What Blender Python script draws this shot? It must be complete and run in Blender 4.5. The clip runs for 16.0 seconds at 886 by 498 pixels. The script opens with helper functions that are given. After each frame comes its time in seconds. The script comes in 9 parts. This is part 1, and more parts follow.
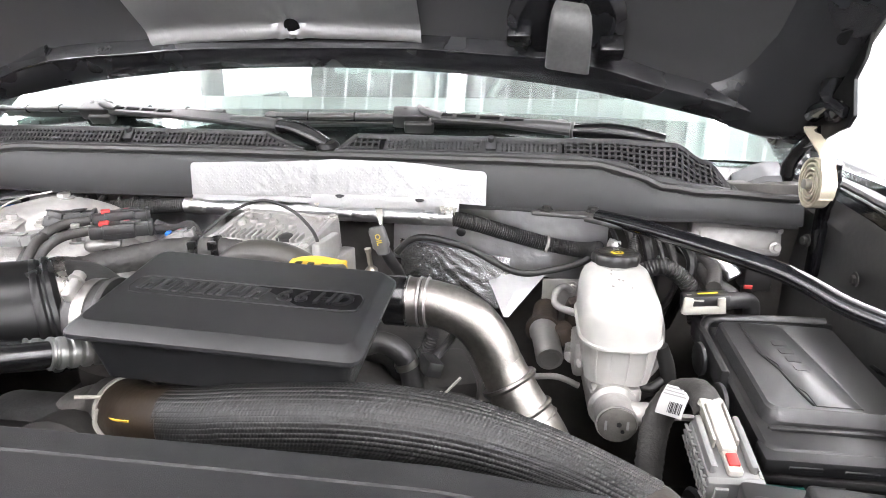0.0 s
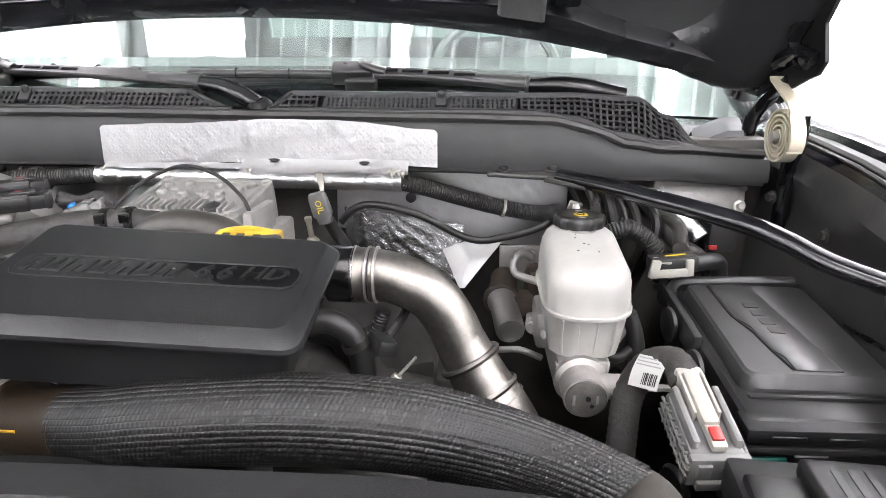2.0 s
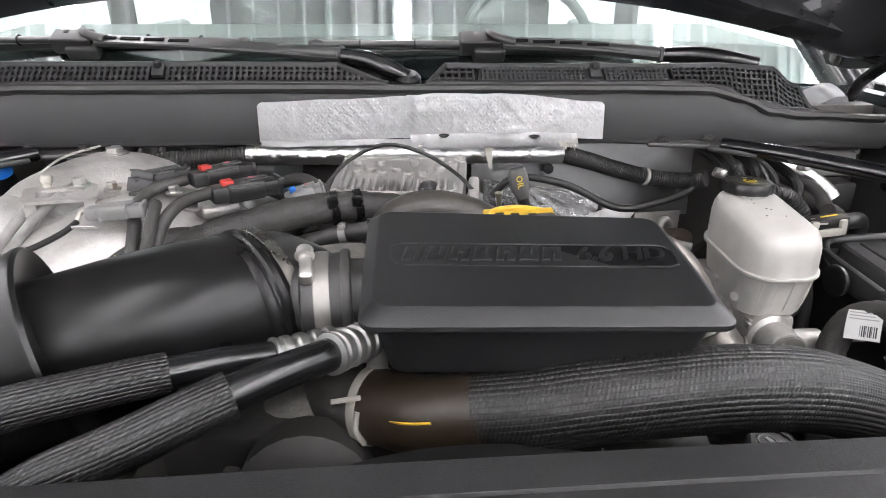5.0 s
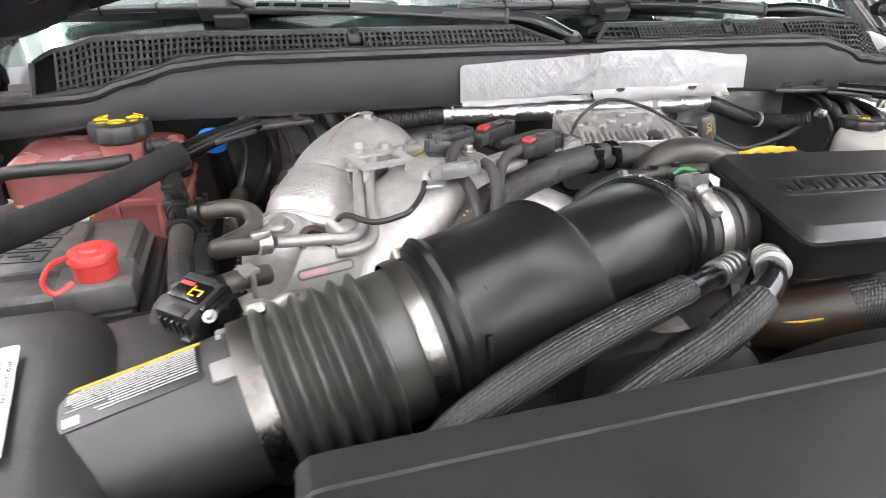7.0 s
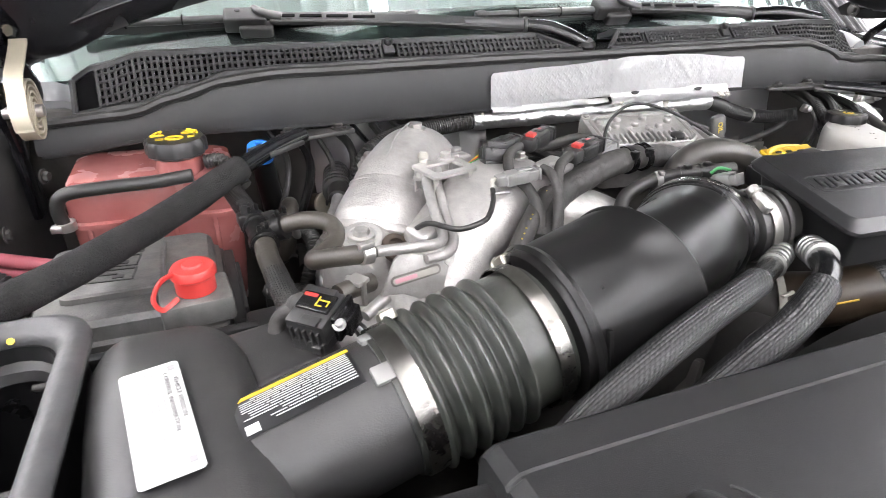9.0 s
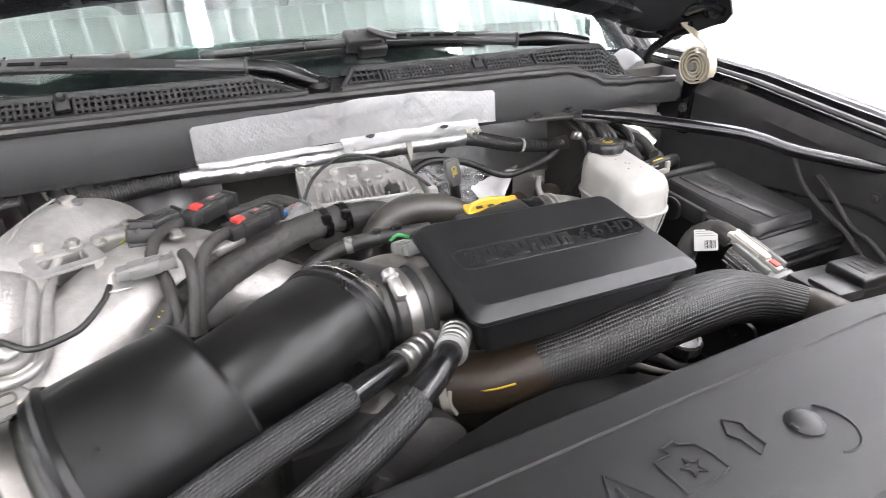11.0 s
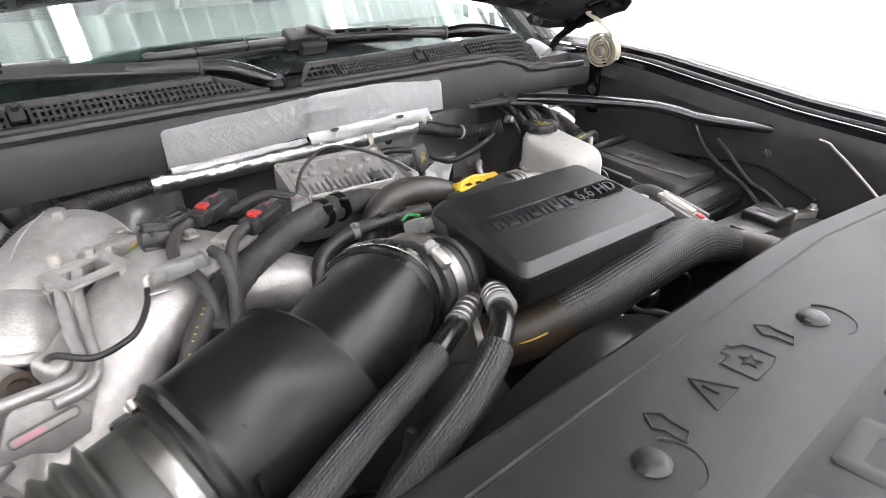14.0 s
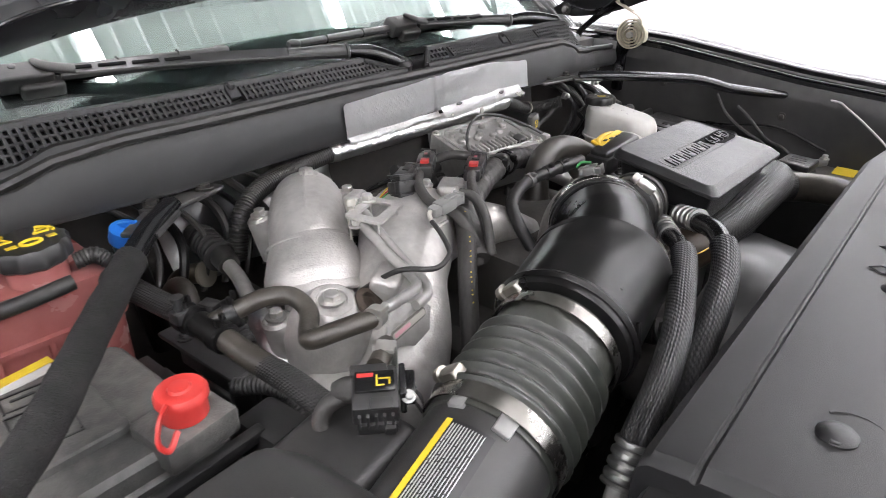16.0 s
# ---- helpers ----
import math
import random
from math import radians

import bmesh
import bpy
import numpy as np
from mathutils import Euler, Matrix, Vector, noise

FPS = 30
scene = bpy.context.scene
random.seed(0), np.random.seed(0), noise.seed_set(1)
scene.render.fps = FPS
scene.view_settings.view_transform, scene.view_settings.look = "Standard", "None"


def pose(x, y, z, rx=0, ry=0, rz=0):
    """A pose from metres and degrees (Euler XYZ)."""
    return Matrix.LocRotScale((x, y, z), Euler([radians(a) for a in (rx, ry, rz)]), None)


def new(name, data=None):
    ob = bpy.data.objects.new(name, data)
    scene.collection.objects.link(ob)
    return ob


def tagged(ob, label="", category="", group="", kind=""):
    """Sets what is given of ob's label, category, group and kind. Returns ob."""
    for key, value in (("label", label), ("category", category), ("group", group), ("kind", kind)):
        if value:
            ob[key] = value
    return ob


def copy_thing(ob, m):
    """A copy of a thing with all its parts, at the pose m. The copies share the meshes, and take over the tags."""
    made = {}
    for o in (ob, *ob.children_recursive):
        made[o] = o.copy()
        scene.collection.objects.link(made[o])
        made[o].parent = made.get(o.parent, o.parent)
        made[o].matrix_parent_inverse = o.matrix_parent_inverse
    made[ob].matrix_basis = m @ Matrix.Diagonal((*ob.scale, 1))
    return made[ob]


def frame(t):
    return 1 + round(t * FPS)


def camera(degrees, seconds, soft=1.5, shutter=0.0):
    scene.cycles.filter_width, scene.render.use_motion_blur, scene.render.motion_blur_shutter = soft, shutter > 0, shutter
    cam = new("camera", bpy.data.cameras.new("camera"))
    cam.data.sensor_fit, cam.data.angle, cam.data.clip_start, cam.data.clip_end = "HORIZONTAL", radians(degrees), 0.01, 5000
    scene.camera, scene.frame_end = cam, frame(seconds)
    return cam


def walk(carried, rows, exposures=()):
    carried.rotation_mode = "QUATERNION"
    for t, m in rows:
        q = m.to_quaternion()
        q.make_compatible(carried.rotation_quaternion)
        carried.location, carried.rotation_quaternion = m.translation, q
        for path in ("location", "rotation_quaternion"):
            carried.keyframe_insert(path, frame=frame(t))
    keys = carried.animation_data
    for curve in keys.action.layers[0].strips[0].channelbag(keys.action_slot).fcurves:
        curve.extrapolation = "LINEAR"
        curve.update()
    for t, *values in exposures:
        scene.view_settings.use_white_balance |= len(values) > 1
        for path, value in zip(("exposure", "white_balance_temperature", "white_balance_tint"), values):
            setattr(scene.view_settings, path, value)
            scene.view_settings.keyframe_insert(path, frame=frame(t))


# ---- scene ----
cam = camera(71.1, 16.0, soft=0.7, shutter=0.25)
# x across the truck (0 on its centreline), y towards the windscreen, z up from the garage floor
METRES, EYE, TILT, LEAN, TURN = 2.2, 1.55, -17.5, 0.0, 7.5
ROWS = [
    (0.0, 0.0, 0.0, 0.0, 0.0, 0.0, -0.0),
    (0.5, -0.0019, 0.0028, -0.002, -2.79, -0.17, 0.91),
    (1.0, -0.0066, 0.013, 0.0033, -4.08, -1.07, 1.34),
    (1.5, -0.0043, 0.0261, -0.0001, -4.51, -1.48, 1.47),
    (2.0, -0.0009, 0.0339, -0.0034, -4.83, -2.63, 1.57),
    (2.5, -0.0156, 0.034, -0.0018, -5.26, -3.43, 1.66),
    (3.0, -0.0369, 0.0351, 0.0009, -6.04, -4.21, 1.86),
    (5.5, -0.1774, 0.0581, 0.0125, -13.75, -7.29, 4.02),
    (6.0, -0.2119, 0.0665, 0.0177, -15.4, -8.76, 4.55),
    (6.5, -0.2662, 0.0721, 0.0199, -17.65, -10.06, 5.19),
    (7.0, -0.3285, 0.0688, 0.0231, -21.57, -10.97, 6.37),
    (7.5, -0.3793, 0.071, 0.0314, -24.4, -11.67, 7.04),
    (8.0, -0.4095, 0.0806, 0.0348, -25.43, -11.95, 7.33),
    (10.5, -0.2871, 0.0525, 0.0477, -30.78, -13.11, 9.22),
    (11.0, -0.252, 0.0469, 0.0495, -33.9, -13.58, 10.04),
    (11.5, -0.2134, 0.0452, 0.0474, -35.89, -13.88, 10.61),
    (12.0, -0.1847, 0.0496, 0.0414, -37.91, -14.3, 11.04),
    (12.5, -0.1814, 0.0533, 0.0411, -39.91, -14.66, 11.46),
    (13.0, -0.2043, 0.0565, 0.0424, -41.94, -15.04, 11.84),
    (13.5, -0.2589, 0.0688, 0.049, -44.43, -15.45, 12.37),
    (14.0, -0.3164, 0.0721, 0.0555, -46.96, -16.1, 12.99),
    (14.5, -0.3642, 0.0816, 0.0606, -49.91, -16.76, 13.5),
    (15.0, -0.3995, 0.104, 0.061, -52.84, -17.54, 13.99),
    (15.5, -0.4199, 0.1313, 0.0643, -54.34, -17.9, 14.24),
    (16.0, -0.4597, 0.1405, 0.0769, -55.28, -18.05, 14.45),
]
walk(cam, [(t, pose(0.341, 0, EYE, TILT, LEAN, TURN) @ pose(METRES * x, METRES * y, METRES * z, 90 + pitch, roll, yaw)) for t, x, y, z, yaw, pitch, roll in ROWS],
     exposures=((0.0, 0.82, 6600, 16), (1.0, 0.72, 6600, 16), (2.0, 0.42, 6600, 16), (3.2, 0.22, 6600, 16), (5.5, 0.07, 6600, 16), (7.0, 0.34, 6600, 16), (8.0, 0.53, 6600, 16), (10.5, 0.46, 6600, 16), (12.5, 0.36, 6600, 16), (14.5, 0.09, 6600, 16), (16.0, -0.04, 6600, 16)))

# ---- light ----
LAMP = 43.0
world = bpy.data.worlds.new("garage_air")
scene.world = world
world.use_nodes = True
world.node_tree.nodes["Background"].inputs[0].default_value = (0.9, 0.95, 1.0, 1)
world.node_tree.nodes["Background"].inputs[1].default_value = 0.3


# ---- materials ----
def material(name, base, rough=0.5, metal=0.0, second=None, scale=40.0, mix=0.5, bump=0.0, bump_scale=400.0, rough_var=0.12, spec=0.5, coat=0.0, dust=0.0, sss=0.0, clear=0.0):
    """A node material: two scales of noise vary the colour, the gloss and the relief."""
    m = bpy.data.materials.new(name)
    m.use_nodes = True
    nt = m.node_tree
    b = nt.nodes["Principled BSDF"]
    N, L = nt.nodes.new, nt.links.new
    co = N("ShaderNodeTexCoord")
    big = N("ShaderNodeTexNoise")
    big.inputs["Scale"].default_value, big.inputs["Detail"].default_value, big.inputs["Roughness"].default_value = scale * 0.25, 5, 0.6
    fine = N("ShaderNodeTexNoise")
    fine.inputs["Scale"].default_value, fine.inputs["Detail"].default_value = scale * 3.0, 4
    L(co.outputs["Object"], big.inputs["Vector"])
    L(co.outputs["Object"], fine.inputs["Vector"])
    add = N("ShaderNodeMath")
    add.operation = "MULTIPLY_ADD"
    L(fine.outputs["Fac"], add.inputs[0])
    add.inputs[1].default_value = 0.4
    L(big.outputs["Fac"], add.inputs[2])
    ramp = N("ShaderNodeMapRange")
    ramp.inputs["From Min"].default_value, ramp.inputs["From Max"].default_value = 0.5, 0.95
    L(add.outputs[0], ramp.inputs["Value"])
    two = second or tuple(min(1.0, c * 1.35 + 0.004) for c in base)
    mx = N("ShaderNodeMix")
    mx.data_type = "RGBA"
    mx.inputs["A"].default_value, mx.inputs["B"].default_value = (*base, 1), (*two, 1)
    fac = N("ShaderNodeMath")
    fac.operation = "MULTIPLY"
    fac.inputs[1].default_value = mix
    L(ramp.outputs["Result"], fac.inputs[0])
    L(fac.outputs[0], mx.inputs["Factor"])
    colour = mx.outputs["Result"]
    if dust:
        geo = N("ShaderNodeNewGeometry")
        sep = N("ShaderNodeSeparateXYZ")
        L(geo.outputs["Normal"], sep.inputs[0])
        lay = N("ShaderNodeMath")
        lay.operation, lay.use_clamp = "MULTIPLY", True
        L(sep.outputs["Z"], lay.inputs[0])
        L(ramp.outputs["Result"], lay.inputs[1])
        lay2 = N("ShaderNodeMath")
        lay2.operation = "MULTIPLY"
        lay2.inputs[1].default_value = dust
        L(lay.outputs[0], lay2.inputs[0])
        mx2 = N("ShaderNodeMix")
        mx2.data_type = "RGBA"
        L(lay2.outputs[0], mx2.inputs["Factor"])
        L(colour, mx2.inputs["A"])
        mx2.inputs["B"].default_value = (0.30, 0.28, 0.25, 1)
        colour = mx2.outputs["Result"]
    L(colour, b.inputs["Base Color"])
    rr = N("ShaderNodeMath")
    rr.operation = "MULTIPLY_ADD"
    L(ramp.outputs["Result"], rr.inputs[0])
    rr.inputs[1].default_value, rr.inputs[2].default_value = rough_var, rough - rough_var * 0.4
    L(rr.outputs[0], b.inputs["Roughness"])
    b.inputs["Metallic"].default_value, b.inputs["Specular IOR Level"].default_value = metal, spec
    b.inputs["Coat Weight"].default_value, b.inputs["Coat Roughness"].default_value = coat, 0.06
    if sss:
        b.inputs["Subsurface Weight"].default_value = sss
        b.inputs["Subsurface Radius"].default_value, b.inputs["Subsurface Scale"].default_value = (1, 0.9, 0.8), 0.02
    b.inputs["Transmission Weight"].default_value = clear
    if bump:
        grain = N("ShaderNodeTexNoise")
        grain.inputs["Scale"].default_value, grain.inputs["Detail"].default_value = bump_scale, 3
        L(co.outputs["Object"], grain.inputs["Vector"])
        bp = N("ShaderNodeBump")
        bp.inputs["Strength"].default_value, bp.inputs["Distance"].default_value = bump, 0.002
        L(grain.outputs["Fac"], bp.inputs["Height"])
        L(bp.outputs[0], b.inputs["Normal"])
    return m


def braid_material(name, base, second, stitch=0.0042, rib=0.0066, strength=0.8, rough=0.55):
    """Woven sleeve: rows of short stitches, each row half a stitch on from the next, on the tube's own u (along) and v (around)."""
    m = material(name, base, rough, second=second, scale=25, mix=0.8, spec=0.4)
    nt = m.node_tree
    N, L = nt.nodes.new, nt.links.new
    b = nt.nodes["Principled BSDF"]

    def calc(op, a, c):
        q = N("ShaderNodeMath")
        q.operation = op
        for k, v in enumerate((a, c)):
            if isinstance(v, (int, float)):
                q.inputs[k].default_value = v
            elif v is not None:
                L(v, q.inputs[k])
        return q.outputs[0]
    uv = N("ShaderNodeUVMap")
    sep = N("ShaderNodeSeparateXYZ")
    L(uv.outputs[0], sep.inputs[0])
    slant = calc("MULTIPLY", sep.outputs["Y"], stitch * 0.5 / rib)
    phase = calc("MULTIPLY", calc("ADD", sep.outputs["X"], slant), 2 * math.pi / stitch)
    thread = calc("MULTIPLY_ADD", calc("SINE", phase, None), 0.5)
    thread.node.inputs[2].default_value = 0.5
    row = calc("ABSOLUTE", calc("SINE", calc("MULTIPLY", sep.outputs["Y"], math.pi / rib), None), None)
    high = calc("MULTIPLY", calc("POWER", row, 0.6), calc("MULTIPLY_ADD", thread, 0.65))
    high.node.inputs[1].links[0].from_node.inputs[2].default_value = 0.35
    bp = N("ShaderNodeBump")
    bp.inputs["Strength"].default_value, bp.inputs["Distance"].default_value = strength, 0.0016
    L(high, bp.inputs["Height"])
    L(bp.outputs[0], b.inputs["Normal"])
    # colour follows the relief: gaps between stitches are painted darker, as if shaded
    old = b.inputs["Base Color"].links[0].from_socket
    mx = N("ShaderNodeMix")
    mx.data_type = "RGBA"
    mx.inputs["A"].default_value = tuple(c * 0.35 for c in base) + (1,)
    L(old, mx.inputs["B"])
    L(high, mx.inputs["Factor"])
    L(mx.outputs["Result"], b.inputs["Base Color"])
    return m


def foil_material(name, embossed=True, tone=0.84, crush=0.45, rough=0.30):
    m = material(name, (tone, tone, tone), (0.40 if embossed else rough), 1.0, second=(tone * 1.08, tone * 1.08, tone * 1.07), scale=30, rough_var=0.12)
    nt = m.node_tree
    N, L = nt.nodes.new, nt.links.new
    b = nt.nodes["Principled BSDF"]
    co = N("ShaderNodeTexCoord")
    crease = N("ShaderNodeTexVoronoi")
    crease.feature = "DISTANCE_TO_EDGE"
    crease.inputs["Scale"].default_value = 22 if embossed else 26
    warp = N("ShaderNodeTexNoise")
    warp.inputs["Scale"].default_value, warp.inputs["Detail"].default_value = 20, 4
    mixv = N("ShaderNodeMix")
    mixv.data_type = "VECTOR"
    mixv.inputs["Factor"].default_value = 0.12
    L(co.outputs["Object"], warp.inputs["Vector"])
    L(co.outputs["Object"], mixv.inputs["A"])
    L(warp.outputs["Color"], mixv.inputs["B"])
    L(mixv.outputs["Result"], crease.inputs["Vector"])
    soft = N("ShaderNodeTexNoise")
    soft.inputs["Scale"].default_value, soft.inputs["Detail"].default_value = 45, 4
    L(co.outputs["Object"], soft.inputs["Vector"])
    s = N("ShaderNodeMath")
    s.operation = "MULTIPLY_ADD"
    L(crease.outputs["Distance"], s.inputs[0])
    s.inputs[1].default_value = 1.2
    L(soft.outputs["Fac"], s.inputs[2])
    b1 = N("ShaderNodeBump")
    b1.inputs["Strength"].default_value, b1.inputs["Distance"].default_value = (0.18 if embossed else crush), 0.005
    L(s.outputs[0], b1.inputs["Height"])
    last = b1
    if embossed:
        def calc(op, a, c=None):
            q = N("ShaderNodeMath")
            q.operation = op
            for k, v in enumerate((a, c)):
                if isinstance(v, (int, float)):
                    q.inputs[k].default_value = v
                elif v is not None:
                    L(v, q.inputs[k])
            return q.outputs[0]
        # tread-plate dashes, turned a quarter from one cell to the next
        sep = N("ShaderNodeSeparateXYZ")
        L(co.outputs["Object"], sep.inputs[0])
        u = calc("MULTIPLY", calc("ADD", sep.outputs["X"], sep.outputs["Z"]), 1 / 0.0092)
        v = calc("MULTIPLY", calc("SUBTRACT", sep.outputs["X"], sep.outputs["Z"]), 1 / 0.0092)
        fu = calc("ABSOLUTE", calc("SUBTRACT", calc("FRACT", u), 0.5))
        fv = calc("ABSOLUTE", calc("SUBTRACT", calc("FRACT", v), 0.5))
        odd = calc("FLOORED_MODULO", calc("ADD", calc("FLOOR", u), calc("FLOOR", v)), 2.0)

        def dash(p, q):
            return calc("MAXIMUM", calc("SUBTRACT", 1.0, calc("MAXIMUM", calc("MULTIPLY", p, 1 / 0.48), calc("MULTIPLY", q, 1 / 0.17))), 0.0)
        one, two = dash(fu, fv), dash(fv, fu)
        mul = calc("ADD", calc("MULTIPLY", one, odd), calc("MULTIPLY", two, calc("SUBTRACT", 1.0, odd)))
        b2 = N("ShaderNodeBump")
        b2.inputs["Strength"].default_value, b2.inputs["Distance"].default_value = 0.36, 0.0010
        worn = N("ShaderNodeTexNoise")
        worn.inputs["Scale"].default_value, worn.inputs["Detail"].default_value = 55, 2
        L(co.outputs["Object"], worn.inputs["Vector"])
        patch = N("ShaderNodeMapRange")
        patch.inputs["From Min"].default_value, patch.inputs["From Max"].default_value = 0.30, 0.60
        L(worn.outputs["Fac"], patch.inputs["Value"])
        kept = N("ShaderNodeMath")
        kept.operation = "MULTIPLY"
        L(mul, kept.inputs[0])
        L(patch.outputs["Result"], kept.inputs[1])
        L(kept.outputs[0], b2.inputs["Height"])
        L(b1.outputs[0], b2.inputs["Normal"])
        last = b2
    L(last.outputs[0], b.inputs["Normal"])
    return m


def glow(name, colour, strength):
    m = bpy.data.materials.new(name)
    m.use_nodes = True
    b = m.node_tree.nodes["Principled BSDF"]
    b.inputs["Base Color"].default_value = (0.9, 0.9, 0.9, 1)
    b.inputs["Emission Color"].default_value, b.inputs["Emission Strength"].default_value = (*colour, 1), strength
    return m


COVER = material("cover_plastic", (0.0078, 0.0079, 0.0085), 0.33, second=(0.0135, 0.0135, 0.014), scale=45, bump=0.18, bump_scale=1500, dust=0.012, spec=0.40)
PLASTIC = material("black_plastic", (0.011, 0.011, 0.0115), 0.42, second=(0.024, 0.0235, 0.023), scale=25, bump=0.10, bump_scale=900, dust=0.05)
SMOOTH = material("smooth_black_duct", (0.0040, 0.0040, 0.0043), 0.28, second=(0.0085, 0.0082, 0.0078), scale=9, mix=0.9, bump=0.02, bump_scale=300, dust=0.010, rough_var=0.03, spec=0.24)
SHROUD = material("grained_shroud_plastic", (0.0108, 0.0108, 0.0114), 0.42, second=(0.0175, 0.0175, 0.0185), scale=20, bump=0.22, bump_scale=1600, dust=0.02, spec=0.27)
COWL = material("cowl_plastic", (0.0165, 0.0168, 0.0175), 0.52, second=(0.027, 0.027, 0.0265), scale=18, bump=0.14, bump_scale=1200, dust=0.04, spec=0.34)
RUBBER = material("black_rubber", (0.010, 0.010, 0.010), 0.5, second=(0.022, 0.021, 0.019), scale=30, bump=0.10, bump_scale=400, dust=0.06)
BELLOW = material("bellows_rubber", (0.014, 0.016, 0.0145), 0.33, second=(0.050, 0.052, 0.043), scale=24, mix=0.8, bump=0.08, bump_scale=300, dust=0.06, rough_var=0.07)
# grimy metal; on parts deep in the bay its near-black stands for shade
DARK = material("grimy_metal_and_depth_shade", (0.009, 0.0085, 0.008), 0.6, second=(0.035, 0.032, 0.029), scale=30, mix=0.8, bump=0.3, bump_scale=120, dust=0.06)
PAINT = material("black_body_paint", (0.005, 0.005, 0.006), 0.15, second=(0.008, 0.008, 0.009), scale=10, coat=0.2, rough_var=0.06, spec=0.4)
# dusty paint, its grey lifted a little for the glare veiling the wall
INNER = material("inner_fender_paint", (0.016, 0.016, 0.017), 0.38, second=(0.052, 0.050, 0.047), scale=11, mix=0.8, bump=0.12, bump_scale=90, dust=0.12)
CAST = material("cast_aluminium", (0.31, 0.30, 0.285), 0.44, 0.62, second=(0.53, 0.517, 0.497), scale=34, mix=1.0, bump=0.28, bump_scale=420, rough_var=0.18)
FERRULE = material("crimped_bright_aluminium", (0.19, 0.19, 0.185), 0.34, 0.85, second=(0.31, 0.31, 0.30), scale=60, mix=0.9, bump=0.1, bump_scale=500, rough_var=0.14)
GLOSSBLACK = material("glossy_black_plastic", (0.005, 0.005, 0.0055), 0.22, second=(0.009, 0.009, 0.009), scale=20, rough_var=0.1)
ALLOY = material("grey_cast_housing", (0.25, 0.243, 0.232), 0.44, 0.55, second=(0.41, 0.40, 0.385), scale=34, mix=1.0, bump=0.25, bump_scale=500, rough_var=0.2)
STEEL = material("stainless_pipe", (0.150, 0.140, 0.126), 0.40, 1.0, second=(0.30, 0.285, 0.262), scale=60, mix=1.0, bump=0.10, bump_scale=420, rough_var=0.20)
ZINC = material("zinc_plated_steel", (0.46, 0.45, 0.43), 0.36, 0.9, second=(0.58, 0.57, 0.545), scale=50, mix=0.9, bump=0.12, bump_scale=300)
BAND = material("clamp_band_steel", (0.25, 0.245, 0.23), 0.27, 1.0, second=(0.17, 0.16, 0.145), scale=44, mix=0.9, bump=0.05, bump_scale=200, rough_var=0.14)
BRASSY = material("passivated_zinc", (0.36, 0.335, 0.28), 0.42, 0.8, second=(0.40, 0.36, 0.28), scale=50)
SCREW = material("dulled_screw_steel", (0.30, 0.285, 0.25), 0.36, 0.95, second=(0.42, 0.40, 0.36), scale=90, mix=0.9, rough_var=0.16)
GRIME = material("grimy_cast_alloy", (0.085, 0.08, 0.073), 0.5, 0.45, second=(0.20, 0.19, 0.175), scale=34, mix=1.0, bump=0.3, bump_scale=300, dust=0.1)
# base colour is raised to hold the soft grey sheen on the hood
UNDER = material("satin_hood_underside", (0.028, 0.028, 0.0285), 0.40, second=(0.038, 0.038, 0.0385), scale=5, rough_var=0.06, dust=0.0, spec=0.5)
RIMPAINT = material("dark_satin_paint", (0.0105, 0.0105, 0.0115), 0.27, second=(0.016, 0.016, 0.017), scale=5, rough_var=0.08, spec=0.45)
# paler copy of the black plastic, for tops that face the light
FUSELID = material("fuse_box_lid_plastic", (0.020, 0.020, 0.0205), 0.36, second=(0.034, 0.034, 0.0345), scale=26, mix=0.8, bump=0.16, bump_scale=1200, dust=0.05, spec=0.55)
# glossier, and slightly paler to paint in the white wall's reflection
LIDBAND = material("polished_lid_plastic", (0.024, 0.024, 0.025), 0.32, second=(0.038, 0.038, 0.039), scale=26, mix=0.8, bump=0.08, bump_scale=900, dust=0.06, rough_var=0.10)
DULLBAND = material("dull_clamp_steel", (0.17, 0.165, 0.155), 0.42, 0.9, second=(0.26, 0.25, 0.235), scale=40, mix=0.9, rough_var=0.1)
RUST = material("rusty_iron", (0.030, 0.024, 0.020), 0.72, 0.3, second=(0.085, 0.058, 0.040), scale=60, mix=0.8, bump=0.3, bump_scale=200)
DUSTY = material("dusty_duct_plastic", (0.015, 0.0135, 0.0115), 0.42, second=(0.042, 0.038, 0.032), scale=30, mix=0.8, dust=0.08)
HEATHOSE = material("aged_coolant_hose", (0.022, 0.019, 0.015), 0.42, second=(0.050, 0.044, 0.036), scale=45, mix=0.85, bump=0.15, bump_scale=300, dust=0.04)
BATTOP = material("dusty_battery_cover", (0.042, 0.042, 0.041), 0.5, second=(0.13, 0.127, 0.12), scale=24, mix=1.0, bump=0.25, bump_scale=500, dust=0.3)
TRIM = material("grey_cowl_corner", (0.060, 0.060, 0.063), 0.42, second=(0.085, 0.085, 0.087), scale=12)
WHITE = material("milky_reservoir_plastic", (0.335, 0.330, 0.308), 0.36, second=(0.46, 0.453, 0.428), scale=16, mix=1.0, sss=0.25, bump=0.06, bump_scale=60)
CREAM = material("white_clip_plastic", (0.33, 0.32, 0.285), 0.45, second=(0.26, 0.25, 0.22), scale=40)
GREY = material("grey_connector_plastic", (0.14, 0.14, 0.137), 0.46, second=(0.20, 0.20, 0.19), scale=40, dust=0.1)
RIM = material("dusty_rubber_rim", (0.034, 0.034, 0.036), 0.5, second=(0.075, 0.075, 0.077), scale=26, dust=0.1, bump=0.2, bump_scale=200)
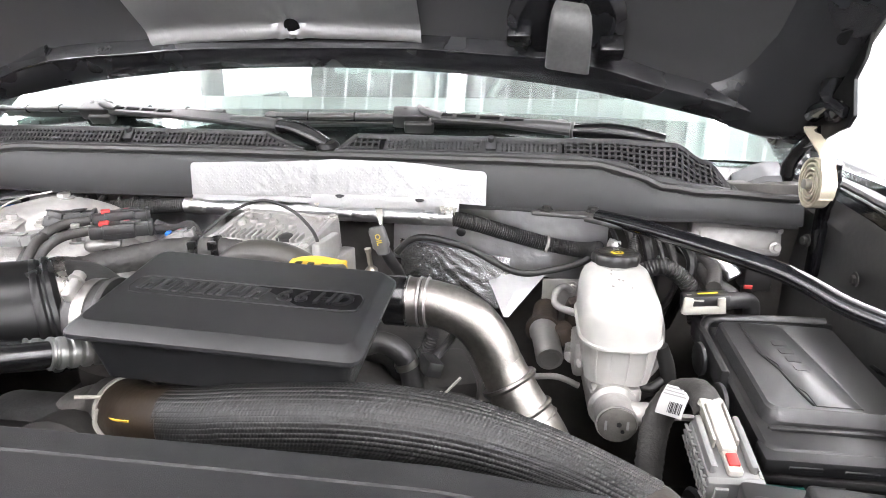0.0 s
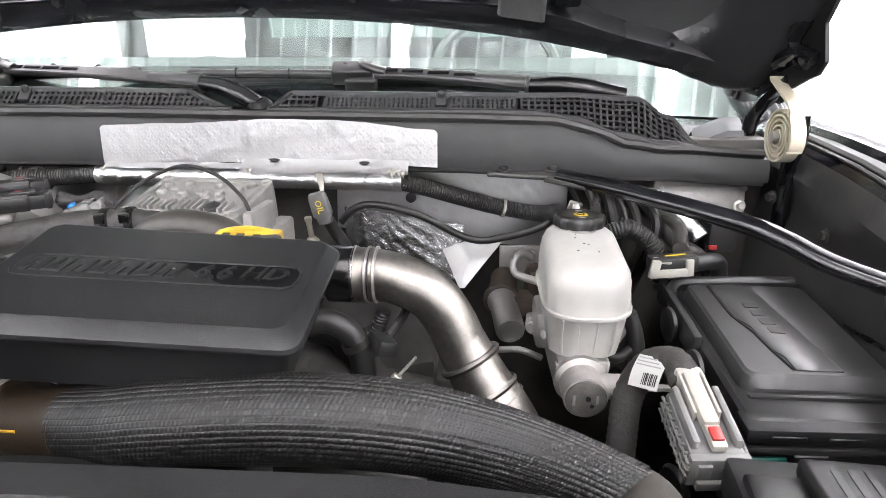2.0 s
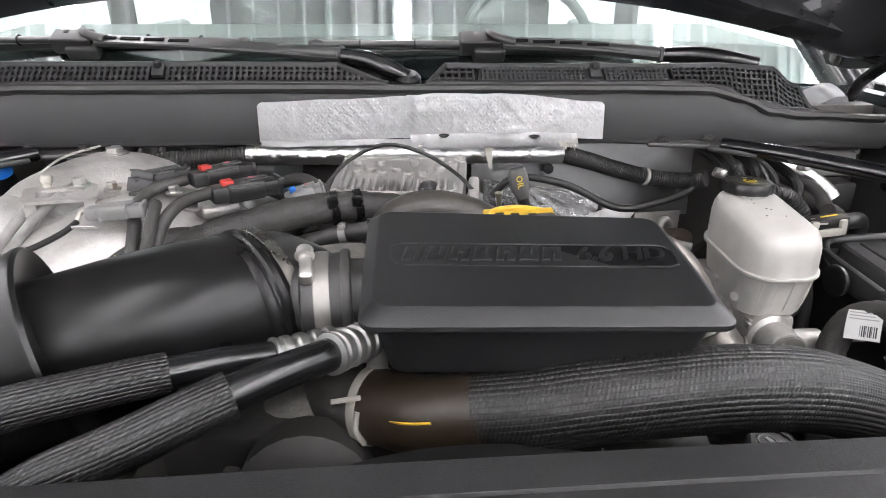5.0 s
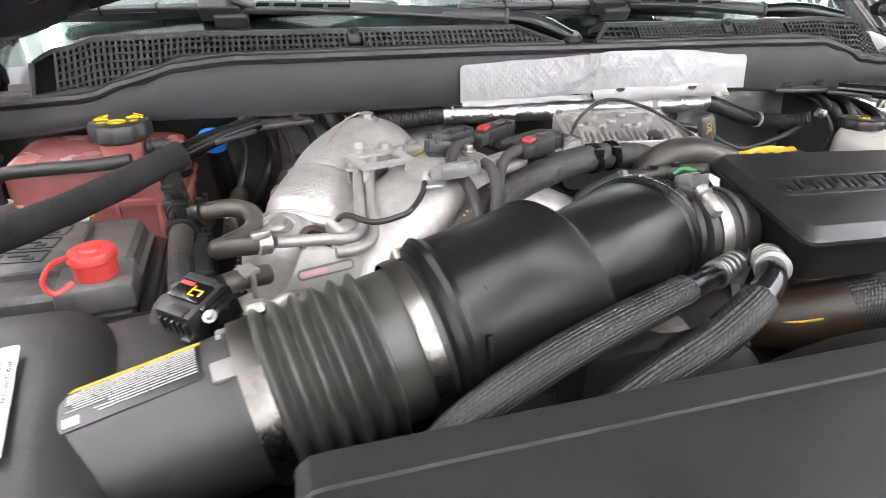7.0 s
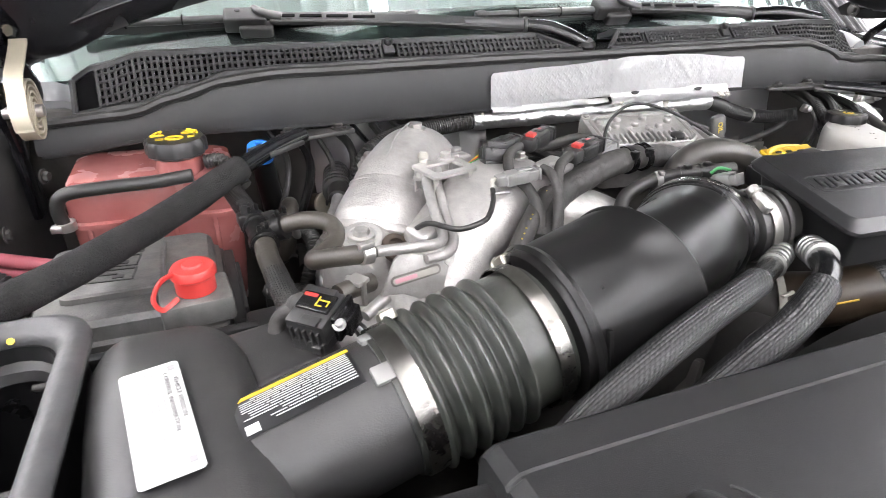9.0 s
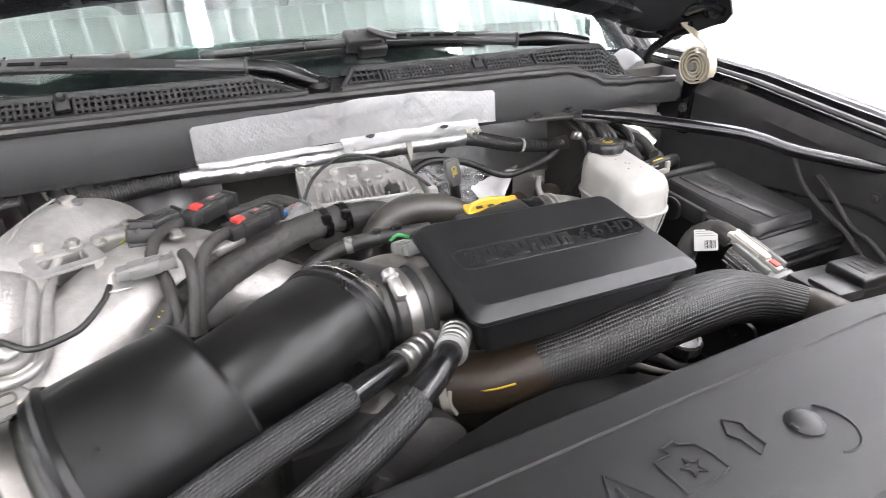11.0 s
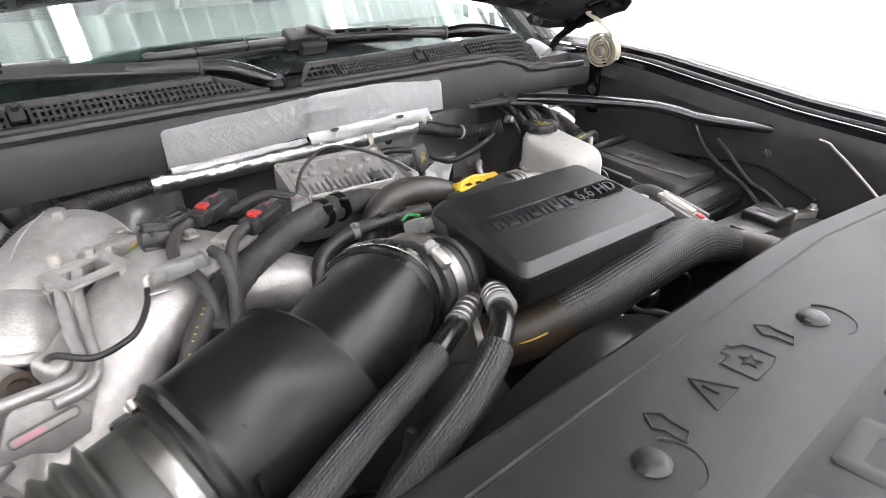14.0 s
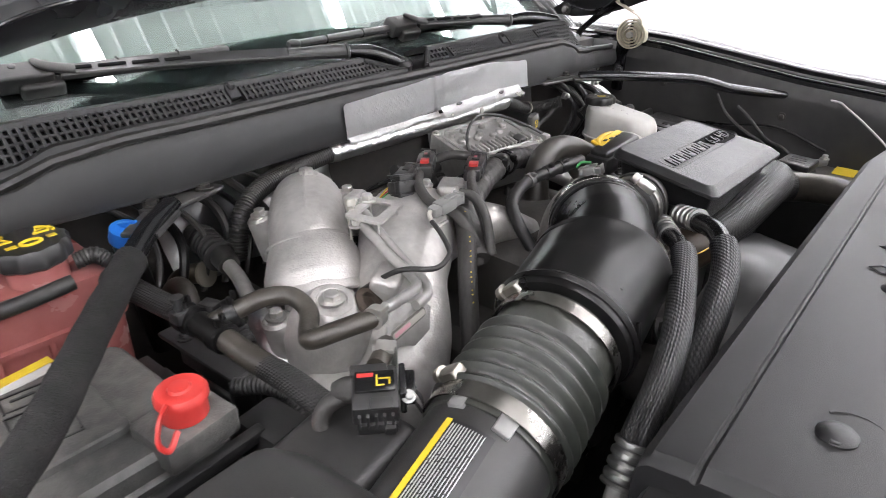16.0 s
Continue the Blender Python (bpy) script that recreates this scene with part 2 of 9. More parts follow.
PINKTANK = material("stained_coolant_tank", (0.22, 0.060, 0.056), 0.26, second=(0.37, 0.160, 0.148), scale=9, mix=1.0, sss=0.25, bump=0.05, bump_scale=40)
RED = material("red_plastic", (0.36, 0.020, 0.017), 0.42, second=(0.44, 0.055, 0.045), scale=40)
PINK = material("pink_heater_hose", (0.36, 0.09, 0.11), 0.5, second=(0.30, 0.06, 0.08), scale=30)
PALEPINK = material("faded_pink_print", (0.50, 0.24, 0.28), 0.45, second=(0.55, 0.34, 0.37), scale=60)
FINEBRAID = braid_material("fine_woven_sleeve", (0.012, 0.0118, 0.0115), (0.034, 0.032, 0.030), 0.0028, 0.0024, 0.6, 0.5)
BLUE = material("blue_plastic", (0.012, 0.15, 0.56), 0.36, second=(0.02, 0.20, 0.64), scale=30)
YELLOW = material("yellow_plastic", (0.56, 0.40, 0.02), 0.42, second=(0.44, 0.29, 0.02), scale=60)
AMBER = material("worn_amber_plastic", (0.50, 0.34, 0.02), 0.40, second=(0.36, 0.17, 0.03), scale=26, mix=0.9)
TEAL = material("teal_lock_plastic", (0.012, 0.14, 0.115), 0.42, scale=40)
GREEN = material("green_clip", (0.03, 0.20, 0.06), 0.45, scale=40)
LABEL = material("white_label", (0.45, 0.45, 0.44), 0.34, second=(0.39, 0.39, 0.38), scale=20)
# black print, and the painted shade of small holes and the inlet throat
INKSHADE = material("ink_and_hole_shade", (0.006, 0.006, 0.0065), 0.32, scale=40)
GREYINK = material("label_grey_ink", (0.22, 0.22, 0.22), 0.5, scale=40)
SPRING = material("tan_counterbalance_spring", (0.42, 0.38, 0.29), 0.45, 0.25, second=(0.54, 0.50, 0.39), scale=30, bump=0.15, bump_scale=200)
FOAM = material("black_foam_sleeve", (0.007, 0.007, 0.0072), 0.9, second=(0.025, 0.0245, 0.0235), scale=160, mix=1.0, bump=1.0, bump_scale=700, spec=0.25)
TAPE = material("cloth_harness_tape", (0.018, 0.0172, 0.0165), 0.66, second=(0.046, 0.043, 0.039), scale=50, mix=0.8, bump=0.35, bump_scale=260)
BROWN = material("brown_silicone_hose", (0.016, 0.011, 0.007), 0.40, second=(0.030, 0.021, 0.014), scale=36, mix=0.9, bump=0.12, bump_scale=200, spec=0.32)
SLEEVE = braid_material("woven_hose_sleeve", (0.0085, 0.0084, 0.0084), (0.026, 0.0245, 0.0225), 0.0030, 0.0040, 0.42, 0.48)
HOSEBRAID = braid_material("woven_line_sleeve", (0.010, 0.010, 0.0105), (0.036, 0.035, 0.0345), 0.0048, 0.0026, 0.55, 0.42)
FOIL = foil_material("embossed_heat_foil", True, 0.74)
CRINKLE = foil_material("crinkled_foil", False, 0.68, 0.5, 0.32)
CONCRETE = material("garage_concrete", (0.34, 0.33, 0.31), 0.6, second=(0.44, 0.43, 0.41), scale=3, bump=0.3, bump_scale=60)
WALLM = material("white_metal_panel", (0.80, 0.81, 0.82), 0.45, second=(0.85, 0.86, 0.86), scale=2, spec=0.4)
CABIN = material("dark_cabin_trim", (0.07, 0.072, 0.072), 0.55, second=(0.10, 0.10, 0.10), scale=10)
SEAT = material("grey_seat_fabric", (0.12, 0.12, 0.12), 0.8, second=(0.18, 0.18, 0.18), scale=30)
TUBE = glow("strip_light_diffuser", (0.97, 0.985, 1.0), LAMP)
DULLFOIL = foil_material("grimy_insulation_foil", False, 0.44, 0.17, 0.32)
GREYFOIL = foil_material("flat_grey_foil", False, 0.42, 0.14, 0.44)
DARKFOIL = foil_material("dark_grey_foil", False, 0.26, 0.22, 0.24)
WIPER = material("grey_satin_wiper", (0.024, 0.024, 0.024), 0.34, second=(0.042, 0.042, 0.041), scale=30, spec=0.6, bump=0.08, bump_scale=900)
TOOLGREY = material("worn_grey_handle_plastic", (0.050, 0.050, 0.050), 0.5, second=(0.10, 0.10, 0.098), scale=60, mix=0.9, dust=0.1)
GRITTY = material("dusty_brown_firewall", (0.018, 0.0165, 0.015), 0.62, second=(0.055, 0.050, 0.044), scale=22, mix=0.9, bump=0.25, bump_scale=160, dust=0.08)
# near-black that stands for the shade inside slots, holes and hollows
HOLLOWSHADE = material("painted_hollow_shade", (0.0028, 0.0028, 0.003), 0.8, second=(0.0045, 0.0045, 0.005), scale=60, spec=0.08)
TINT = bpy.data.materials.new("dark_tinted_glass")
TINT.use_nodes = True
tb0 = TINT.node_tree.nodes["Principled BSDF"]
tb0.inputs["Base Color"].default_value, tb0.inputs["Roughness"].default_value, tb0.inputs["Transmission Weight"].default_value = (0.20, 0.24, 0.23, 1), 0.02, 1.0
GLASS = bpy.data.materials.new("windscreen_glass")
GLASS.use_nodes = True
gb = GLASS.node_tree.nodes["Principled BSDF"]
gb.inputs["Base Color"].default_value, gb.inputs["Roughness"].default_value = (0.76, 0.95, 0.88, 1), 0.01
gb.inputs["Transmission Weight"].default_value, gb.inputs["IOR"].default_value = 1.0, 1.92

# ---- mesh helpers ----
ORIGIN = {}


def thing(name, at, label, category, group="", kind=""):
    ob = new(name)
    ob.empty_display_size = 0.05
    ob.location = at
    ORIGIN[ob] = Vector(at)
    return tagged(ob, label, category, group, kind)


def part(name, bm, mat, parent=None, label="", sharp=38):
    """Links a bmesh, drawn in world metres, as one mesh under its thing."""
    at = ORIGIN.get(parent, Vector((0, 0, 0)))
    bmesh.ops.recalc_face_normals(bm, faces=bm.faces[:])
    for f in bm.faces:
        f.smooth = True
    for e in bm.edges:
        if len(e.link_faces) == 2 and e.calc_face_angle(0) > radians(sharp):
            e.smooth = False
    bmesh.ops.translate(bm, vec=-at, verts=bm.verts[:])
    me = bpy.data.meshes.new(name)
    bm.to_mesh(me)
    bm.free()
    me.materials.append(mat)
    ob = new(name, me)
    ob.parent = parent
    ORIGIN[ob] = at
    if label:
        ob["label"] = label
    return ob


def solid(name, bm, mat, label, category, group="", kind="", sharp=38):
    """A top-level thing of one mesh, with its origin at its base."""
    lo = [min(v.co[i] for v in bm.verts) for i in range(3)]
    hi = [max(v.co[i] for v in bm.verts) for i in range(3)]
    at = Vector(((lo[0] + hi[0]) / 2, (lo[1] + hi[1]) / 2, lo[2]))
    bmesh.ops.translate(bm, vec=-at, verts=bm.verts[:])
    ob = part(name, bm, mat, None, "", sharp)
    ob.location = at
    ORIGIN[ob] = at
    return tagged(ob, label, category, group, kind)


def merge(*bms):
    out = bms[0]
    for b in bms[1:]:
        me = bpy.data.meshes.new("join")
        b.to_mesh(me)
        b.free()
        out.from_mesh(me)
        bpy.data.meshes.remove(me)
    return out


def box(c, size, rot=(0, 0, 0), bev=0.003, seg=2):
    bm = bmesh.new()
    bmesh.ops.create_cube(bm, size=1)
    bmesh.ops.scale(bm, vec=size, verts=bm.verts[:])
    if bev:
        bmesh.ops.bevel(bm, geom=bm.edges[:], offset=bev, segments=seg, profile=0.5, affect="EDGES")
    bmesh.ops.transform(bm, matrix=pose(*c, *rot), verts=bm.verts[:])
    return bm


def basis(axis, up=(0, 0, 1)):
    z = Vector(axis).normalized()
    u = Vector(up)
    if abs(z.dot(u)) > 0.95:
        u = Vector((1, 0, 0))
    x = (u - z * u.dot(z)).normalized()
    return x, z.cross(x), z


def lathe(profile, at, axis=(0, 0, 1), n=28, lobes=0, depth=0.0, closed=True):
    """Turns (radius, height) pairs round an axis; lobes makes a gripped edge."""
    x, y, z = basis(axis)
    o = Vector(at)
    bm = bmesh.new()
    rings = []
    for r, h in profile:
        ring = []
        for i in range(n):
            a = 2 * math.pi * i / n
            k = r * (1 + depth * math.cos(lobes * a)) if lobes else r
            ring.append(bm.verts.new(o + z * h + (x * math.cos(a) + y * math.sin(a)) * k))
        rings.append(ring)
    for a, b in zip(rings, rings[1:]):
        for i in range(n):
            bm.faces.new((a[i], a[(i + 1) % n], b[(i + 1) % n], b[i]))
    if closed:
        bm.faces.new(rings[0][::-1])
        bm.faces.new(rings[-1])
    return bm


def spline(pts, res=8):
    """Catmull-Rom through the points."""
    P = [Vector(p) for p in pts]
    P = [P[0] * 2 - P[1], *P, P[-1] * 2 - P[-2]]
    out = []
    for i in range(1, len(P) - 2):
        a, b, c, d = P[i - 1:i + 3]
        for k in range(res):
            t = k / res
            out.append(0.5 * (2 * b + (c - a) * t + (2 * a - 5 * b + 4 * c - d) * t * t + (3 * b - a - 3 * c + d) * t ** 3))
    out.append(P[-2])
    return out


def resample(line, n):
    acc = [0.0]
    for a, b in zip(line, line[1:]):
        acc.append(acc[-1] + (b - a).length)
    out, j = [], 0
    for i in range(n + 1):
        s = acc[-1] * i / n
        while j < len(acc) - 2 and acc[j + 1] < s:
            j += 1
        f = (s - acc[j]) / max(acc[j + 1] - acc[j], 1e-9)
        out.append(line[j].lerp(line[j + 1], f))
    return out, acc[-1]


def tube(pts, r, n=14, res=8, step=0.0, rf=None, flat=1.0, hollow=0.0, straight=False):
    """A pipe along a smooth path. r: radius, or radii for the points; rf(s, a): factor by metres along and angle; step: ring spacing."""
    line = [Vector(p) for p in pts] if straight else spline(pts, res)
    rings = max(2, int(sum((b - a).length for a, b in zip(line, line[1:])) / step)) if step else len(line) - 1
    line, length = resample(line, rings)
    rad = list(r) if isinstance(r, (list, tuple)) else [r, r]
    bm = bmesh.new()
    uv = bm.loops.layers.uv.new("UVMap")
    t0 = (line[1] - line[0]).normalized()
    x, y, _ = basis(t0)
    made = []
    for i, p in enumerate(line):
        t = (line[min(i + 1, rings)] - line[max(i - 1, 0)]).normalized()
        x = (x - t * x.dot(t)).normalized()
        y = t.cross(x)
        s = i / rings
        f = s * (len(rad) - 1)
        j = min(int(f), len(rad) - 2)
        rr = rad[j] + (rad[j + 1] - rad[j]) * (f - j)
        ring = []
        for k in range(n):
            a = 2 * math.pi * k / n
            q = rr * (rf(s * length, a) if rf else 1)
            ring.append(bm.verts.new(p + x * math.cos(a) * q * flat + y * math.sin(a) * q))
        made.append((ring, s * length, rr))
    for (a, sa, ra), (b, sb, rb) in zip(made, made[1:]):
        for k in range(n):
            f = bm.faces.new((a[k], a[(k + 1) % n], b[(k + 1) % n], b[k]))
            w0, w1 = 2 * math.pi * k / n * ra, 2 * math.pi * (k + 1) / n * ra
            for loop, c in zip(f.loops, ((sa, w0), (sa, w1), (sb, w1), (sb, w0))):
                loop[uv].uv = c
    bm.faces.new(made[0][0][::-1])
    bm.faces.new(made[-1][0])
    return bm


def loft(sections, cap=True, ring=True):
    bm = bmesh.new()
    rows = [[bm.verts.new(p) for p in s] for s in sections]
    n = len(rows[0])
    for a, b in zip(rows, rows[1:]):
        for i in range(n if ring else n - 1):
            bm.faces.new((a[i], a[(i + 1) % n], b[(i + 1) % n], b[i]))
    if cap and ring:
        bm.faces.new(rows[0][::-1])
        bm.faces.new(rows[-1])
    return bm


def rounded(w, h, r, n=5, cx=0.0, cy=0.0):
    out = []
    for sx, sy, a0 in ((1, 1, 0), (-1, 1, 90), (-1, -1, 180), (1, -1, 270)):
        for i in range(n + 1):
            a = radians(a0 + 90 * i / n)
            out.append((cx + sx * (w / 2 - r) + r * math.cos(a), cy + sy * (h / 2 - r) + r * math.sin(a)))
    return out


def plate(outline, thick, m, bev=0.0):
    """A flat outline given a thickness, laid at the pose m."""
    bm = bmesh.new()
    f = bm.faces.new([bm.verts.new((x, y, 0)) for x, y in outline])
    g = bmesh.ops.extrude_face_region(bm, geom=[f])
    bmesh.ops.translate(bm, vec=(0, 0, thick), verts=[v for v in g["geom"] if isinstance(v, bmesh.types.BMVert)])
    if bev:
        top = [e for e in bm.edges if all(v.co.z > thick * 0.5 for v in e.verts)]
        bmesh.ops.bevel(bm, geom=top, offset=bev, segments=2, profile=0.5, affect="EDGES")
    bmesh.ops.transform(bm, matrix=m, verts=bm.verts[:])
    return bm


def bolt(at, r=0.008, h=0.007, axis=(0, 0, 1), washer=1.5):
    return merge(lathe([(r * washer, 0), (r * washer, h * 0.25), (r, h * 0.3)], at, axis, 18),
                 lathe([(r, 0), (r, h * 0.9), (r * 0.85, h)], at, axis, 6))


def letters(text, size, m, thick=0.0006, align="CENTER"):
    cu = bpy.data.curves.new("letters", "FONT")
    cu.body, cu.size, cu.extrude, cu.align_x, cu.align_y, cu.resolution_u = text, size, thick, align, "CENTER", 2
    ob = bpy.data.objects.new("letters", cu)
    scene.collection.objects.link(ob)
    bpy.context.view_layer.update()
    me = bpy.data.meshes.new_from_object(ob.evaluated_get(bpy.context.evaluated_depsgraph_get()))
    bm = bmesh.new()
    bm.from_mesh(me)
    bpy.data.objects.remove(ob)
    bpy.data.curves.remove(cu)
    bpy.data.meshes.remove(me)
    bmesh.ops.transform(bm, matrix=m, verts=bm.verts[:])
    return bm


def frame_of(origin, along, across):
    """A pose whose x runs along, y across (made square) and z out of the surface."""
    x = Vector(along).normalized()
    z = x.cross(Vector(across)).normalized()
    y = z.cross(x)
    m = Matrix((x, y, z)).transposed().to_4x4()
    m.translation = Vector(origin)
    return m


def between(table, x):
    for (a, u), (b, v) in zip(table, table[1:]):
        if x <= b:
            k = max(0.0, (x - a) / (b - a))
            k = k * k * (3 - 2 * k)
            return u + (v - u) * k
    return table[-1][1]



# ---- garage ----
solid("floor", box((0, 2, -0.1), (14, 18, 0.2), bev=0), CONCRETE, "grey polished concrete garage floor", "floor", kind="structure")


def ribbed(x0, x1, m, pitch=0.2, length=5.0, rib=0.04):
    """A sheet of pressed metal with standing ribs, along local x, rising in local y."""
    pts, x = [], x0
    while x < x1:
        pts += [(x, 0), (x + pitch * 0.78, 0), (x + pitch * 0.84, rib), (x + pitch * 0.94, rib)]
        x += pitch
    pts.append((x1, 0))
    pts += [(x1, -0.1), (x0, -0.1)]
    bm = loft([[(a, y, b) for a, b in pts] for y in (0, length)])
    bmesh.ops.transform(bm, matrix=m, verts=bm.verts[:])
    return bm


H_ROOM = 4.4
solid("wall_north", ribbed(-7, 7, pose(0, 11, 0, 90, 0, 0), length=H_ROOM), WALLM, "white ribbed metal garage wall behind the truck", "wall", kind="structure", sharp=20)
solid("wall_south", ribbed(-7, 7, pose(0, -7, 0, 90, 0, 180), length=H_ROOM), WALLM, "white ribbed metal garage wall facing the truck", "wall", kind="structure", sharp=20)
solid("wall_east", ribbed(-9, 9, pose(5, 2, 0, 90, 0, -90), length=H_ROOM), WALLM, "white ribbed metal garage side wall", "wall", kind="structure", sharp=20)
solid("wall_west", ribbed(-9, 9, pose(-7, 2, 0, 90, 0, 90), length=H_ROOM), WALLM, "white ribbed metal garage side wall", "wall", kind="structure", sharp=20)
solid("ceiling", ribbed(-7, 7, pose(0, 11, H_ROOM, 180, 0, 0), length=18), WALLM, "white ribbed metal garage ceiling", "ceiling", kind="structure", sharp=20)

lamp = thing("strip_light", (-5.0, -5.6, H_ROOM - 0.1), "white ceiling strip light with a glowing diffuser", "lamp", "ceiling strip lights")
part("housing", box((-5.0, -5.6, H_ROOM - 0.07), (0.16, 3.14, 0.06), bev=0.01), WALLM, lamp)
part("diffuser", box((-5.0, -5.6, H_ROOM - 0.155), (0.11, 3.10, 0.11), bev=0.03), TUBE, lamp, "glowing diffuser")
for lx in (-5.0, -2.5, 0.15, 2.4, 4.4):
    for ly in (-5.6, -2.4, 0.8, 4.0, 7.2):
        if (lx, ly) != (-5.0, -5.6):
            copy_thing(lamp, pose(lx, ly, H_ROOM - 0.1))

banner = thing("wall_banner", (4.93, 2.2, 3.2), "white banner with large black slanting bars high on the wall", "banner")
part("sheet", box((4.935, 2.25, 3.78), (0.01, 2.2, 1.1), bev=0.002, seg=1), WALLM, banner)
for k in range(5):
    part("bar", box((4.925, 2.1 + 0.08 * k, 3.36 + 0.21 * k), (0.006, 0.62, 0.085), (14 if k % 2 else -18, 0, 0), 0.002, 1), INKSHADE, banner)
    part("bar", box((4.925, 2.48 + 0.05 * k, 3.42 + 0.21 * k), (0.006, 0.30, 0.07), (40 if k % 2 else -35, 0, 0), 0.002, 1), INKSHADE, banner)

# ---- truck: cowl, windscreen, cab ----
ZTOP = [(-0.735, 1.360), (-0.63, 1.364), (-0.56, 1.385), (-0.51, 1.401), (-0.44, 1.408), (-0.16, 1.407), (0.07, 1.404), (0.30, 1.402), (0.436, 1.399), (0.49, 1.386), (0.54, 1.366), (0.60, 1.357), (0.735, 1.350)]
ZLOW = [(-0.735, 1.328), (-0.52, 1.346), (-0.2, 1.345), (0.3, 1.340), (0.44, 1.335), (0.56, 1.325), (0.735, 1.316)]


def cowl_y(x):
    return 0.872 + 0.034 * min(1, max(0, (abs(x) - 0.38) / 0.25)) ** 1.5


def span(a, b, n):
    return [a + (b - a) * i / n for i in range(n + 1)]


cowl = thing("cowl", (0, 0.9, 1.33), "dark grey plastic cowl with a rubber seal along its top", "cowl")
secs = []
for x in span(-0.735, 0.735, 98):
    y, zt, zl = cowl_y(x), between(ZTOP, x), between(ZLOW, x)
    secs.append([(x, y + 0.012, zl - 0.004), (x, y, zl), (x, y - 0.001, zl + 0.006), (x, y + 0.002, zt - 0.012), (x, y + 0.008, zt - 0.004), (x, y + 0.035, zt + 0.001), (x, y + 0.06, zt - 0.004), (x, y + 0.06, zl - 0.02), (x, y + 0.016, zl - 0.008)])
part("front_panel", loft(secs), COWL, cowl)
part("seal", tube([(x, cowl_y(x) + 0.016, between(ZTOP, x) + 0.002) for x in span(-0.73, 0.73, 60)], 0.0065, 8, 2, straight=True), RUBBER, cowl, "black rubber hood seal")
part("under_lip", tube([(x, cowl_y(x) + 0.004, between(ZLOW, x) - 0.002) for x in span(-0.73, 0.73, 40)], 0.004, 6, 2, straight=True), PLASTIC, cowl)

# louvred air grilles
BOT = [(-0.70, 1.362), (-0.62, 1.370), (-0.55, 1.392), (-0.50, 1.407), (-0.42, 1.411), (0.4, 1.406), (0.47, 1.398), (0.53, 1.376), (0.60, 1.362), (0.66, 1.352)]
TOP = [(-0.70, 1.398), (-0.66, 1.416), (-0.60, 1.430), (-0.45, 1.434), (0.46, 1.427), (0.56, 1.421), (0.61, 1.395), (0.66, 1.355)]


def grille_at(x, k, lean=True):
    """A place on the grille's face: k from its foot (0) to its crest (1); lean slants the inner ends."""
    if not lean:
        pass
    elif -0.27 < x < 0.02:
        x -= 0.062 * k * ((x + 0.27) / 0.27) ** 2
    elif 0.04 < x < 0.16:
        x += 0.026 * k * ((0.16 - x) / 0.10) ** 2
    yb, yt = cowl_y(x) + 0.036, cowl_y(x) + 0.060 + 0.02 * max(0, abs(x) - 0.4)
    return Vector((x, yb + (yt - yb) * k, between(BOT, x) + 0.002 + (between(TOP, x) - between(BOT, x) - 0.002) * k))


def upright_top(x):
    """How far up an upright bar may run under the slanting inner ends."""
    if -0.06 < x < 0.02:
        return max(0.0, min(1.0, (0.006 - x) / 0.066))
    if 0.04 < x < 0.09:
        return max(0.0, min(1.0, (x - 0.058) / 0.027))
    return 1.0


def bars(x0, x1, pitch, drop, wide=0.0034):
    """The grid of a grille over the stretch x0..x1: upright bars, and lying bars each a drop below the crest."""
    bm = bmesh.new()

    def bar(a, b, w, d):
        t = (b - a).normalized()
        out = Vector((0, -0.75, 0.66))
        side = t.cross(out).normalized() * w / 2
        vs = [bm.verts.new(p + s + o) for p in (a, b) for s in (-side, side) for o in (Vector((0, 0, 0)), -out * d)]
        for q in ((0, 2, 6, 4), (0, 4, 5, 1), (2, 3, 7, 6), (1, 5, 7, 3), (0, 1, 3, 2), (4, 6, 7, 5)):
            bm.faces.new([vs[i] for i in q])
    n = max(1, int(abs(x1 - x0) / pitch))
    for i in range(n + 1):
        x = x0 + (x1 - x0) * i / n
        if upright_top(x) > 0.1:
            bar(grille_at(x, 0.02, False), grille_at(x, 0.98 * upright_top(x), False), wide, 0.0035)
    xs = span(x0, x1, max(4, int(abs(x1 - x0) / 0.012)))
    for j in range(1, 12):
        for a, b in zip(xs, xs[1:]):
            la, lb = [(grille_at(x, 1, False) - grille_at(x, 0, False)).length for x in (a, b)]
            ka, kb = 1 - j * drop / la, 1 - j * drop / lb
            if j * drop < min(la, lb) - 0.002 and ka < upright_top(a) and kb < upright_top(b):
                bar(grille_at(a, ka, False), grille_at(b, kb, False), 0.0030, 0.003)
    return bm


def grille_frame(x0, x1, end):
    """The grille's crest, foot, backing ledge and slanting inner end."""
    secs = []
    for x in span(x0, x1, 60):
        c, f = grille_at(x, 1.0), grille_at(x, 0.0)
        secs.append([c + Vector((0, -0.002, -0.003)), c + Vector((0, 0.001, 0.003)), c + Vector((0, 0.012, 0.003)), c + Vector((0, 0.055, -0.012)), c + Vector((0, 0.055, -0.02)), c + Vector((0, 0.006, -0.006))])
    foot = []
    for x in span(x0, x1, 60):
        f = grille_at(x, 0.0)
        foot.append([f + Vector((0, -0.006, -0.004)), f + Vector((0, -0.003, 0.003)), f + Vector((0, 0.004, 0.004)), f + Vector((0, 0.008, -0.004))])
    a, b = grille_at(x0, 0), grille_at(x0, 1)
    c, d = grille_at(x1, 0), grille_at(x1, 1)
    ends = [tube([p - Vector((0, 0, 0.002)), q], 0.004, 6, 1, straight=True) for p, q in ((a, b), (c, d))]
    return merge(loft(secs), loft(foot), *ends)


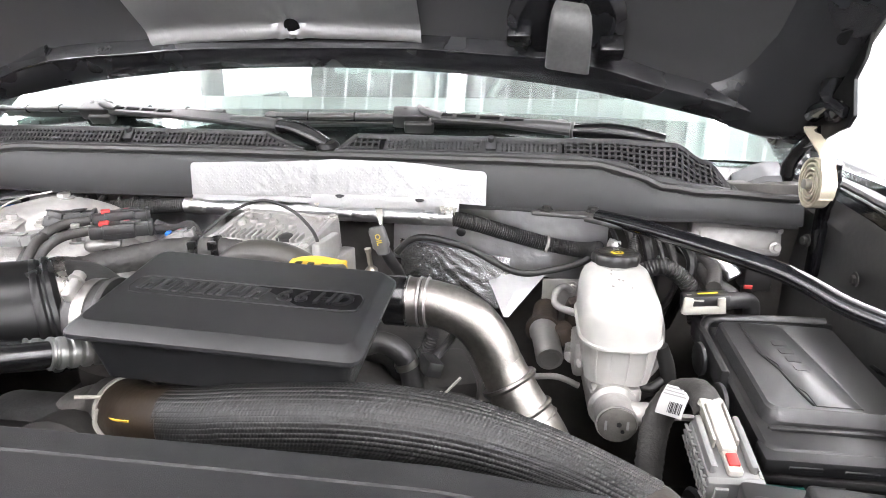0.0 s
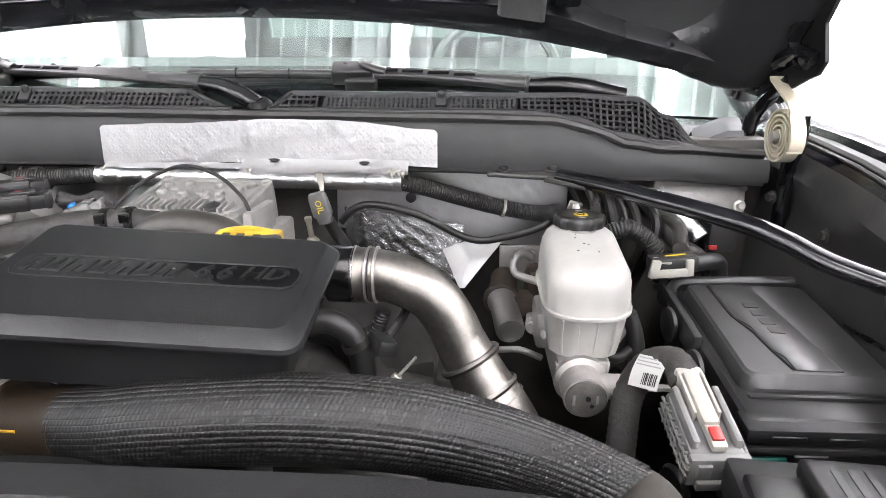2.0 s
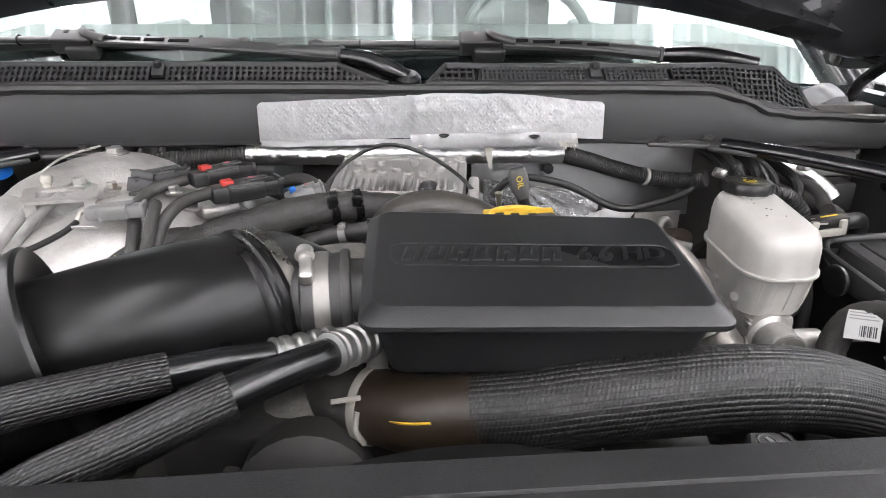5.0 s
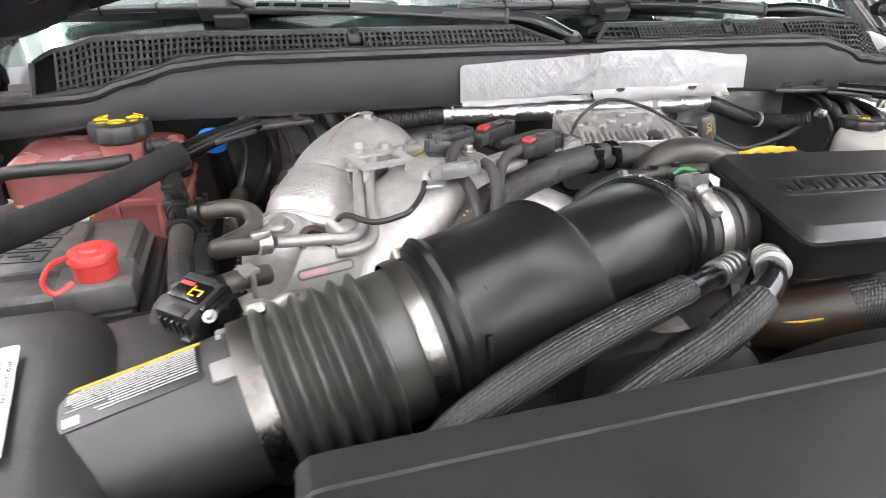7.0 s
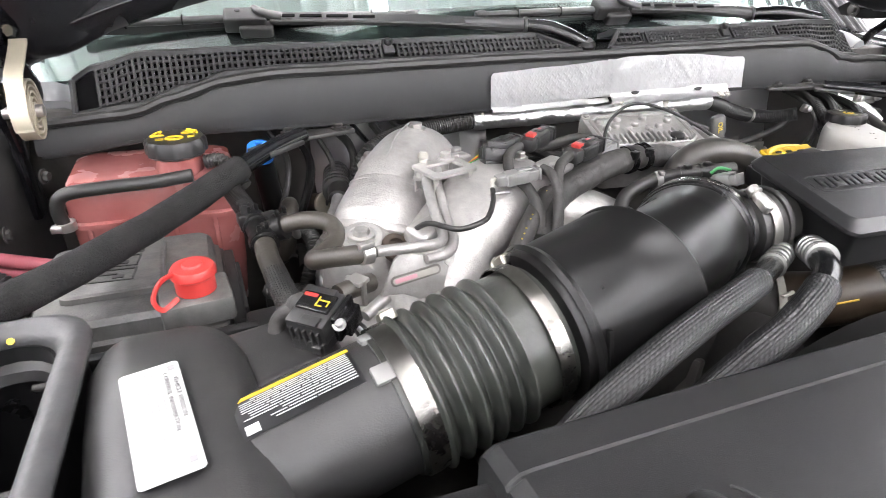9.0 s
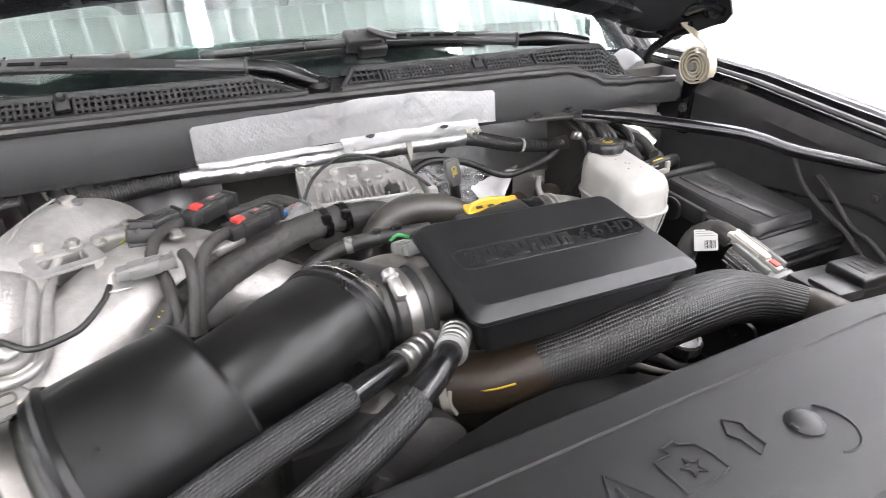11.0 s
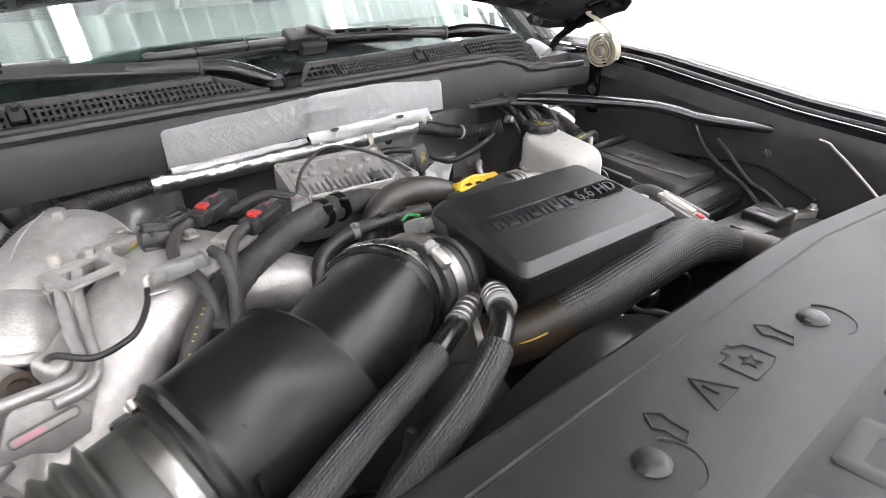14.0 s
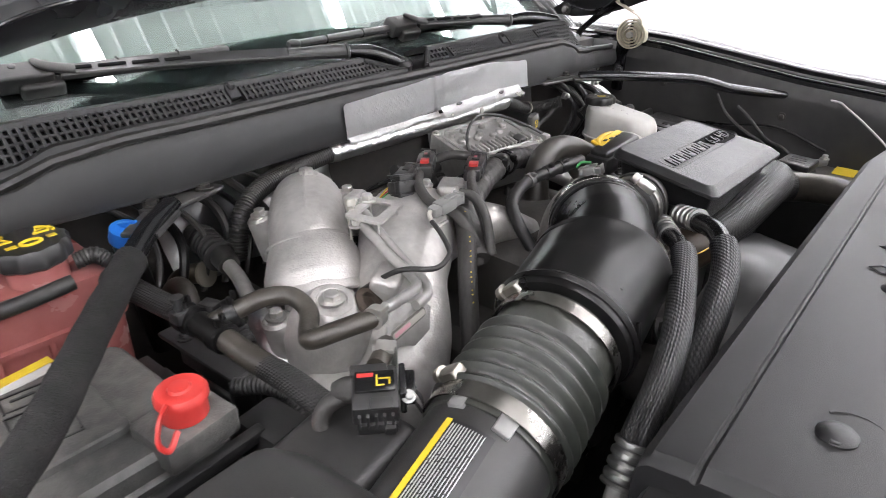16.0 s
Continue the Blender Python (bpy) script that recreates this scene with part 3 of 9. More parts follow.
# sheet close behind the mesh, painted near-black as shade in its slots
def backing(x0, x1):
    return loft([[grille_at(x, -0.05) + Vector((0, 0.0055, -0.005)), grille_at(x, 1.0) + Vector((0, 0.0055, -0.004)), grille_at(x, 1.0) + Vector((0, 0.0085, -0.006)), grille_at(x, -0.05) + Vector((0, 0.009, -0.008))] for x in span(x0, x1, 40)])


def notch(x):
    p = grille_at(x, 0.9)
    return merge(box(p + Vector((0, -0.001, -0.004)), (0.017, 0.008, 0.024), (-45, 0, 0), 0.003), lathe([(0.0055, 0), (0.0055, 0.006), (0.004, 0.008)], p + Vector((0, 0.001, 0.000)), (0, -0.5, 0.8), 12))


g = thing("cowl_grille", (-0.35, 0.93, 1.38), "black plastic cowl grille with a square mesh of slots", "grille", "cowl grilles")
part("grille_frame", grille_frame(-0.69, 0.008, 0), COWL, g)
part("mesh", bars(-0.66, -0.300, 0.0075, 0.0098, 0.0036), COWL, g)["kind"] = "stuff"
part("mesh", bars(-0.275, 0.0, 0.0075, 0.0098, 0.0038), COWL, g)["kind"] = "stuff"
part("backing", backing(-0.69, 0.008), HOLLOWSHADE, g)
part("clip", notch(-0.288), COWL, g)
g = thing("cowl_grille", (0.35, 0.93, 1.38), "black plastic cowl grille with slotted ends and ribbed middle", "grille", "cowl grilles")
part("grille_frame", grille_frame(0.058, 0.655, 1), COWL, g)
part("mesh", bars(0.066, 0.122, 0.0085, 0.0110, 0.0026), COWL, g)["kind"] = "stuff"
part("ribbed_middle", merge(bars(0.135, 0.275, 0.0062, 0.0060, 0.0040), loft([[grille_at(x, 0.05) + Vector((0, 0.003, -0.003)), grille_at(x, 0.95) + Vector((0, 0.003, -0.003)), grille_at(x, 0.95) + Vector((0, 0.006, -0.006)), grille_at(x, 0.05) + Vector((0, 0.006, -0.006))] for x in span(0.128, 0.395, 20)]), bars(0.305, 0.39, 0.0062, 0.0060, 0.0040)), COWL, g)
part("mesh", bars(0.40, 0.645, 0.0090, 0.0084, 0.0030), COWL, g)["kind"] = "stuff"
part("backing", backing(0.058, 0.655), HOLLOWSHADE, g)
part("clip", notch(0.291), COWL, g)


def glass_at(x, k):
    """A place on the windscreen: k from its foot to its head."""
    y0 = 1.02 + 0.16 * x * x
    return Vector((x * (1 - 0.16 * k), y0 + 0.75 * k - 0.10 * k * (1 - k), 1.398 - 0.05 * x * x + 0.56 * k))


w = thing("windscreen", (0, 1.03, 1.38), "tinted curved windscreen of a pickup truck reflecting the ceiling", "windscreen")
bm = bmesh.new()
grid = [[[bm.verts.new(glass_at(x, k) + Vector((0, -0.002 * s, 0.004 * s))) for x in span(-0.80, 0.80, 24)] for k in span(0, 1, 10)] for s in (0, 1)]
for s in (0, 1):
    for a, b in zip(grid[s], grid[s][1:]):
        for i in range(24):
            bm.faces.new((a[i], a[i + 1], b[i + 1], b[i]))
for edge in (0, -1):
    for i in range(24):
        bm.faces.new((grid[0][edge][i], grid[0][edge][i + 1], grid[1][edge][i + 1], grid[1][edge][i]))
for side in (0, -1):
    for i in range(10):
        bm.faces.new((grid[0][i][side], grid[0][i + 1][side], grid[1][i + 1][side], grid[1][i][side]))
pane = part("pane", bm, GLASS, w)
pane.visible_shadow = False
part("edge_band", loft([[glass_at(x, -0.06) + Vector((0, 0, -0.006)), glass_at(x, 0.11) + Vector((0, 0, -0.006)), glass_at(x, 0.11) + Vector((0, 0, -0.009)), glass_at(x, -0.06) + Vector((0, 0, -0.012))] for x in span(-0.8, 0.8, 30)]), GLOSSBLACK, w, "black printed edge")

cab = thing("truck_cab", (0, 2.2, 0.5), "black pickup truck cab with dark interior behind the windscreen", "truck cab")
part("dashboard", loft([[(x, 1.10 + 0.15 * x * x, 1.36), (x, 1.20 + 0.1 * x * x, 1.42), (x, 1.62, 1.44), (x, 1.72, 1.38), (x, 1.72, 1.10), (x, 1.10 + 0.15 * x * x, 1.10)] for x in span(-0.78, 0.78, 12)]), CABIN, cab, "dark dashboard top")
for s in (-1, 1):
    part("pillar", tube([glass_at(0.80 * s, k) + Vector((0.02 * s, 0.0, 0.0)) for k in span(-0.05, 1.0, 6)], 0.038, 10, 3), PAINT, cab)
    part("door_side", merge(box((0.90 * s, 2.2, 0.95), (0.08, 1.9, 0.85), bev=0.03), box((0.74 * s, 2.6, 1.98), (0.08, 1.7, 0.06), bev=0.02), box((0.82 * s, 2.25, 1.65), (0.06, 0.10, 0.65), bev=0.02)), PAINT, cab)
    seat = part("seat", merge(box((0.40 * s, 2.25, 1.02), (0.50, 0.16, 0.75), (-12, 0, 0), 0.06, 4)), SEAT, cab)
part("roof", box((0, 2.65, 2.02), (1.44, 1.75, 0.05), bev=0.02), PAINT, cab)
# tinted pane added to dim the bright wall behind the cab
part("rear_dimming_pane", box((0, 3.45, 1.64), (1.46, 0.006, 0.40), bev=0), TINT, cab, "added dark pane dimming the rear window").visible_shadow = False
part("back_panel", merge(box((0, 3.45, 1.0), (1.7, 0.08, 0.9), bev=0.02), box((0, 3.45, 1.92), (1.6, 0.08, 0.18), bev=0.02), box((-0.78, 3.45, 1.65), (0.12, 0.08, 0.5), bev=0.02), box((0.78, 3.45, 1.65), (0.12, 0.08, 0.5), bev=0.02)), PAINT, cab)
part("mirror", merge(box((0.0, 1.66, 1.84), (0.24, 0.03, 0.07), (0, 0, 0), 0.012, 3), tube([(0, 1.70, 1.95), (0, 1.67, 1.86)], 0.008, 8, 2)), CABIN, cab, "dark rear-view mirror")
part("steering_wheel", tube([(0.40 + 0.18 * math.cos(a), 1.86 + 0.06 * math.sin(a), 1.36 + 0.17 * math.sin(a)) for a in span(0, 2 * math.pi, 24)], 0.014, 8, 2, straight=True), CABIN, cab)


def wiper(tip0, tip1, hub, bend, foot, name_label):
    """Blade lying on the glass, clip, arm and pivot."""
    t = thing("wiper", foot, name_label, "wiper", "windscreen wipers")
    a, b = Vector(tip0), Vector(tip1)
    m = frame_of(a, b - a, (0, 0.75, 0.66))
    L = (b - a).length
    up = Vector((0, -0.55, 0.83))
    turn = (35, 0, math.degrees(math.atan2(b.y - a.y, b.x - a.x)))
    blade = part("blade", tube([m @ Vector((L * k, 0.0, 0.012 + 0.004 * math.sin(math.pi * k))) for k in span(0, 1, 12)], [0.0070, 0.0080, 0.0080, 0.0080, 0.0070], 14, 2, flat=0.75), WIPER, t, "rounded grey blade cover")
    part("rubber_strip", box(m @ Vector((L / 2, -0.004, 0.002)), (L * 0.97, 0.005, 0.016), turn, 0.001, 1), RUBBER, blade, "black rubber wiping strip")
    for k in (0.015, 0.985):
        part("end_cap", tube([m @ Vector((L * k - 0.011, 0, 0.012)), m @ Vector((L * k - 0.004, 0, 0.0125)), m @ Vector((L * k + 0.004, 0, 0.0125)), m @ Vector((L * k + 0.011, 0, 0.012))], [0.0060, 0.0090, 0.0090, 0.0060], 14, 2, flat=0.8), WIPER, blade, "moulded end cap")
    for k in (0.14, 0.30, 0.70, 0.86):
        q = m @ Vector((L * k, 0, 0.012 + 0.004 * math.sin(math.pi * k)))
        part("seam", lathe([(0.0080, -0.001), (0.0086, -0.0008), (0.0086, 0.0008), (0.0080, 0.001)], q, b - a, 16), GLOSSBLACK, blade)
    h = Vector(hub)
    e1 = Vector(bend)
    d = (e1 - h).normalized()
    lie = math.degrees(math.atan2(d.y, d.x))
    adapter = part("adapter", merge(box(h + Vector((-0.012, 0.002, 0.000)), (0.062, 0.030, 0.026), (30, 0, turn[2]), 0.004, 3), box(h + Vector((0.002, -0.006, -0.014)), (0.050, 0.020, 0.022), (30, 0, turn[2]), 0.005, 3)), RUBBER, t, "boxy black blade adapter")
    part("button", lathe([(0.0045, 0), (0.0045, 0.004), (0.003, 0.005)], h + Vector((-0.022, 0.004, 0.012)), up, 14), WIPER, adapter)
    part("hook", tube([h + Vector((0.002, 0.004, 0.018)), h + d * 0.010 + up * 0.016, h + d * 0.024 + up * 0.011, h + d * 0.042 + up * 0.007], [0.005, 0.0075, 0.0085, 0.0090], 14, 6, flat=0.7), WIPER, t, "curled end of the arm")

    def flat_bar(p, q, w0, w1, thick, lift):
        secs = []
        for k in span(0, 1, 10):
            c = p.lerp(q, k) + up * (lift + 0.004 * math.sin(math.pi * k))
            side = d.cross(up).normalized() * (w0 + (w1 - w0) * k) / 2
            secs.append([c - side - up * thick, c - side * 1.02, c - side * 0.85 + up * 0.0022, c + side * 0.85 + up * 0.0022, c + side * 1.02, c + side - up * thick])
        return loft(secs)
    arm = part("arm", merge(flat_bar(h + d * 0.026, e1, 0.019, 0.021, 0.006, 0.006), tube([e1 - d * 0.10 + up * 0.005, e1 - d * 0.03 + up * 0.005, e1 + up * 0.003], [0.0085, 0.0105, 0.0105], 14, 6)), WIPER, t, "satin grey-black arm")
    for k in (0.035, 0.075, 0.115, 0.155):
        c = h + d * (0.010 + k) + up * (0.0088 + 0.004 * math.sin(math.pi * k / max(0.1, (e1 - h).length)))
        # no slot is cut: a near-black bar gives its shade
        part("slot", box(c, (0.033, 0.0060, 0.0016), (34, 0, lie), 0.0006, 1), HOLLOWSHADE, arm, "near-black bar drawn as a long slot")
    part("elbow", tube([e1 - d * 0.004 + up * 0.003, e1.lerp(Vector(foot), 0.4) + Vector((0, 0, 0.006)), Vector(foot)], [0.0125, 0.0155, 0.0160, 0.0125], 16, 6, flat=0.85), GLOSSBLACK, t, "glossy black arm root")
    part("joint_ring", lathe([(0.0115, -0.003), (0.0135, -0.002), (0.0135, 0.002), (0.0115, 0.003)], e1 - d * 0.006 + up * 0.003, d, 18), WIPER, t)
    return t


wiper((-0.105, 1.058, 1.438), (0.407, 1.085, 1.428), (0.160, 1.056, 1.447), (0.42, 1.005, 1.432), (0.55, 0.975, 1.424), "black windscreen wiper lying on the glass, driver side")
wiper((-0.70, 1.150, 1.436), (-0.20, 1.085, 1.440), (-0.450, 1.100, 1.448), (-0.050, 0.975, 1.436), (0.035, 0.945, 1.412), "black windscreen wiper lying on the glass, passenger side")
part("pivot_cover", merge(lathe([(0.018, 0), (0.018, 0.014), (0.012, 0.020)], (0.035, 0.948, 1.400), (0, -0.3, 1), 16)), SMOOTH, bpy.data.objects["wiper.001"])

# ---- hood, hinges, fenders ----
hood = thing("hood", (0, 0.98, 1.50), "black truck hood standing open with a foil patch underneath", "hood")


def hood_at(x, d, off=0.0):
    """A place on the open hood's underside: d metres from its rear edge, off metres outward."""
    d -= 0.017
    c, s = math.cos(radians(50)), math.sin(radians(50))
    ze = 1.530 - 0.16 * x * x - 0.05 * x ** 4
    crown = 0.012 * (1 - (x / 0.8) ** 2)
    p = Vector((x, 0.985 - 0.02 * x * x - d * c + off * s, ze + 0.010 + d * s + (off + crown) * c))
    # rear edge bowed by scaling from the camera's opening position, keeping that view unchanged
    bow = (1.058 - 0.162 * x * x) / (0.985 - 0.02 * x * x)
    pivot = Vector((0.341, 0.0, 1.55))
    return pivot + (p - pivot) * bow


xs = span(-0.762, 0.762, 48)
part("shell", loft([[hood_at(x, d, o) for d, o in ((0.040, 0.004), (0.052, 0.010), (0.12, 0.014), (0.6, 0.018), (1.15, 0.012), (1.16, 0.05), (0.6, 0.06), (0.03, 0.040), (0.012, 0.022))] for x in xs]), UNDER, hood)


def rim_depth(x):
    return between([(0.0, 0.047), (0.25, 0.053), (0.42, 0.062), (0.55, 0.047), (0.80, 0.044)], abs(x))


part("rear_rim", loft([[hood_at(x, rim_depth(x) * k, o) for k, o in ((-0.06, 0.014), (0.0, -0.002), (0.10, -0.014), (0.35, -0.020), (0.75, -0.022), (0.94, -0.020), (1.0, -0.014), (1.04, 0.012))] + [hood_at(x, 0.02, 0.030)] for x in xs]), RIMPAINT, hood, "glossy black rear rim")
# bead added so the rim shows its thin highlight line
part("rim_highlight_bead", tube([hood_at(x, rim_depth(x) * 0.98, -0.019) for x in span(-0.70, 0.42, 50)], 0.0022, 8, 2), PAINT, hood, "thin bead shaped for the rim highlight")
INNER_EDGE = [(0.426, 0.066), (0.466, 0.058), (0.516, 0.047), (0.566, 0.040), (0.612, 0.046), (0.649, 0.078), (0.667, 0.124), (0.676, 0.184), (0.680, 0.40), (0.680, 1.10)]
OUTER_EDGE = [(0.430, 0.020), (0.480, 0.016), (0.530, 0.010), (0.590, 0.004), (0.665, 0.000), (0.726, 0.020), (0.743, 0.080), (0.751, 0.18), (0.756, 0.40), (0.756, 1.10)]
for s in (-1, 1):
    secs = []
    for p, q in zip(spline([(x, d, 0) for x, d in INNER_EDGE], 6), spline([(x, d, 0) for x, d in OUTER_EDGE], 6)):
        row = []
        for u, off in ((-0.18, 0.018), (-0.12, 0.011), (-0.06, 0.003), (0.01, -0.006), (0.10, -0.014), (0.22, -0.020), (0.40, -0.026), (0.62, -0.029), (0.82, -0.027), (0.95, -0.022), (1.02, -0.012), (1.06, 0.026)):
            c = p.lerp(q, u)
            if off < 0:
                off *= 0.45 + 0.55 * min(1.0, max(0.0, (c.x - 0.60) / 0.08))
            row.append(hood_at(s * c.x, c.y, off))
        secs.append(row)
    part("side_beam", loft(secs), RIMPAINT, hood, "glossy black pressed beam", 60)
    for d in (0.20, 0.26):
        # solid disc, painted with the shade of a hole in the beam
        part("beam_hole", lathe([(0.011, 0.0), (0.011, 0.0015), (0.008, 0.002)], hood_at(s * 0.716, d, -0.0275), hood_at(0, 0, -1) - hood_at(0, 0, 0), 18), HOLLOWSHADE, hood, "near-black disc drawn as an oval hole")
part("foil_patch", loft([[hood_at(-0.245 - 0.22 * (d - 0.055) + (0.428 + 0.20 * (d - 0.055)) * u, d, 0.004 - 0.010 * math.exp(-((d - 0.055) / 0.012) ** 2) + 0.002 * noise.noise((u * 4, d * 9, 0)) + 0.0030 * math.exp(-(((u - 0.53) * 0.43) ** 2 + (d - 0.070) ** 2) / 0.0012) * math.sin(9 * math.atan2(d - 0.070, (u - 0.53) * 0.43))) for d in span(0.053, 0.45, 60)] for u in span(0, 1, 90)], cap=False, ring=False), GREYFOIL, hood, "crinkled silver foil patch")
# flat disc in near-black replaces the shaded opening in the foil
part("drain_hole", lathe([(0.013, -0.001), (0.013, 0.0008), (0.010, 0.0012)], hood_at(-0.013, 0.072, 0.000), hood_at(0, 0, -1) - hood_at(0, 0, 0), 20), HOLLOWSHADE, hood, "near-black disc drawn as an oval hole in the foil")
nz = hood_at(0, 0, -1) - hood_at(0, 0, 0)
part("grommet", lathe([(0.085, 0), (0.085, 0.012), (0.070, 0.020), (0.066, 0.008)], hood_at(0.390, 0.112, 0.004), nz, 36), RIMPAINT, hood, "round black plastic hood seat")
for dx in (-0.055, 0.055):
    part("seat_lug", box(hood_at(0.390 + dx * 1.15, 0.092, -0.016), (0.036, 0.03, 0.026), (50, 0, 0), 0.005), GLOSSBLACK, hood)
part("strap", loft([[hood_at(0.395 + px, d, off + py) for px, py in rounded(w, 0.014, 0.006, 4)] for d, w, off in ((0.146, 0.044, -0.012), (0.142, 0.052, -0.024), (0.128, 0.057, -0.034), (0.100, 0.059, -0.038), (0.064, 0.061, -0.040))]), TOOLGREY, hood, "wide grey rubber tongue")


def hinge(s):
    """Black hinge arm with a flat spiral counterbalance spring."""
    c = Vector((0.742 * s, 0.872, 1.384)) if s > 0 else Vector((-0.735, 0.868, 1.392))
    wall = 0.742 * s
    side = Matrix(((0, 0, 1, wall - 0.006), (1, 0, 0, 0), (0, 1, 0, 0), (0, 0, 0, 1)))
    arm = [(0.826, 1.546), (0.842, 1.520), (0.826, 1.478), (0.838, 1.462), (0.860, 1.455), (0.905, 1.436), (0.954, 1.420), (1.030, 1.409), (1.082, 1.411), (1.094, 1.424), (1.040, 1.458), (0.998, 1.484), (0.972, 1.520), (0.968, 1.548), (0.945, 1.575), (0.890, 1.590), (0.820, 1.585)]
    h = part("hinge_arm", plate(arm, 0.005, side, 0.0015), SMOOTH, hood, "black pressed steel hinge plate")
    part("hinge_rib", merge(tube([(wall - 0.008 * s, 0.840, 1.480), (wall - 0.010 * s, 0.880, 1.486), (wall - 0.010 * s, 0.950, 1.462), (wall - 0.008 * s, 1.04, 1.432)], [0.010, 0.016, 0.016, 0.008], 10, 8, flat=0.7), tube([(wall - 0.006 * s, 0.945, 1.540), (wall - 0.008 * s, 0.900, 1.500), (wall - 0.008 * s, 0.870, 1.470)], [0.006, 0.012, 0.010], 10, 6, flat=0.6)), PAINT, h)
    part("lower_arm", merge(tube([(wall, 0.905, 1.452), (wall, 0.950, 1.430), (wall, 1.000, 1.392), (wall + 0.01 * s, 1.030, 1.360)], [0.012, 0.014, 0.012, 0.010], 10, 6, flat=0.6), box(c + Vector((0.016 * s, 0.034, -0.075)), (0.012, 0.028, 0.13), (0, 0, 0), 0.005), tube([c + Vector((0.008 * s, 0.0, 0.03)), c + Vector((0.012 * s, 0.012, -0.01)), c + Vector((0.014 * s, 0.03, -0.05))], [0.010, 0.014, 0.010], 10, 6, flat=0.6)), PAINT, h, "black steel lower links")
    for y, z in ((0.915, 1.532), (0.860, 1.480), (1.055, 1.424)):
        part("hinge_bolt", bolt((wall - 0.008 * s, y, z), 0.009, 0.009, (-s, 0, 0)), DARK, h, "dark hexagon bolt")
    line = []
    for i in range(150):
        a = i / 150 * 2 * math.pi * 4.6
        r = 0.007 + 0.029 * i / 149
        line.append(c + Vector((-0.014 * s, r * math.cos(a), r * math.sin(a))))
    line += [c + Vector((-0.014 * s, 0.0, 0.0)) + Vector((0, y, z)) for y, z in ((-0.022, 0.034), (-0.010, 0.044), (0.010, 0.052), (0.028, 0.060), (0.042, 0.066), (0.046, 0.070))]
    bm = bmesh.new()
    rows = []
    for i, p in enumerate(line):
        t = (line[min(i + 1, len(line) - 1)] - line[max(i - 1, 0)]).normalized()
        nrm = t.cross(Vector((1, 0, 0))) * 0.0013
        wv = Vector((0.009, 0, 0))
        rows.append([bm.verts.new(p + q) for q in (-nrm - wv, nrm - wv, nrm + wv, -nrm + wv)])
    for a, b in zip(rows, rows[1:]):
        for i in range(4):
            bm.faces.new((a[i], a[(i + 1) % 4], b[(i + 1) % 4], b[i]))
    bm.faces.new(rows[0][::-1])
    bm.faces.new(rows[-1])
    part("spring", bm, SPRING, h, "flat spiral spring in tan paint")
    part("pin", lathe([(0.007, -0.02), (0.007, 0.02)], c + Vector((-0.010 * s, 0, 0)), (1, 0, 0), 14), ZINC, h, "steel pin")
    part("lower_bolt", bolt(c + Vector((-0.002 * s, 0.025, -0.085)), 0.006, 0.008, (-s, -0.3, 0)), DARK, h, "plated bolt")
    return h


hinge(1), hinge(-1)


RAIL = [(-0.30, 1.296), (0.10, 1.309), (0.30, 1.318), (0.50, 1.3305), (0.65, 1.3480), (0.80, 1.3665), (0.92, 1.3735), (1.30, 1.376)]


def gz(y):
    for (a, u), (b, v) in zip(RAIL, RAIL[1:]):
        if y <= b:
            return u + (v - u) * max(0.0, (y - a) / (b - a))
    return RAIL[-1][1]


def fender(s):
    """Inner wall, drain gutter and outer wing of a front fender."""
    f = thing("fender", (0.85 * s, 0.3, 0.6), "glossy black front fender with a grimy inner wall", "fender", "front fenders")
    secs = []
    for y in span(-0.25, 1.25, 30):
        z = gz(y)
        secs.append([(0.78 * s, y, 0.75), (0.785 * s, y, z - 0.10), (0.765 * s, y, z - 0.05), (0.775 * s, y, z - 0.014), (0.782 * s, y, z - 0.002), (0.800 * s, y, z), (0.808 * s, y, z - 0.012), (0.824 * s, y, z - 0.012), (0.832 * s, y, z + 0.004), (0.845 * s, y, z + 0.009), (0.88 * s, y, z + 0.008), (0.94 * s, y, z - 0.016), (0.985 * s, y, z - 0.08), (1.01 * s, y, z - 0.35), (1.01 * s, y, 0.75)])
    part("wing", loft(secs, cap=False, ring=False), PAINT, f)
    part("weatherstrip", loft([[(0.786 * s, y, gz(y) + 0.000), (0.790 * s, y, gz(y) + 0.0035), (0.822 * s, y, gz(y) - 0.004), (0.826 * s, y, gz(y) - 0.014), (0.790 * s, y, gz(y) - 0.012)] for y in span(-0.2, 1.0, 30)]), RUBBER, f, "dull black rubber weatherstrip")
    part("flange_edge", tube([(0.779 * s, y, gz(y) - 0.004) for y in span(-0.2, 0.98, 20)], 0.0028, 8, 3), PAINT, f, "glossy folded flange edge")
    secs = []
    for y in span(-0.2, 1.1, 40):
        z = gz(y)
        d = 0.012 * noise.noise((y * 5, s * 3, 0))
        secs.append([(0.772 * s, y, z - 0.016), (0.760 * s, y, z - 0.045), (0.768 * s + d, y, z - 0.08), (0.757 * s + d, y, z - 0.16), (0.755 * s - d, y, 1.10), (0.76 * s, y, 0.80)])
    part("inner_wall", loft(secs, cap=False, ring=False), INNER, f, "dusty black inner fender wall")
    for k in range(3):
        part("fender_bolt", bolt((0.758 * s, 0.25 + 0.27 * k, gz(0.25 + 0.27 * k) - 0.085), 0.006, 0.006, (-s, 0, 0)), DARK, f)
    return f


fender(1), fender(-1)
# added filler: the bay's real bottom lies unseen in shade
solid("engine_bay_floor", box((0, 0.55, 0.78), (1.56, 1.1, 0.04), bev=0), DARK, "near-black filler for the shaded bottom of the engine bay", "engine bay", kind="structure")
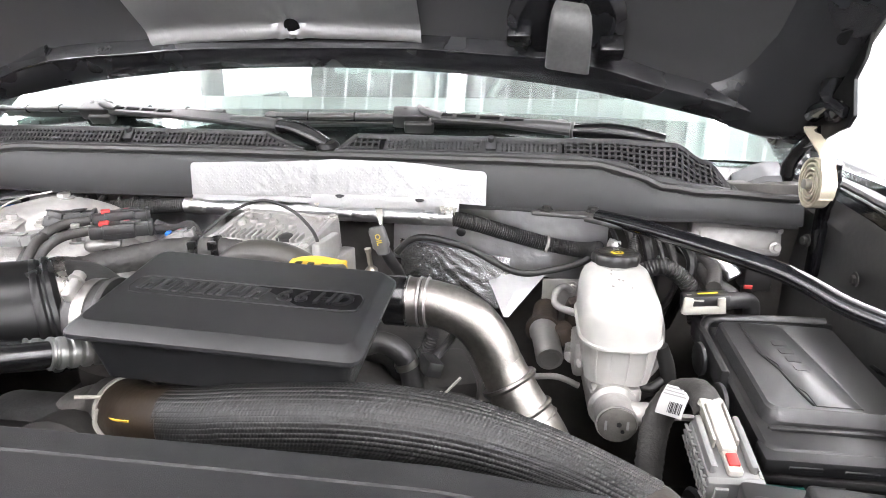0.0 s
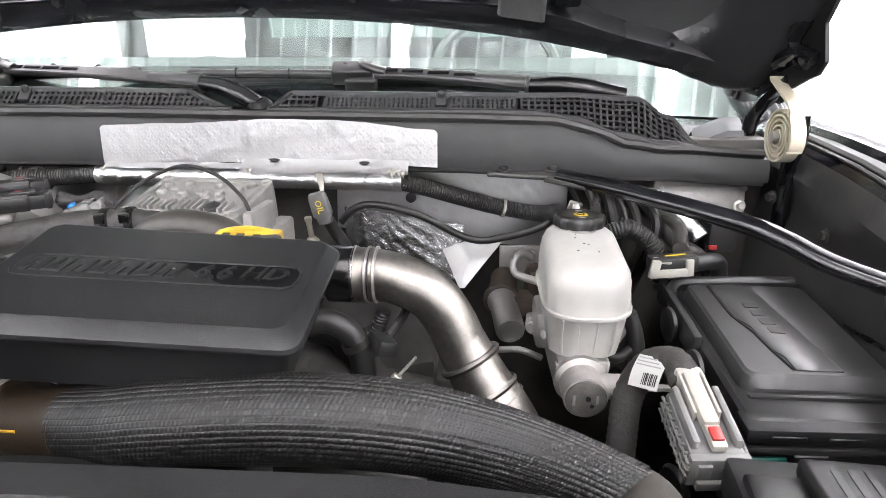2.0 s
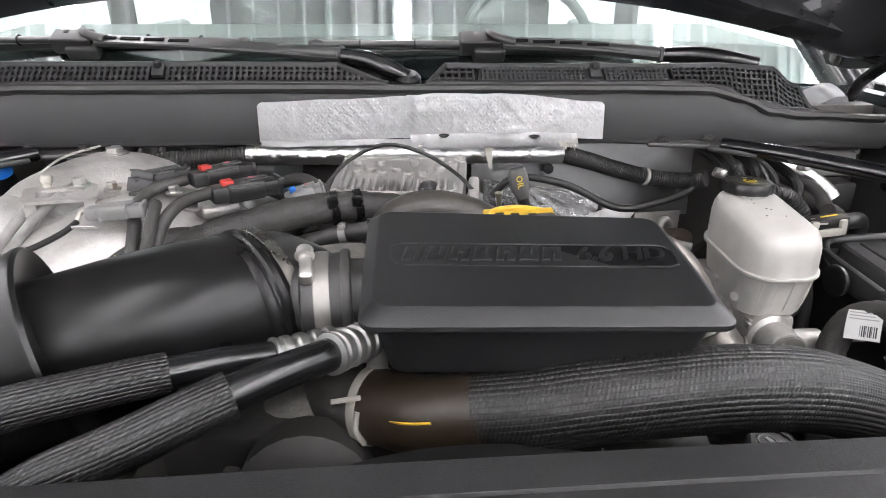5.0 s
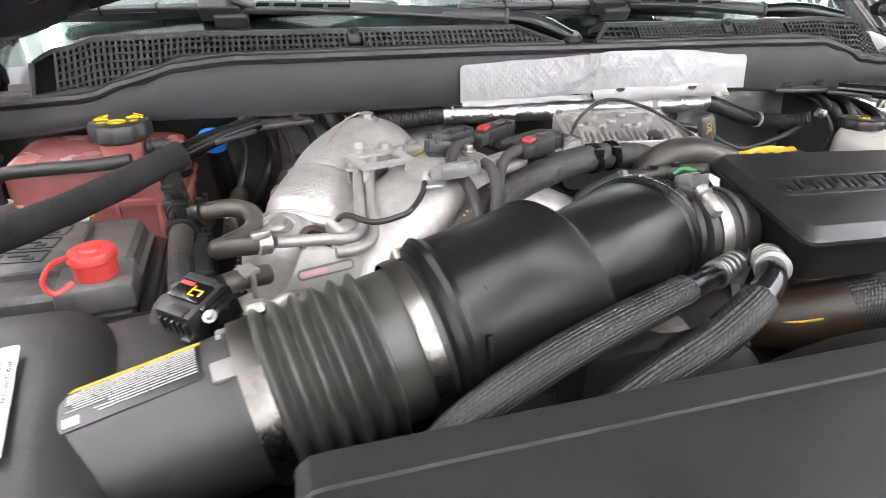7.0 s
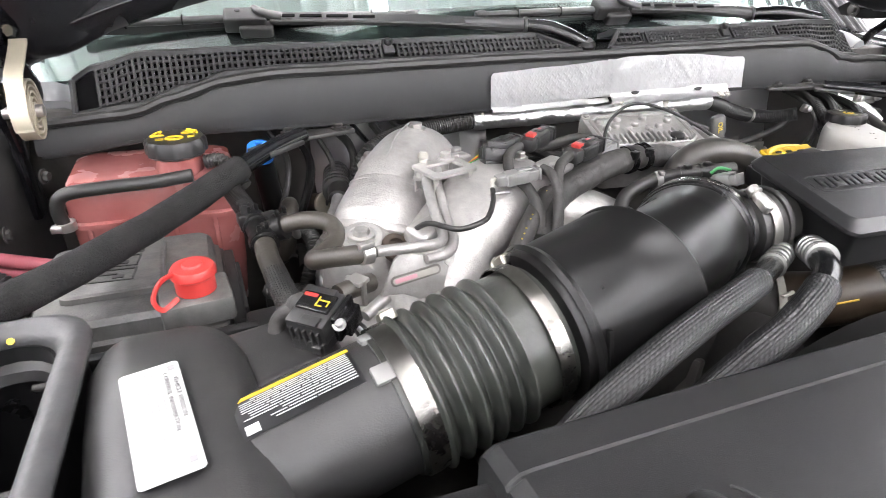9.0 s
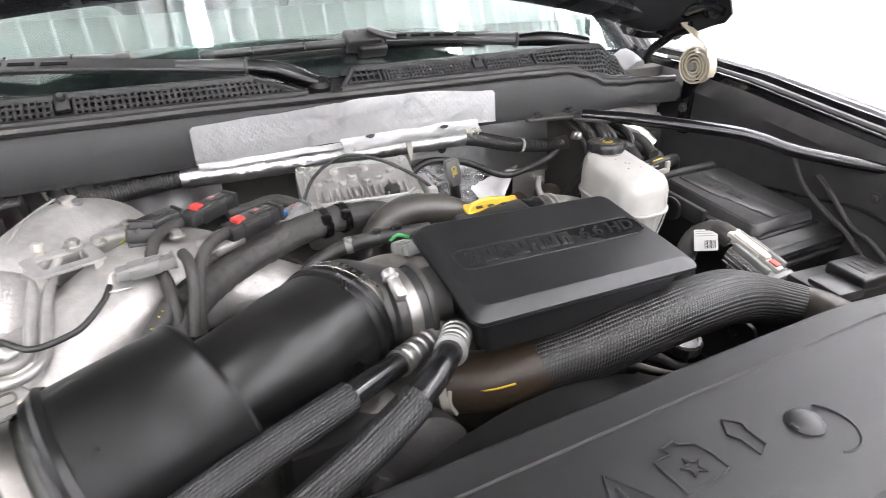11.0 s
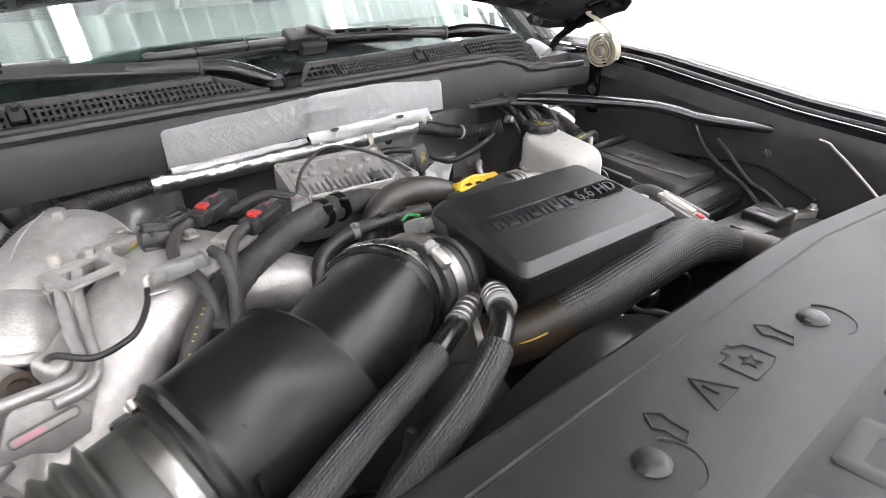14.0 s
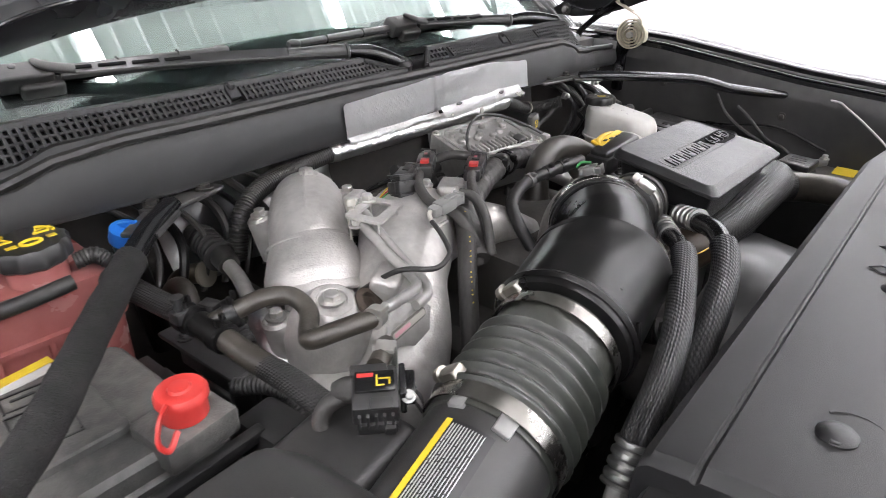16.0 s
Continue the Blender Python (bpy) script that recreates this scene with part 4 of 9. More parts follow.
fw = thing("firewall", (0, 1.0, 0.8), "dark firewall with crumpled foil insulation behind the engine", "firewall", kind="structure")
part("panel", box((0, 1.005, 1.06), (1.54, 0.03, 0.60), bev=0.004), GRITTY, fw)
part("front_bulkhead", box((0, 0.10, 1.02), (1.5, 0.06, 0.44), bev=0.01), DARK, fw)


def crumple(x0, x1, z0, z1, y, amp=0.02, seed=0.0, nx=26, nz=16):
    bm = bmesh.new()
    rows = [[bm.verts.new((x, y - 0.02 + 0.28 * (z - z1) + amp * (noise.noise((x * 11 + seed, z * 11, seed)) + 0.5 * noise.noise((x * 33, z * 33 + seed, 3)) - 0.8 * abs(noise.noise((x * 19, z * 7, seed + 9)))), z)) for x in span(x0, x1, nx)] for z in span(z0, z1, nz)]
    for a, b in zip(rows, rows[1:]):
        for i in range(nx):
            bm.faces.new((a[i], a[i + 1], b[i + 1], b[i]))
    bmesh.ops.solidify(bm, geom=bm.faces[:], thickness=0.002)
    return bm


for s in (1, -1):
    part("corner_trim", loft([[(s * x, y, z - 0.004), (s * x, y + 0.006, z + 0.004), (s * (x + 0.012), y + 0.05, z + 0.012), (s * (x + 0.02), y + 0.08, z + 0.014), (s * (x + 0.025), y + 0.08, z - 0.03), (s * x, y + 0.01, z - 0.03)] for x, y, z in ((0.665, 1.0, 1.345), (0.69, 0.992, 1.360), (0.712, 1.0, 1.366), (0.74, 1.012, 1.364))]), TRIM, cowl, "pale grey corner trim")


def creased_sheet(p00, p10, p11, p01, hub, seed, amp=0.004, lines=9, nx=56, nz=30):
    """A hanging foil sheet between four corners, with creases that fan out from a hub."""
    bm = bmesh.new()
    rows = []
    for j in range(nz + 1):
        row = []
        for i in range(nx + 1):
            a = Vector(p00).lerp(Vector(p10), i / nx)
            p = a.lerp(Vector(p01).lerp(Vector(p11), i / nx), j / nz)
            t, r = math.atan2(p.z - hub[1], p.x - hub[0]), math.hypot(p.x - hub[0], p.z - hub[1])
            fold = abs(math.sin(lines * t + 2.6 * noise.noise((p.x * 16, p.z * 16, seed))))
            fade = min(1.0, r / 0.03) * max(0.0, 1 - r / 0.20) + 0.15
            d = amp * fade * (1 - fold) ** 2 + 0.002 * noise.noise((p.x * 9 + seed, p.z * 9, seed)) + 0.0003 * noise.noise((p.x * 60, p.z * 60, seed))
            row.append(bm.verts.new(p - Vector((0, d, 0))))
        rows.append(row)
    for a, b in zip(rows, rows[1:]):
        for i in range(nx):
            bm.faces.new((a[i], a[i + 1], b[i + 1], b[i]))
    bmesh.ops.solidify(bm, geom=bm.faces[:], thickness=0.0015)
    return bm


part("foil_blanket", creased_sheet((0.130, 0.968, 1.225), (0.475, 0.962, 1.195), (0.480, 0.985, 1.330), (0.130, 0.990, 1.335), (0.36, 1.335), 2.0, 0.0016, 12), DULLFOIL, fw, "flat grey foil insulation")
part("foil_blanket", creased_sheet((0.150, 0.925, 1.150), (0.315, 0.925, 1.160), (0.325, 0.952, 1.236), (0.145, 0.955, 1.262), (0.150, 1.290), 5.0, 0.0014, 26), DARKFOIL, fw, "dark foil sheet with fanning creases")
part("foil_blanket", creased_sheet((0.318, 0.905, 1.155), (0.326, 0.905, 1.155), (0.392, 0.945, 1.228), (0.290, 0.942, 1.205), (0.30, 1.25), 8.0, 0.004, 5, 30, 24), DULLFOIL, fw, "bright folded foil corner")
# black disc on the uncut foil, painting the shade of a hole
part("foil_hole", lathe([(0.0078, 0.0), (0.0078, 0.002), (0.006, 0.0025)], (0.2445, 0.9600, 1.2755), (0, -1, 0.15), 18), INKSHADE, fw, "near-black disc drawn as a round hole")
part("foil_blanket", crumple(-0.40, -0.12, 1.18, 1.32, 1.005, 0.02, 7.0), DULLFOIL, fw, "crumpled foil insulation")

# ---- engine top: cover, intake ducting, charge pipe ----
def quad(p00, p10, p11, p01, u, v):
    a = Vector(p00).lerp(Vector(p10), u)
    b = Vector(p01).lerp(Vector(p11), u)
    return a.lerp(b, v)


cover = thing("engine_cover", (0.105, 0.465, 1.285), "black plastic engine cover box with recessed raised lettering", "engine cover")
CBL, CBR, CFR, CFL = (-0.012, 0.5366, 1.3625), (0.2285, 0.5340, 1.3500), (0.2270, 0.3955, 1.3335), (-0.0170, 0.4000, 1.3415)


def cover_ring(inset_side, inset_front, inset_back, dz, r=0.010):
    w, d = 0.243, 0.136
    u0, u1, v0, v1 = inset_side / w, 1 - inset_side / w, inset_front / d, 1 - inset_back / d
    out = []
    for (x, y) in rounded(u1 * w - u0 * w, v1 * d - v0 * d, r, 5, (u0 + u1) * w / 2, (v0 + v1) * d / 2):
        p = quad(CFL, CFR, CBR, CBL, x / w, y / d)
        out.append(p + Vector((0, 0, dz)))
    return out


part("lid", loft([cover_ring(0.006, 0.006, 0.004, -0.0065), cover_ring(0.0012, 0.0012, 0.0008, -0.0055), cover_ring(0.0, 0.0, 0.0, -0.0035), cover_ring(0.0003, 0.0003, 0.0, -0.0006), cover_ring(0.0014, 0.0018, 0.0006, 0.0006), cover_ring(0.0085, 0.0098, 0.0030, 0.0060), cover_ring(0.0100, 0.0114, 0.0045, 0.0066)]), COVER, cover, sharp=12)
part("body", loft([cover_ring(0.024, 0.024, 0.014, -0.050), cover_ring(0.018, 0.018, 0.010, -0.048), cover_ring(0.009, 0.010, 0.006, -0.005)]), COVER, cover)
tm = frame_of(quad(CFL, CFR, CBR, CBL, 0.505, 0.520) + Vector((0, 0, 0.0067)), Vector(CFR) - Vector(CFL), Vector(CBL) - Vector(CFL))
groove = [tm @ Vector((x, y, 0.0005)) for x, y in rounded(0.207, 0.029, 0.0085, 12)]
part("text_border", tube(groove + groove[:1], 0.0008, 8, 1, straight=True), COVER, cover, "raised rim round the lettering")
# lid is not hollowed here; the strip's near-black paints the recess shade
part("text_shade_strip", plate(rounded(0.206, 0.028, 0.008, 10), 0.0004, tm @ pose(0, 0, -0.0001)), HOLLOWSHADE, cover, "flat strip painted dark like a shaded recess")
# the maker's name stands as plain slanting blocks, the figures and letters after it as they are
lean = Matrix(((1, 0.22, 0, 0), (0, 1, 0, 0), (0, 0, 1, 0), (0, 0, 0, 1)))
for i in range(7):
    w, h, s = 0.0066, 0.0088, 0.0014
    up = 1 if i % 2 else -1
    shape = [(-w, -h * up), (w, -h * up), (w, h * up), (s, h * up), (s, -h * up * 0.15), (-s, -h * up * 0.15), (-s, h * up), (-w, h * up)]
    part("letter_block", plate(shape if up > 0 else shape[::-1], 0.0022, tm @ pose(-0.0870 + 0.0165 * i, 0, 0.0002) @ lean, 0.0004), COVER, cover)
word = tm @ pose(0.063, 0, 0.0014) @ lean @ Matrix.Diagonal((0.96, 1.0, 1, 1))
part("lettering", merge(*[letters("6.6 HD", 0.0232, word @ pose(dx, 0, 0), 0.0012) for dx in (-0.0005, 0.0005)]), COVER, cover, "raised characters")

# intake duct from the air box to the cover
AXIS = [(-0.60, 0.375, 1.242), (-0.50, 0.392, 1.259), (-0.425, 0.406, 1.274), (-0.375, 0.413, 1.284), (-0.322, 0.421, 1.294), (-0.30, 0.424, 1.299), (-0.203, 0.440, 1.318)]
duct = thing("intake_duct", (-0.25, 0.43, 1.23), "black rubber and plastic engine air intake duct with steel clamps", "intake duct")
A, B = Vector(AXIS[2]), Vector(AXIS[4])
d = (B - A).normalized()


def ribs(s, a):
    if s < 0.016 or s > 0.092:
        return 1.0
    return 1.045 + 0.065 * math.sin((s - 0.016) / 0.0136 * 2 * math.pi - 1.2)


part("bellows", tube([A - d * 0.012, A, A.lerp(B, 0.5), B, B + d * 0.012], 0.0545, 40, 6, 0.0015, ribs), BELLOW, duct, "ribbed grey-black rubber bellows")


def clamp(c, axis, r, w, screw, owner, mat=BAND, smat=SCREW):
    """Worm-drive band with its screw housing."""
    band = part("clamp", lathe([(r, -w / 2), (r + 0.0012, -w / 2), (r + 0.0016, 0), (r + 0.0012, w / 2), (r, w / 2)], c, axis, 44, closed=False), mat, owner, "bright steel band")
    s = Vector(screw).normalized()
    p = Vector(c) + s * (r + 0.005)
    t = Vector(axis).cross(s).normalized()
    hm = frame_of(p - s * 0.0045, t, axis)
    out = 1 if (hm.to_3x3() @ Vector((0, 0, 1))).dot(s) > 0 else -1
    part("housing", loft([[hm @ Vector((x * k, y * k, z * out)) for x, y in rounded(0.021, w * 0.85, 0.003, 3)] for k, z in ((1.0, 0.0), (1.0, 0.005), (0.92, 0.0075), (0.70, 0.0085))]), smat, band, "pressed screw housing")
    part("screw", merge(lathe([(0.0042, -0.006), (0.0042, 0.0), (0.0072, 0.001), (0.0072, 0.0025), (0.0060, 0.003), (0.0060, 0.008), (0.005, 0.009)], p - t * 0.010, -t, 12)), smat, band, "plated worm screw")


clamp(A, d, 0.0560, 0.016, (0, 0.65, 0.75), duct)
clamp(B, d, 0.0575, 0.012, (0, 0.70, 0.72), duct)
C0, C1 = Vector(AXIS[5]), Vector(AXIS[6])
e = (C1 - C0).normalized()


def sleeve_ring(r, s, mitre=0.0):
    """A ring of the resonator sleeve, s metres from its lip; mitre cuts its far end back towards the firewall."""
    x, y, z = basis(e)
    out = []
    for i in range(56):
        a = 2 * math.pi * i / 56
        n = x * math.cos(a) + y * math.sin(a)
        out.append(C0 + e * (s - mitre * (n.y + 0.3)) + n * r)
    return out


part("resonator_sleeve", loft([sleeve_ring(0.046, -0.012), sleeve_ring(0.0625, -0.010), sleeve_ring(0.0642, -0.004), sleeve_ring(0.0632, 0.0), sleeve_ring(0.0638, 0.006), sleeve_ring(0.0642, 0.050, 0.006), sleeve_ring(0.0645, 0.088, 0.012), sleeve_ring(0.0660, 0.0905, 0.013), sleeve_ring(0.0664, 0.0940, 0.013), sleeve_ring(0.0645, 0.0965, 0.013), sleeve_ring(0.052, 0.0930, 0.013), sleeve_ring(0.044, 0.0915, 0.013)]), SMOOTH, duct, "smooth satin black resonator sleeve")
part("sleeve_lip", merge(lathe([(0.0650, -0.004), (0.0676, 0.0), (0.0650, 0.005)], C0, e, 56, closed=False), box(C0 + e * 0.012 + Vector((0.004, -0.0635, 0.010)), (0.004, 0.004, 0.034), (-9, 0, 10), 0.001)), SMOOTH, duct)
R = Vector((-0.098, 0.5023, 1.3102))
part("elbow", tube([C1 - e * 0.02, C1 + e * 0.002, (-0.176, 0.4510, 1.3195), (-0.148, 0.4660, 1.3175), (-0.118, 0.4860, 1.3130), R], [0.0440, 0.0450, 0.0480, 0.0510, 0.0525, 0.0530], 48, 8), SMOOTH, duct, "smooth satin black elbow")
ra = Vector((0.76, 0.64, 0.06)).normalized()
part("flange_ring", lathe([(0.050, -0.020), (0.0545, -0.018), (0.0562, -0.015), (0.0562, -0.011), (0.0545, -0.009), (0.0545, -0.007), (0.0565, -0.005), (0.0565, -0.001), (0.0545, 0.001), (0.0535, 0.006), (0.048, 0.008)], R, ra, 56), SMOOTH, duct, "ribbed black rubber ring")
part("band", lathe([(0.0532, 0.003), (0.0545, 0.004), (0.0540, 0.012), (0.0525, 0.013)], R, ra, 48, closed=False), BAND, duct, "dull metal band")
part("adapter", tube([R + ra * 0.004, R + ra * 0.014, (-0.066, 0.5030, 1.3130), (-0.050, 0.4900, 1.3150), (-0.004, 0.487, 1.3165)], [0.051, 0.0455, 0.0385, 0.0325, 0.0295, 0.029], 36, 6), RUBBER, duct, "dusty grey-black adapter")
clamp(Vector((-0.045, 0.4858, 1.3155)), Vector((1, 0.05, 0.02)), 0.0352, 0.011, (-0.25, -0.45, 0.85), duct, DULLBAND, ZINC)
part("hose_cuff", lathe([(0.030, -0.016), (0.0346, -0.014), (0.0350, 0.014), (0.030, 0.016)], (-0.045, 0.4858, 1.3155), (1, 0.05, 0.02), 32), RUBBER, duct)
part("rubber_ring", lathe([(0.028, -0.004), (0.0370, -0.003), (0.0380, 0.0), (0.0370, 0.003), (0.028, 0.004)], (-0.028, 0.4865, 1.316), (1, 0.05, 0.02), 32), RUBBER, duct)

# air box and its snorkel
abox = thing("air_box", (-0.60, 0.42, 1.15), "black plastic air filter box with emission label and snorkel", "air box")
part("outlet_tube", lathe([(0.046, 0.0), (0.050, 0.006), (0.0510, 0.02), (0.0520, 0.135), (0.0530, 0.150), (0.0500, 0.152)], Vector(AXIS[2]) - d * 0.150, d, 40), PLASTIC, abox)
for k in (-0.4, 0.35):
    part("tab", box(Vector(AXIS[2]) - d * 0.020 + Vector((0, 0.053 * math.sin(k), 0.0535 * math.cos(k))), (0.016, 0.014, 0.005), (math.degrees(-k), -8, 8), 0.0015), GREY, abox)
sec = []
for y, w, zt, r in ((0.285, 0.10, 1.268, 0.03), (0.30, 0.115, 1.290, 0.035), (0.34, 0.118, 1.302, 0.035), (0.42, 0.116, 1.310, 0.035), (0.48, 0.112, 1.311, 0.035), (0.505, 0.104, 1.305, 0.035), (0.515, 0.085, 1.285, 0.03)):
    zb = 1.10
    cx = -0.578 - 0.10 * (y - 0.42)
    sec.append([(cx + px, y, (zt + zb) / 2 + pz) for px, pz in rounded(w, zt - zb, r, 6)])
part("housing", loft(sec), PLASTIC, abox)
part("resonator_bump", box((-0.505, 0.485, 1.235), (0.10, 0.085, 0.10), (0, -4, 6), 0.012, 4), PLASTIC, abox)
lm = frame_of((-0.581, 0.398, 1.3112), (0.17, -1, -0.085), (1, 0.1, 0.03))
label = part("emission_label", plate(rounded(0.098, 0.037, 0.003), 0.0006, lm @ pose(0.002, -0.002, 0.0006)), LABEL, abox, "white emission information label")
part("heading", letters("VEHICLE EMISSION", 0.0046, lm @ pose(-0.012, 0.0125, 0.0014), 0.0001), INKSHADE, label)
part("heading", letters("CONTROL INFORMATION", 0.0046, lm @ pose(-0.010, 0.0070, 0.0014), 0.0001), INKSHADE, label)
part("text_line", merge(*[plate(rounded(w * 0.9, 0.0011, 0.0003, 1), 0.0002, lm @ pose(x, y - 0.001, 0.0012)) for x, y, w in ((0.0, 0.004, 0.080), (-0.024, 0.0, 0.045), (-0.024, -0.004, 0.045), (-0.024, -0.008, 0.042), (-0.003, -0.012, 0.080), (-0.003, -0.016, 0.080), (0.028, -0.001, 0.025))]), GREYINK, label)
for mx, my in ((0.042, 0.0105), (-0.041, 0.0115)):
    part("square_mark", plate(rounded(0.0048, 0.0048, 0.0006, 1), 0.0002, lm @ pose(mx, my, 0.0012)), GREYINK, label)
# warning label wrapped over the outlet tube
o = Vector(AXIS[2])
perp, up2, _ = basis(d)


def on_tube(a, s, lift):
    """A place on the outlet tube: a degrees from its crown towards the front, s metres from its clamp."""
    k = radians(a)
    n = perp * math.cos(k) + up2 * math.sin(k)
    if n.z < 0:
        n = -n
    f = Vector((0, -1, 0)) - d * Vector((0, -1, 0)).dot(d)
    f = (f - perp * f.dot(perp)).normalized()
    n = perp * math.cos(k) + f * math.sin(k)
    return o - d * s + n * (0.0515 + lift)


def wrap(a0, a1, s0, s1, lift):
    return loft([[on_tube(a, s0, lift), on_tube(a, s1, lift), on_tube(a, s1, lift + 0.0004), on_tube(a, s0, lift + 0.0004)] for a in span(a0, a1, max(2, int(abs(a1 - a0) / 6)))])


wl = part("warning_label", wrap(-20, 22, 0.026, 0.108, 0.0003), INKSHADE, abox, "black warning label with yellow band")
part("yellow_band", wrap(-20, -14.5, 0.026, 0.108, 0.0009), YELLOW, wl)
random.seed(4)
for i in range(12):
    a = -12.5 + i * 2.45
    s0, stop = 0.029, (0.104 if i < 9 else 0.088)
    while s0 < stop - 0.008:
        w = random.uniform(0.012, 0.030)
        part("text_line", wrap(a, a + 0.75, s0, min(stop, s0 + w), 0.0009), LABEL, wl)
        s0 += w + 0.0011
part("pictogram", wrap(12.5, 19.5, 0.096, 0.105, 0.0009), LABEL, wl, "small white pictogram box")
snork = thing("snorkel_mouth", (-0.705, 0.48, 1.10), "open black air inlet mouth with a grey rubber rim", "air inlet")


def mouth(w, h, z, r=0.032):
    return [Vector((-0.692 + px + 0.03 * py, 0.405 + py, z + 0.03 + 0.004 * py / 0.13)) for px, py in rounded(w * 0.87, h, r, 6)]


part("rim", loft([mouth(0.101 + 0.023 * math.cos(q), 0.257 + 0.023 * math.cos(q), 1.272 + 0.0115 * math.sin(q)) for q in span(0, 2 * math.pi, 14)], cap=False), RIM, snork, "dusty grey rubber rim")
# throat walls painted near-black to deepen the shade inside
part("throat", loft([mouth(0.110, 0.266, 1.264), mouth(0.104, 0.258, 1.18), mouth(0.100, 0.250, 1.06), mouth(0.082, 0.236, 1.06), mouth(0.074, 0.230, 1.18), mouth(0.075, 0.231, 1.270), mouth(0.110, 0.266, 1.264)], cap=False), INKSHADE, snork)
part("floor_pan", plate([(-0.05, -0.13), (0.05, -0.13), (0.05, 0.13), (-0.05, 0.13)], 0.004, pose(-0.692, 0.405, 1.095)), DARK, snork)
for (px, py, pz) in ((-0.662, 0.49, 1.285), (-0.666, 0.40, 1.275), (-0.722, 0.47, 1.26), (-0.724, 0.37, 1.255)):
    part("clip_pin", lathe([(0.005, 0), (0.003, 0.006), (0.0025, 0.013)], (px, py, pz), (-1 if px > -0.7 else 1, 0, 0.1), 10), DARK, snork)
part("ledge", loft([mouth(0.077, 0.233, 1.258, 0.028), mouth(0.066, 0.214, 1.254, 0.024), mouth(0.063, 0.210, 1.246, 0.024), mouth(0.077, 0.233, 1.244, 0.028)], cap=False), PLASTIC, snork, "moulded inner ledge")
part("paint_dot", lathe([(0.0026, -0.001), (0.0026, 0.0006), (0.0, 0.001)], (-0.689, 0.5220, 1.3085), (0, -0.75, 0.65), 12), YELLOW, snork, "yellow paint dot")

# stainless charge pipe
cp = thing("charge_pipe", (0.30, 0.56, 1.05), "brushed stainless steel charge pipe bending down beside the engine", "pipe")
part("pipe", tube([(0.12, 0.645, 1.281), (0.19, 0.643, 1.283), (0.245, 0.641, 1.282), (0.286, 0.638, 1.268), (0.310, 0.633, 1.243), (0.327, 0.6255, 1.210)], 0.0258, 40, 10), STEEL, cp)
part("lower_pipe", tube([(0.3235, 0.6275, 1.219), (0.3265, 0.6262, 1.213), (0.331, 0.6235, 1.204), (0.348, 0.614, 1.174), (0.377, 0.601, 1.128), (0.405, 0.588, 1.05)], [0.0255, 0.0285, 0.0318, 0.0322, 0.0318, 0.0310], 40, 8), STEEL, cp)
for x, sw in ((0.2245, 1.0), (0.2365, 0.42)):
    part("band", lathe([(r0, k * sw) for r0, k in ((0.026, -0.007), (0.0276, -0.0066), (0.0282, -0.005), (0.0274, -0.0038), (0.0272, 0.0038), (0.0282, 0.005), (0.0276, 0.0066), (0.026, 0.007))], (x, 0.6415, 1.2825), (1, -0.03, -0.01), 40), STEEL, cp, "rolled steel band")
part("coupler", lathe([(0.026, -0.026), (0.0284, -0.024), (0.0286, -0.004), (0.0278, 0.0), (0.026, 0.001)], (0.2165, 0.6415, 1.2825), (1, -0.03, -0.01), 40), GLOSSBLACK, cp, "dark rubber coupler")
for x in (0.2180, 0.2312, 0.2395):
    part("bright_bead", lathe([(0.0272, -0.0014), (0.0288, -0.0008), (0.0288, 0.0008), (0.0272, 0.0014)], (x, 0.6415, 1.2825), (1, -0.03, -0.01), 44), ZINC, cp, "polished rolled bead")
# black ring between the bands, painting the shade of a groove
part("groove", lathe([(0.0262, -0.0012), (0.0270, -0.0010), (0.0270, 0.0010), (0.0262, 0.0012)], (0.2330, 0.6415, 1.2825), (1, -0.03, -0.01), 40), INKSHADE, cp)
part("wire_ring", tube([Vector((0.2172, 0.6415, 1.2825)) + Vector((0.0, 0.0283 * math.cos(a), 0.0283 * math.sin(a))) for a in span(0, 2 * math.pi, 40)], 0.0013, 8, 1, straight=True), BAND, cp)
for s in (0.06, 0.40, 0.52):
    p = Vector((0.331, 0.6235, 1.204)).lerp(Vector((0.385, 0.598, 1.115)), s)
    part("weld_ring", lathe([(0.0315, -0.003), (0.0331, 0), (0.0315, 0.003)], p, (0.50, -0.24, -0.83), 36), STEEL, cp)

# large woven-sleeved hose across the front of the engine
hose = thing("charge_hose", (0.22, 0.405, 1.20), "large black woven-sleeved hose with a brown silicone end", "hose")


def pleats(s, a):
    return 1 + 0.016 * abs(math.sin(a * 21)) * (0.5 + min(0.9, s * 2.5)) + 0.010 * math.sin(s * 40 + a * 3) + 0.006 * noise.noise((s * 90, a * 4, 0))


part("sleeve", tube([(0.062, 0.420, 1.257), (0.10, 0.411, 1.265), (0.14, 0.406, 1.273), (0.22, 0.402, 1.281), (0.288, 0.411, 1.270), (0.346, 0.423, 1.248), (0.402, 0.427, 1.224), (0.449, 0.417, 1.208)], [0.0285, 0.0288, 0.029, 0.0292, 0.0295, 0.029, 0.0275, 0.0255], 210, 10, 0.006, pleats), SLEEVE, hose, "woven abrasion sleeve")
part("brown_end", tube([(-0.014, 0.460, 1.2385), (0.004, 0.447, 1.2425), (0.026, 0.433, 1.2475), (0.068, 0.418, 1.2585)], 0.0285, 36, 10), BROWN, hose, "brown silicone hose end")
part("yellow_mark", tube([(-0.006, 0.4235, 1.2525), (0.002, 0.4170, 1.2555), (0.012, 0.4110, 1.2580), (0.028, 0.4045, 1.2625)], 0.0011, 6, 4), AMBER, hose, "painted yellow line")
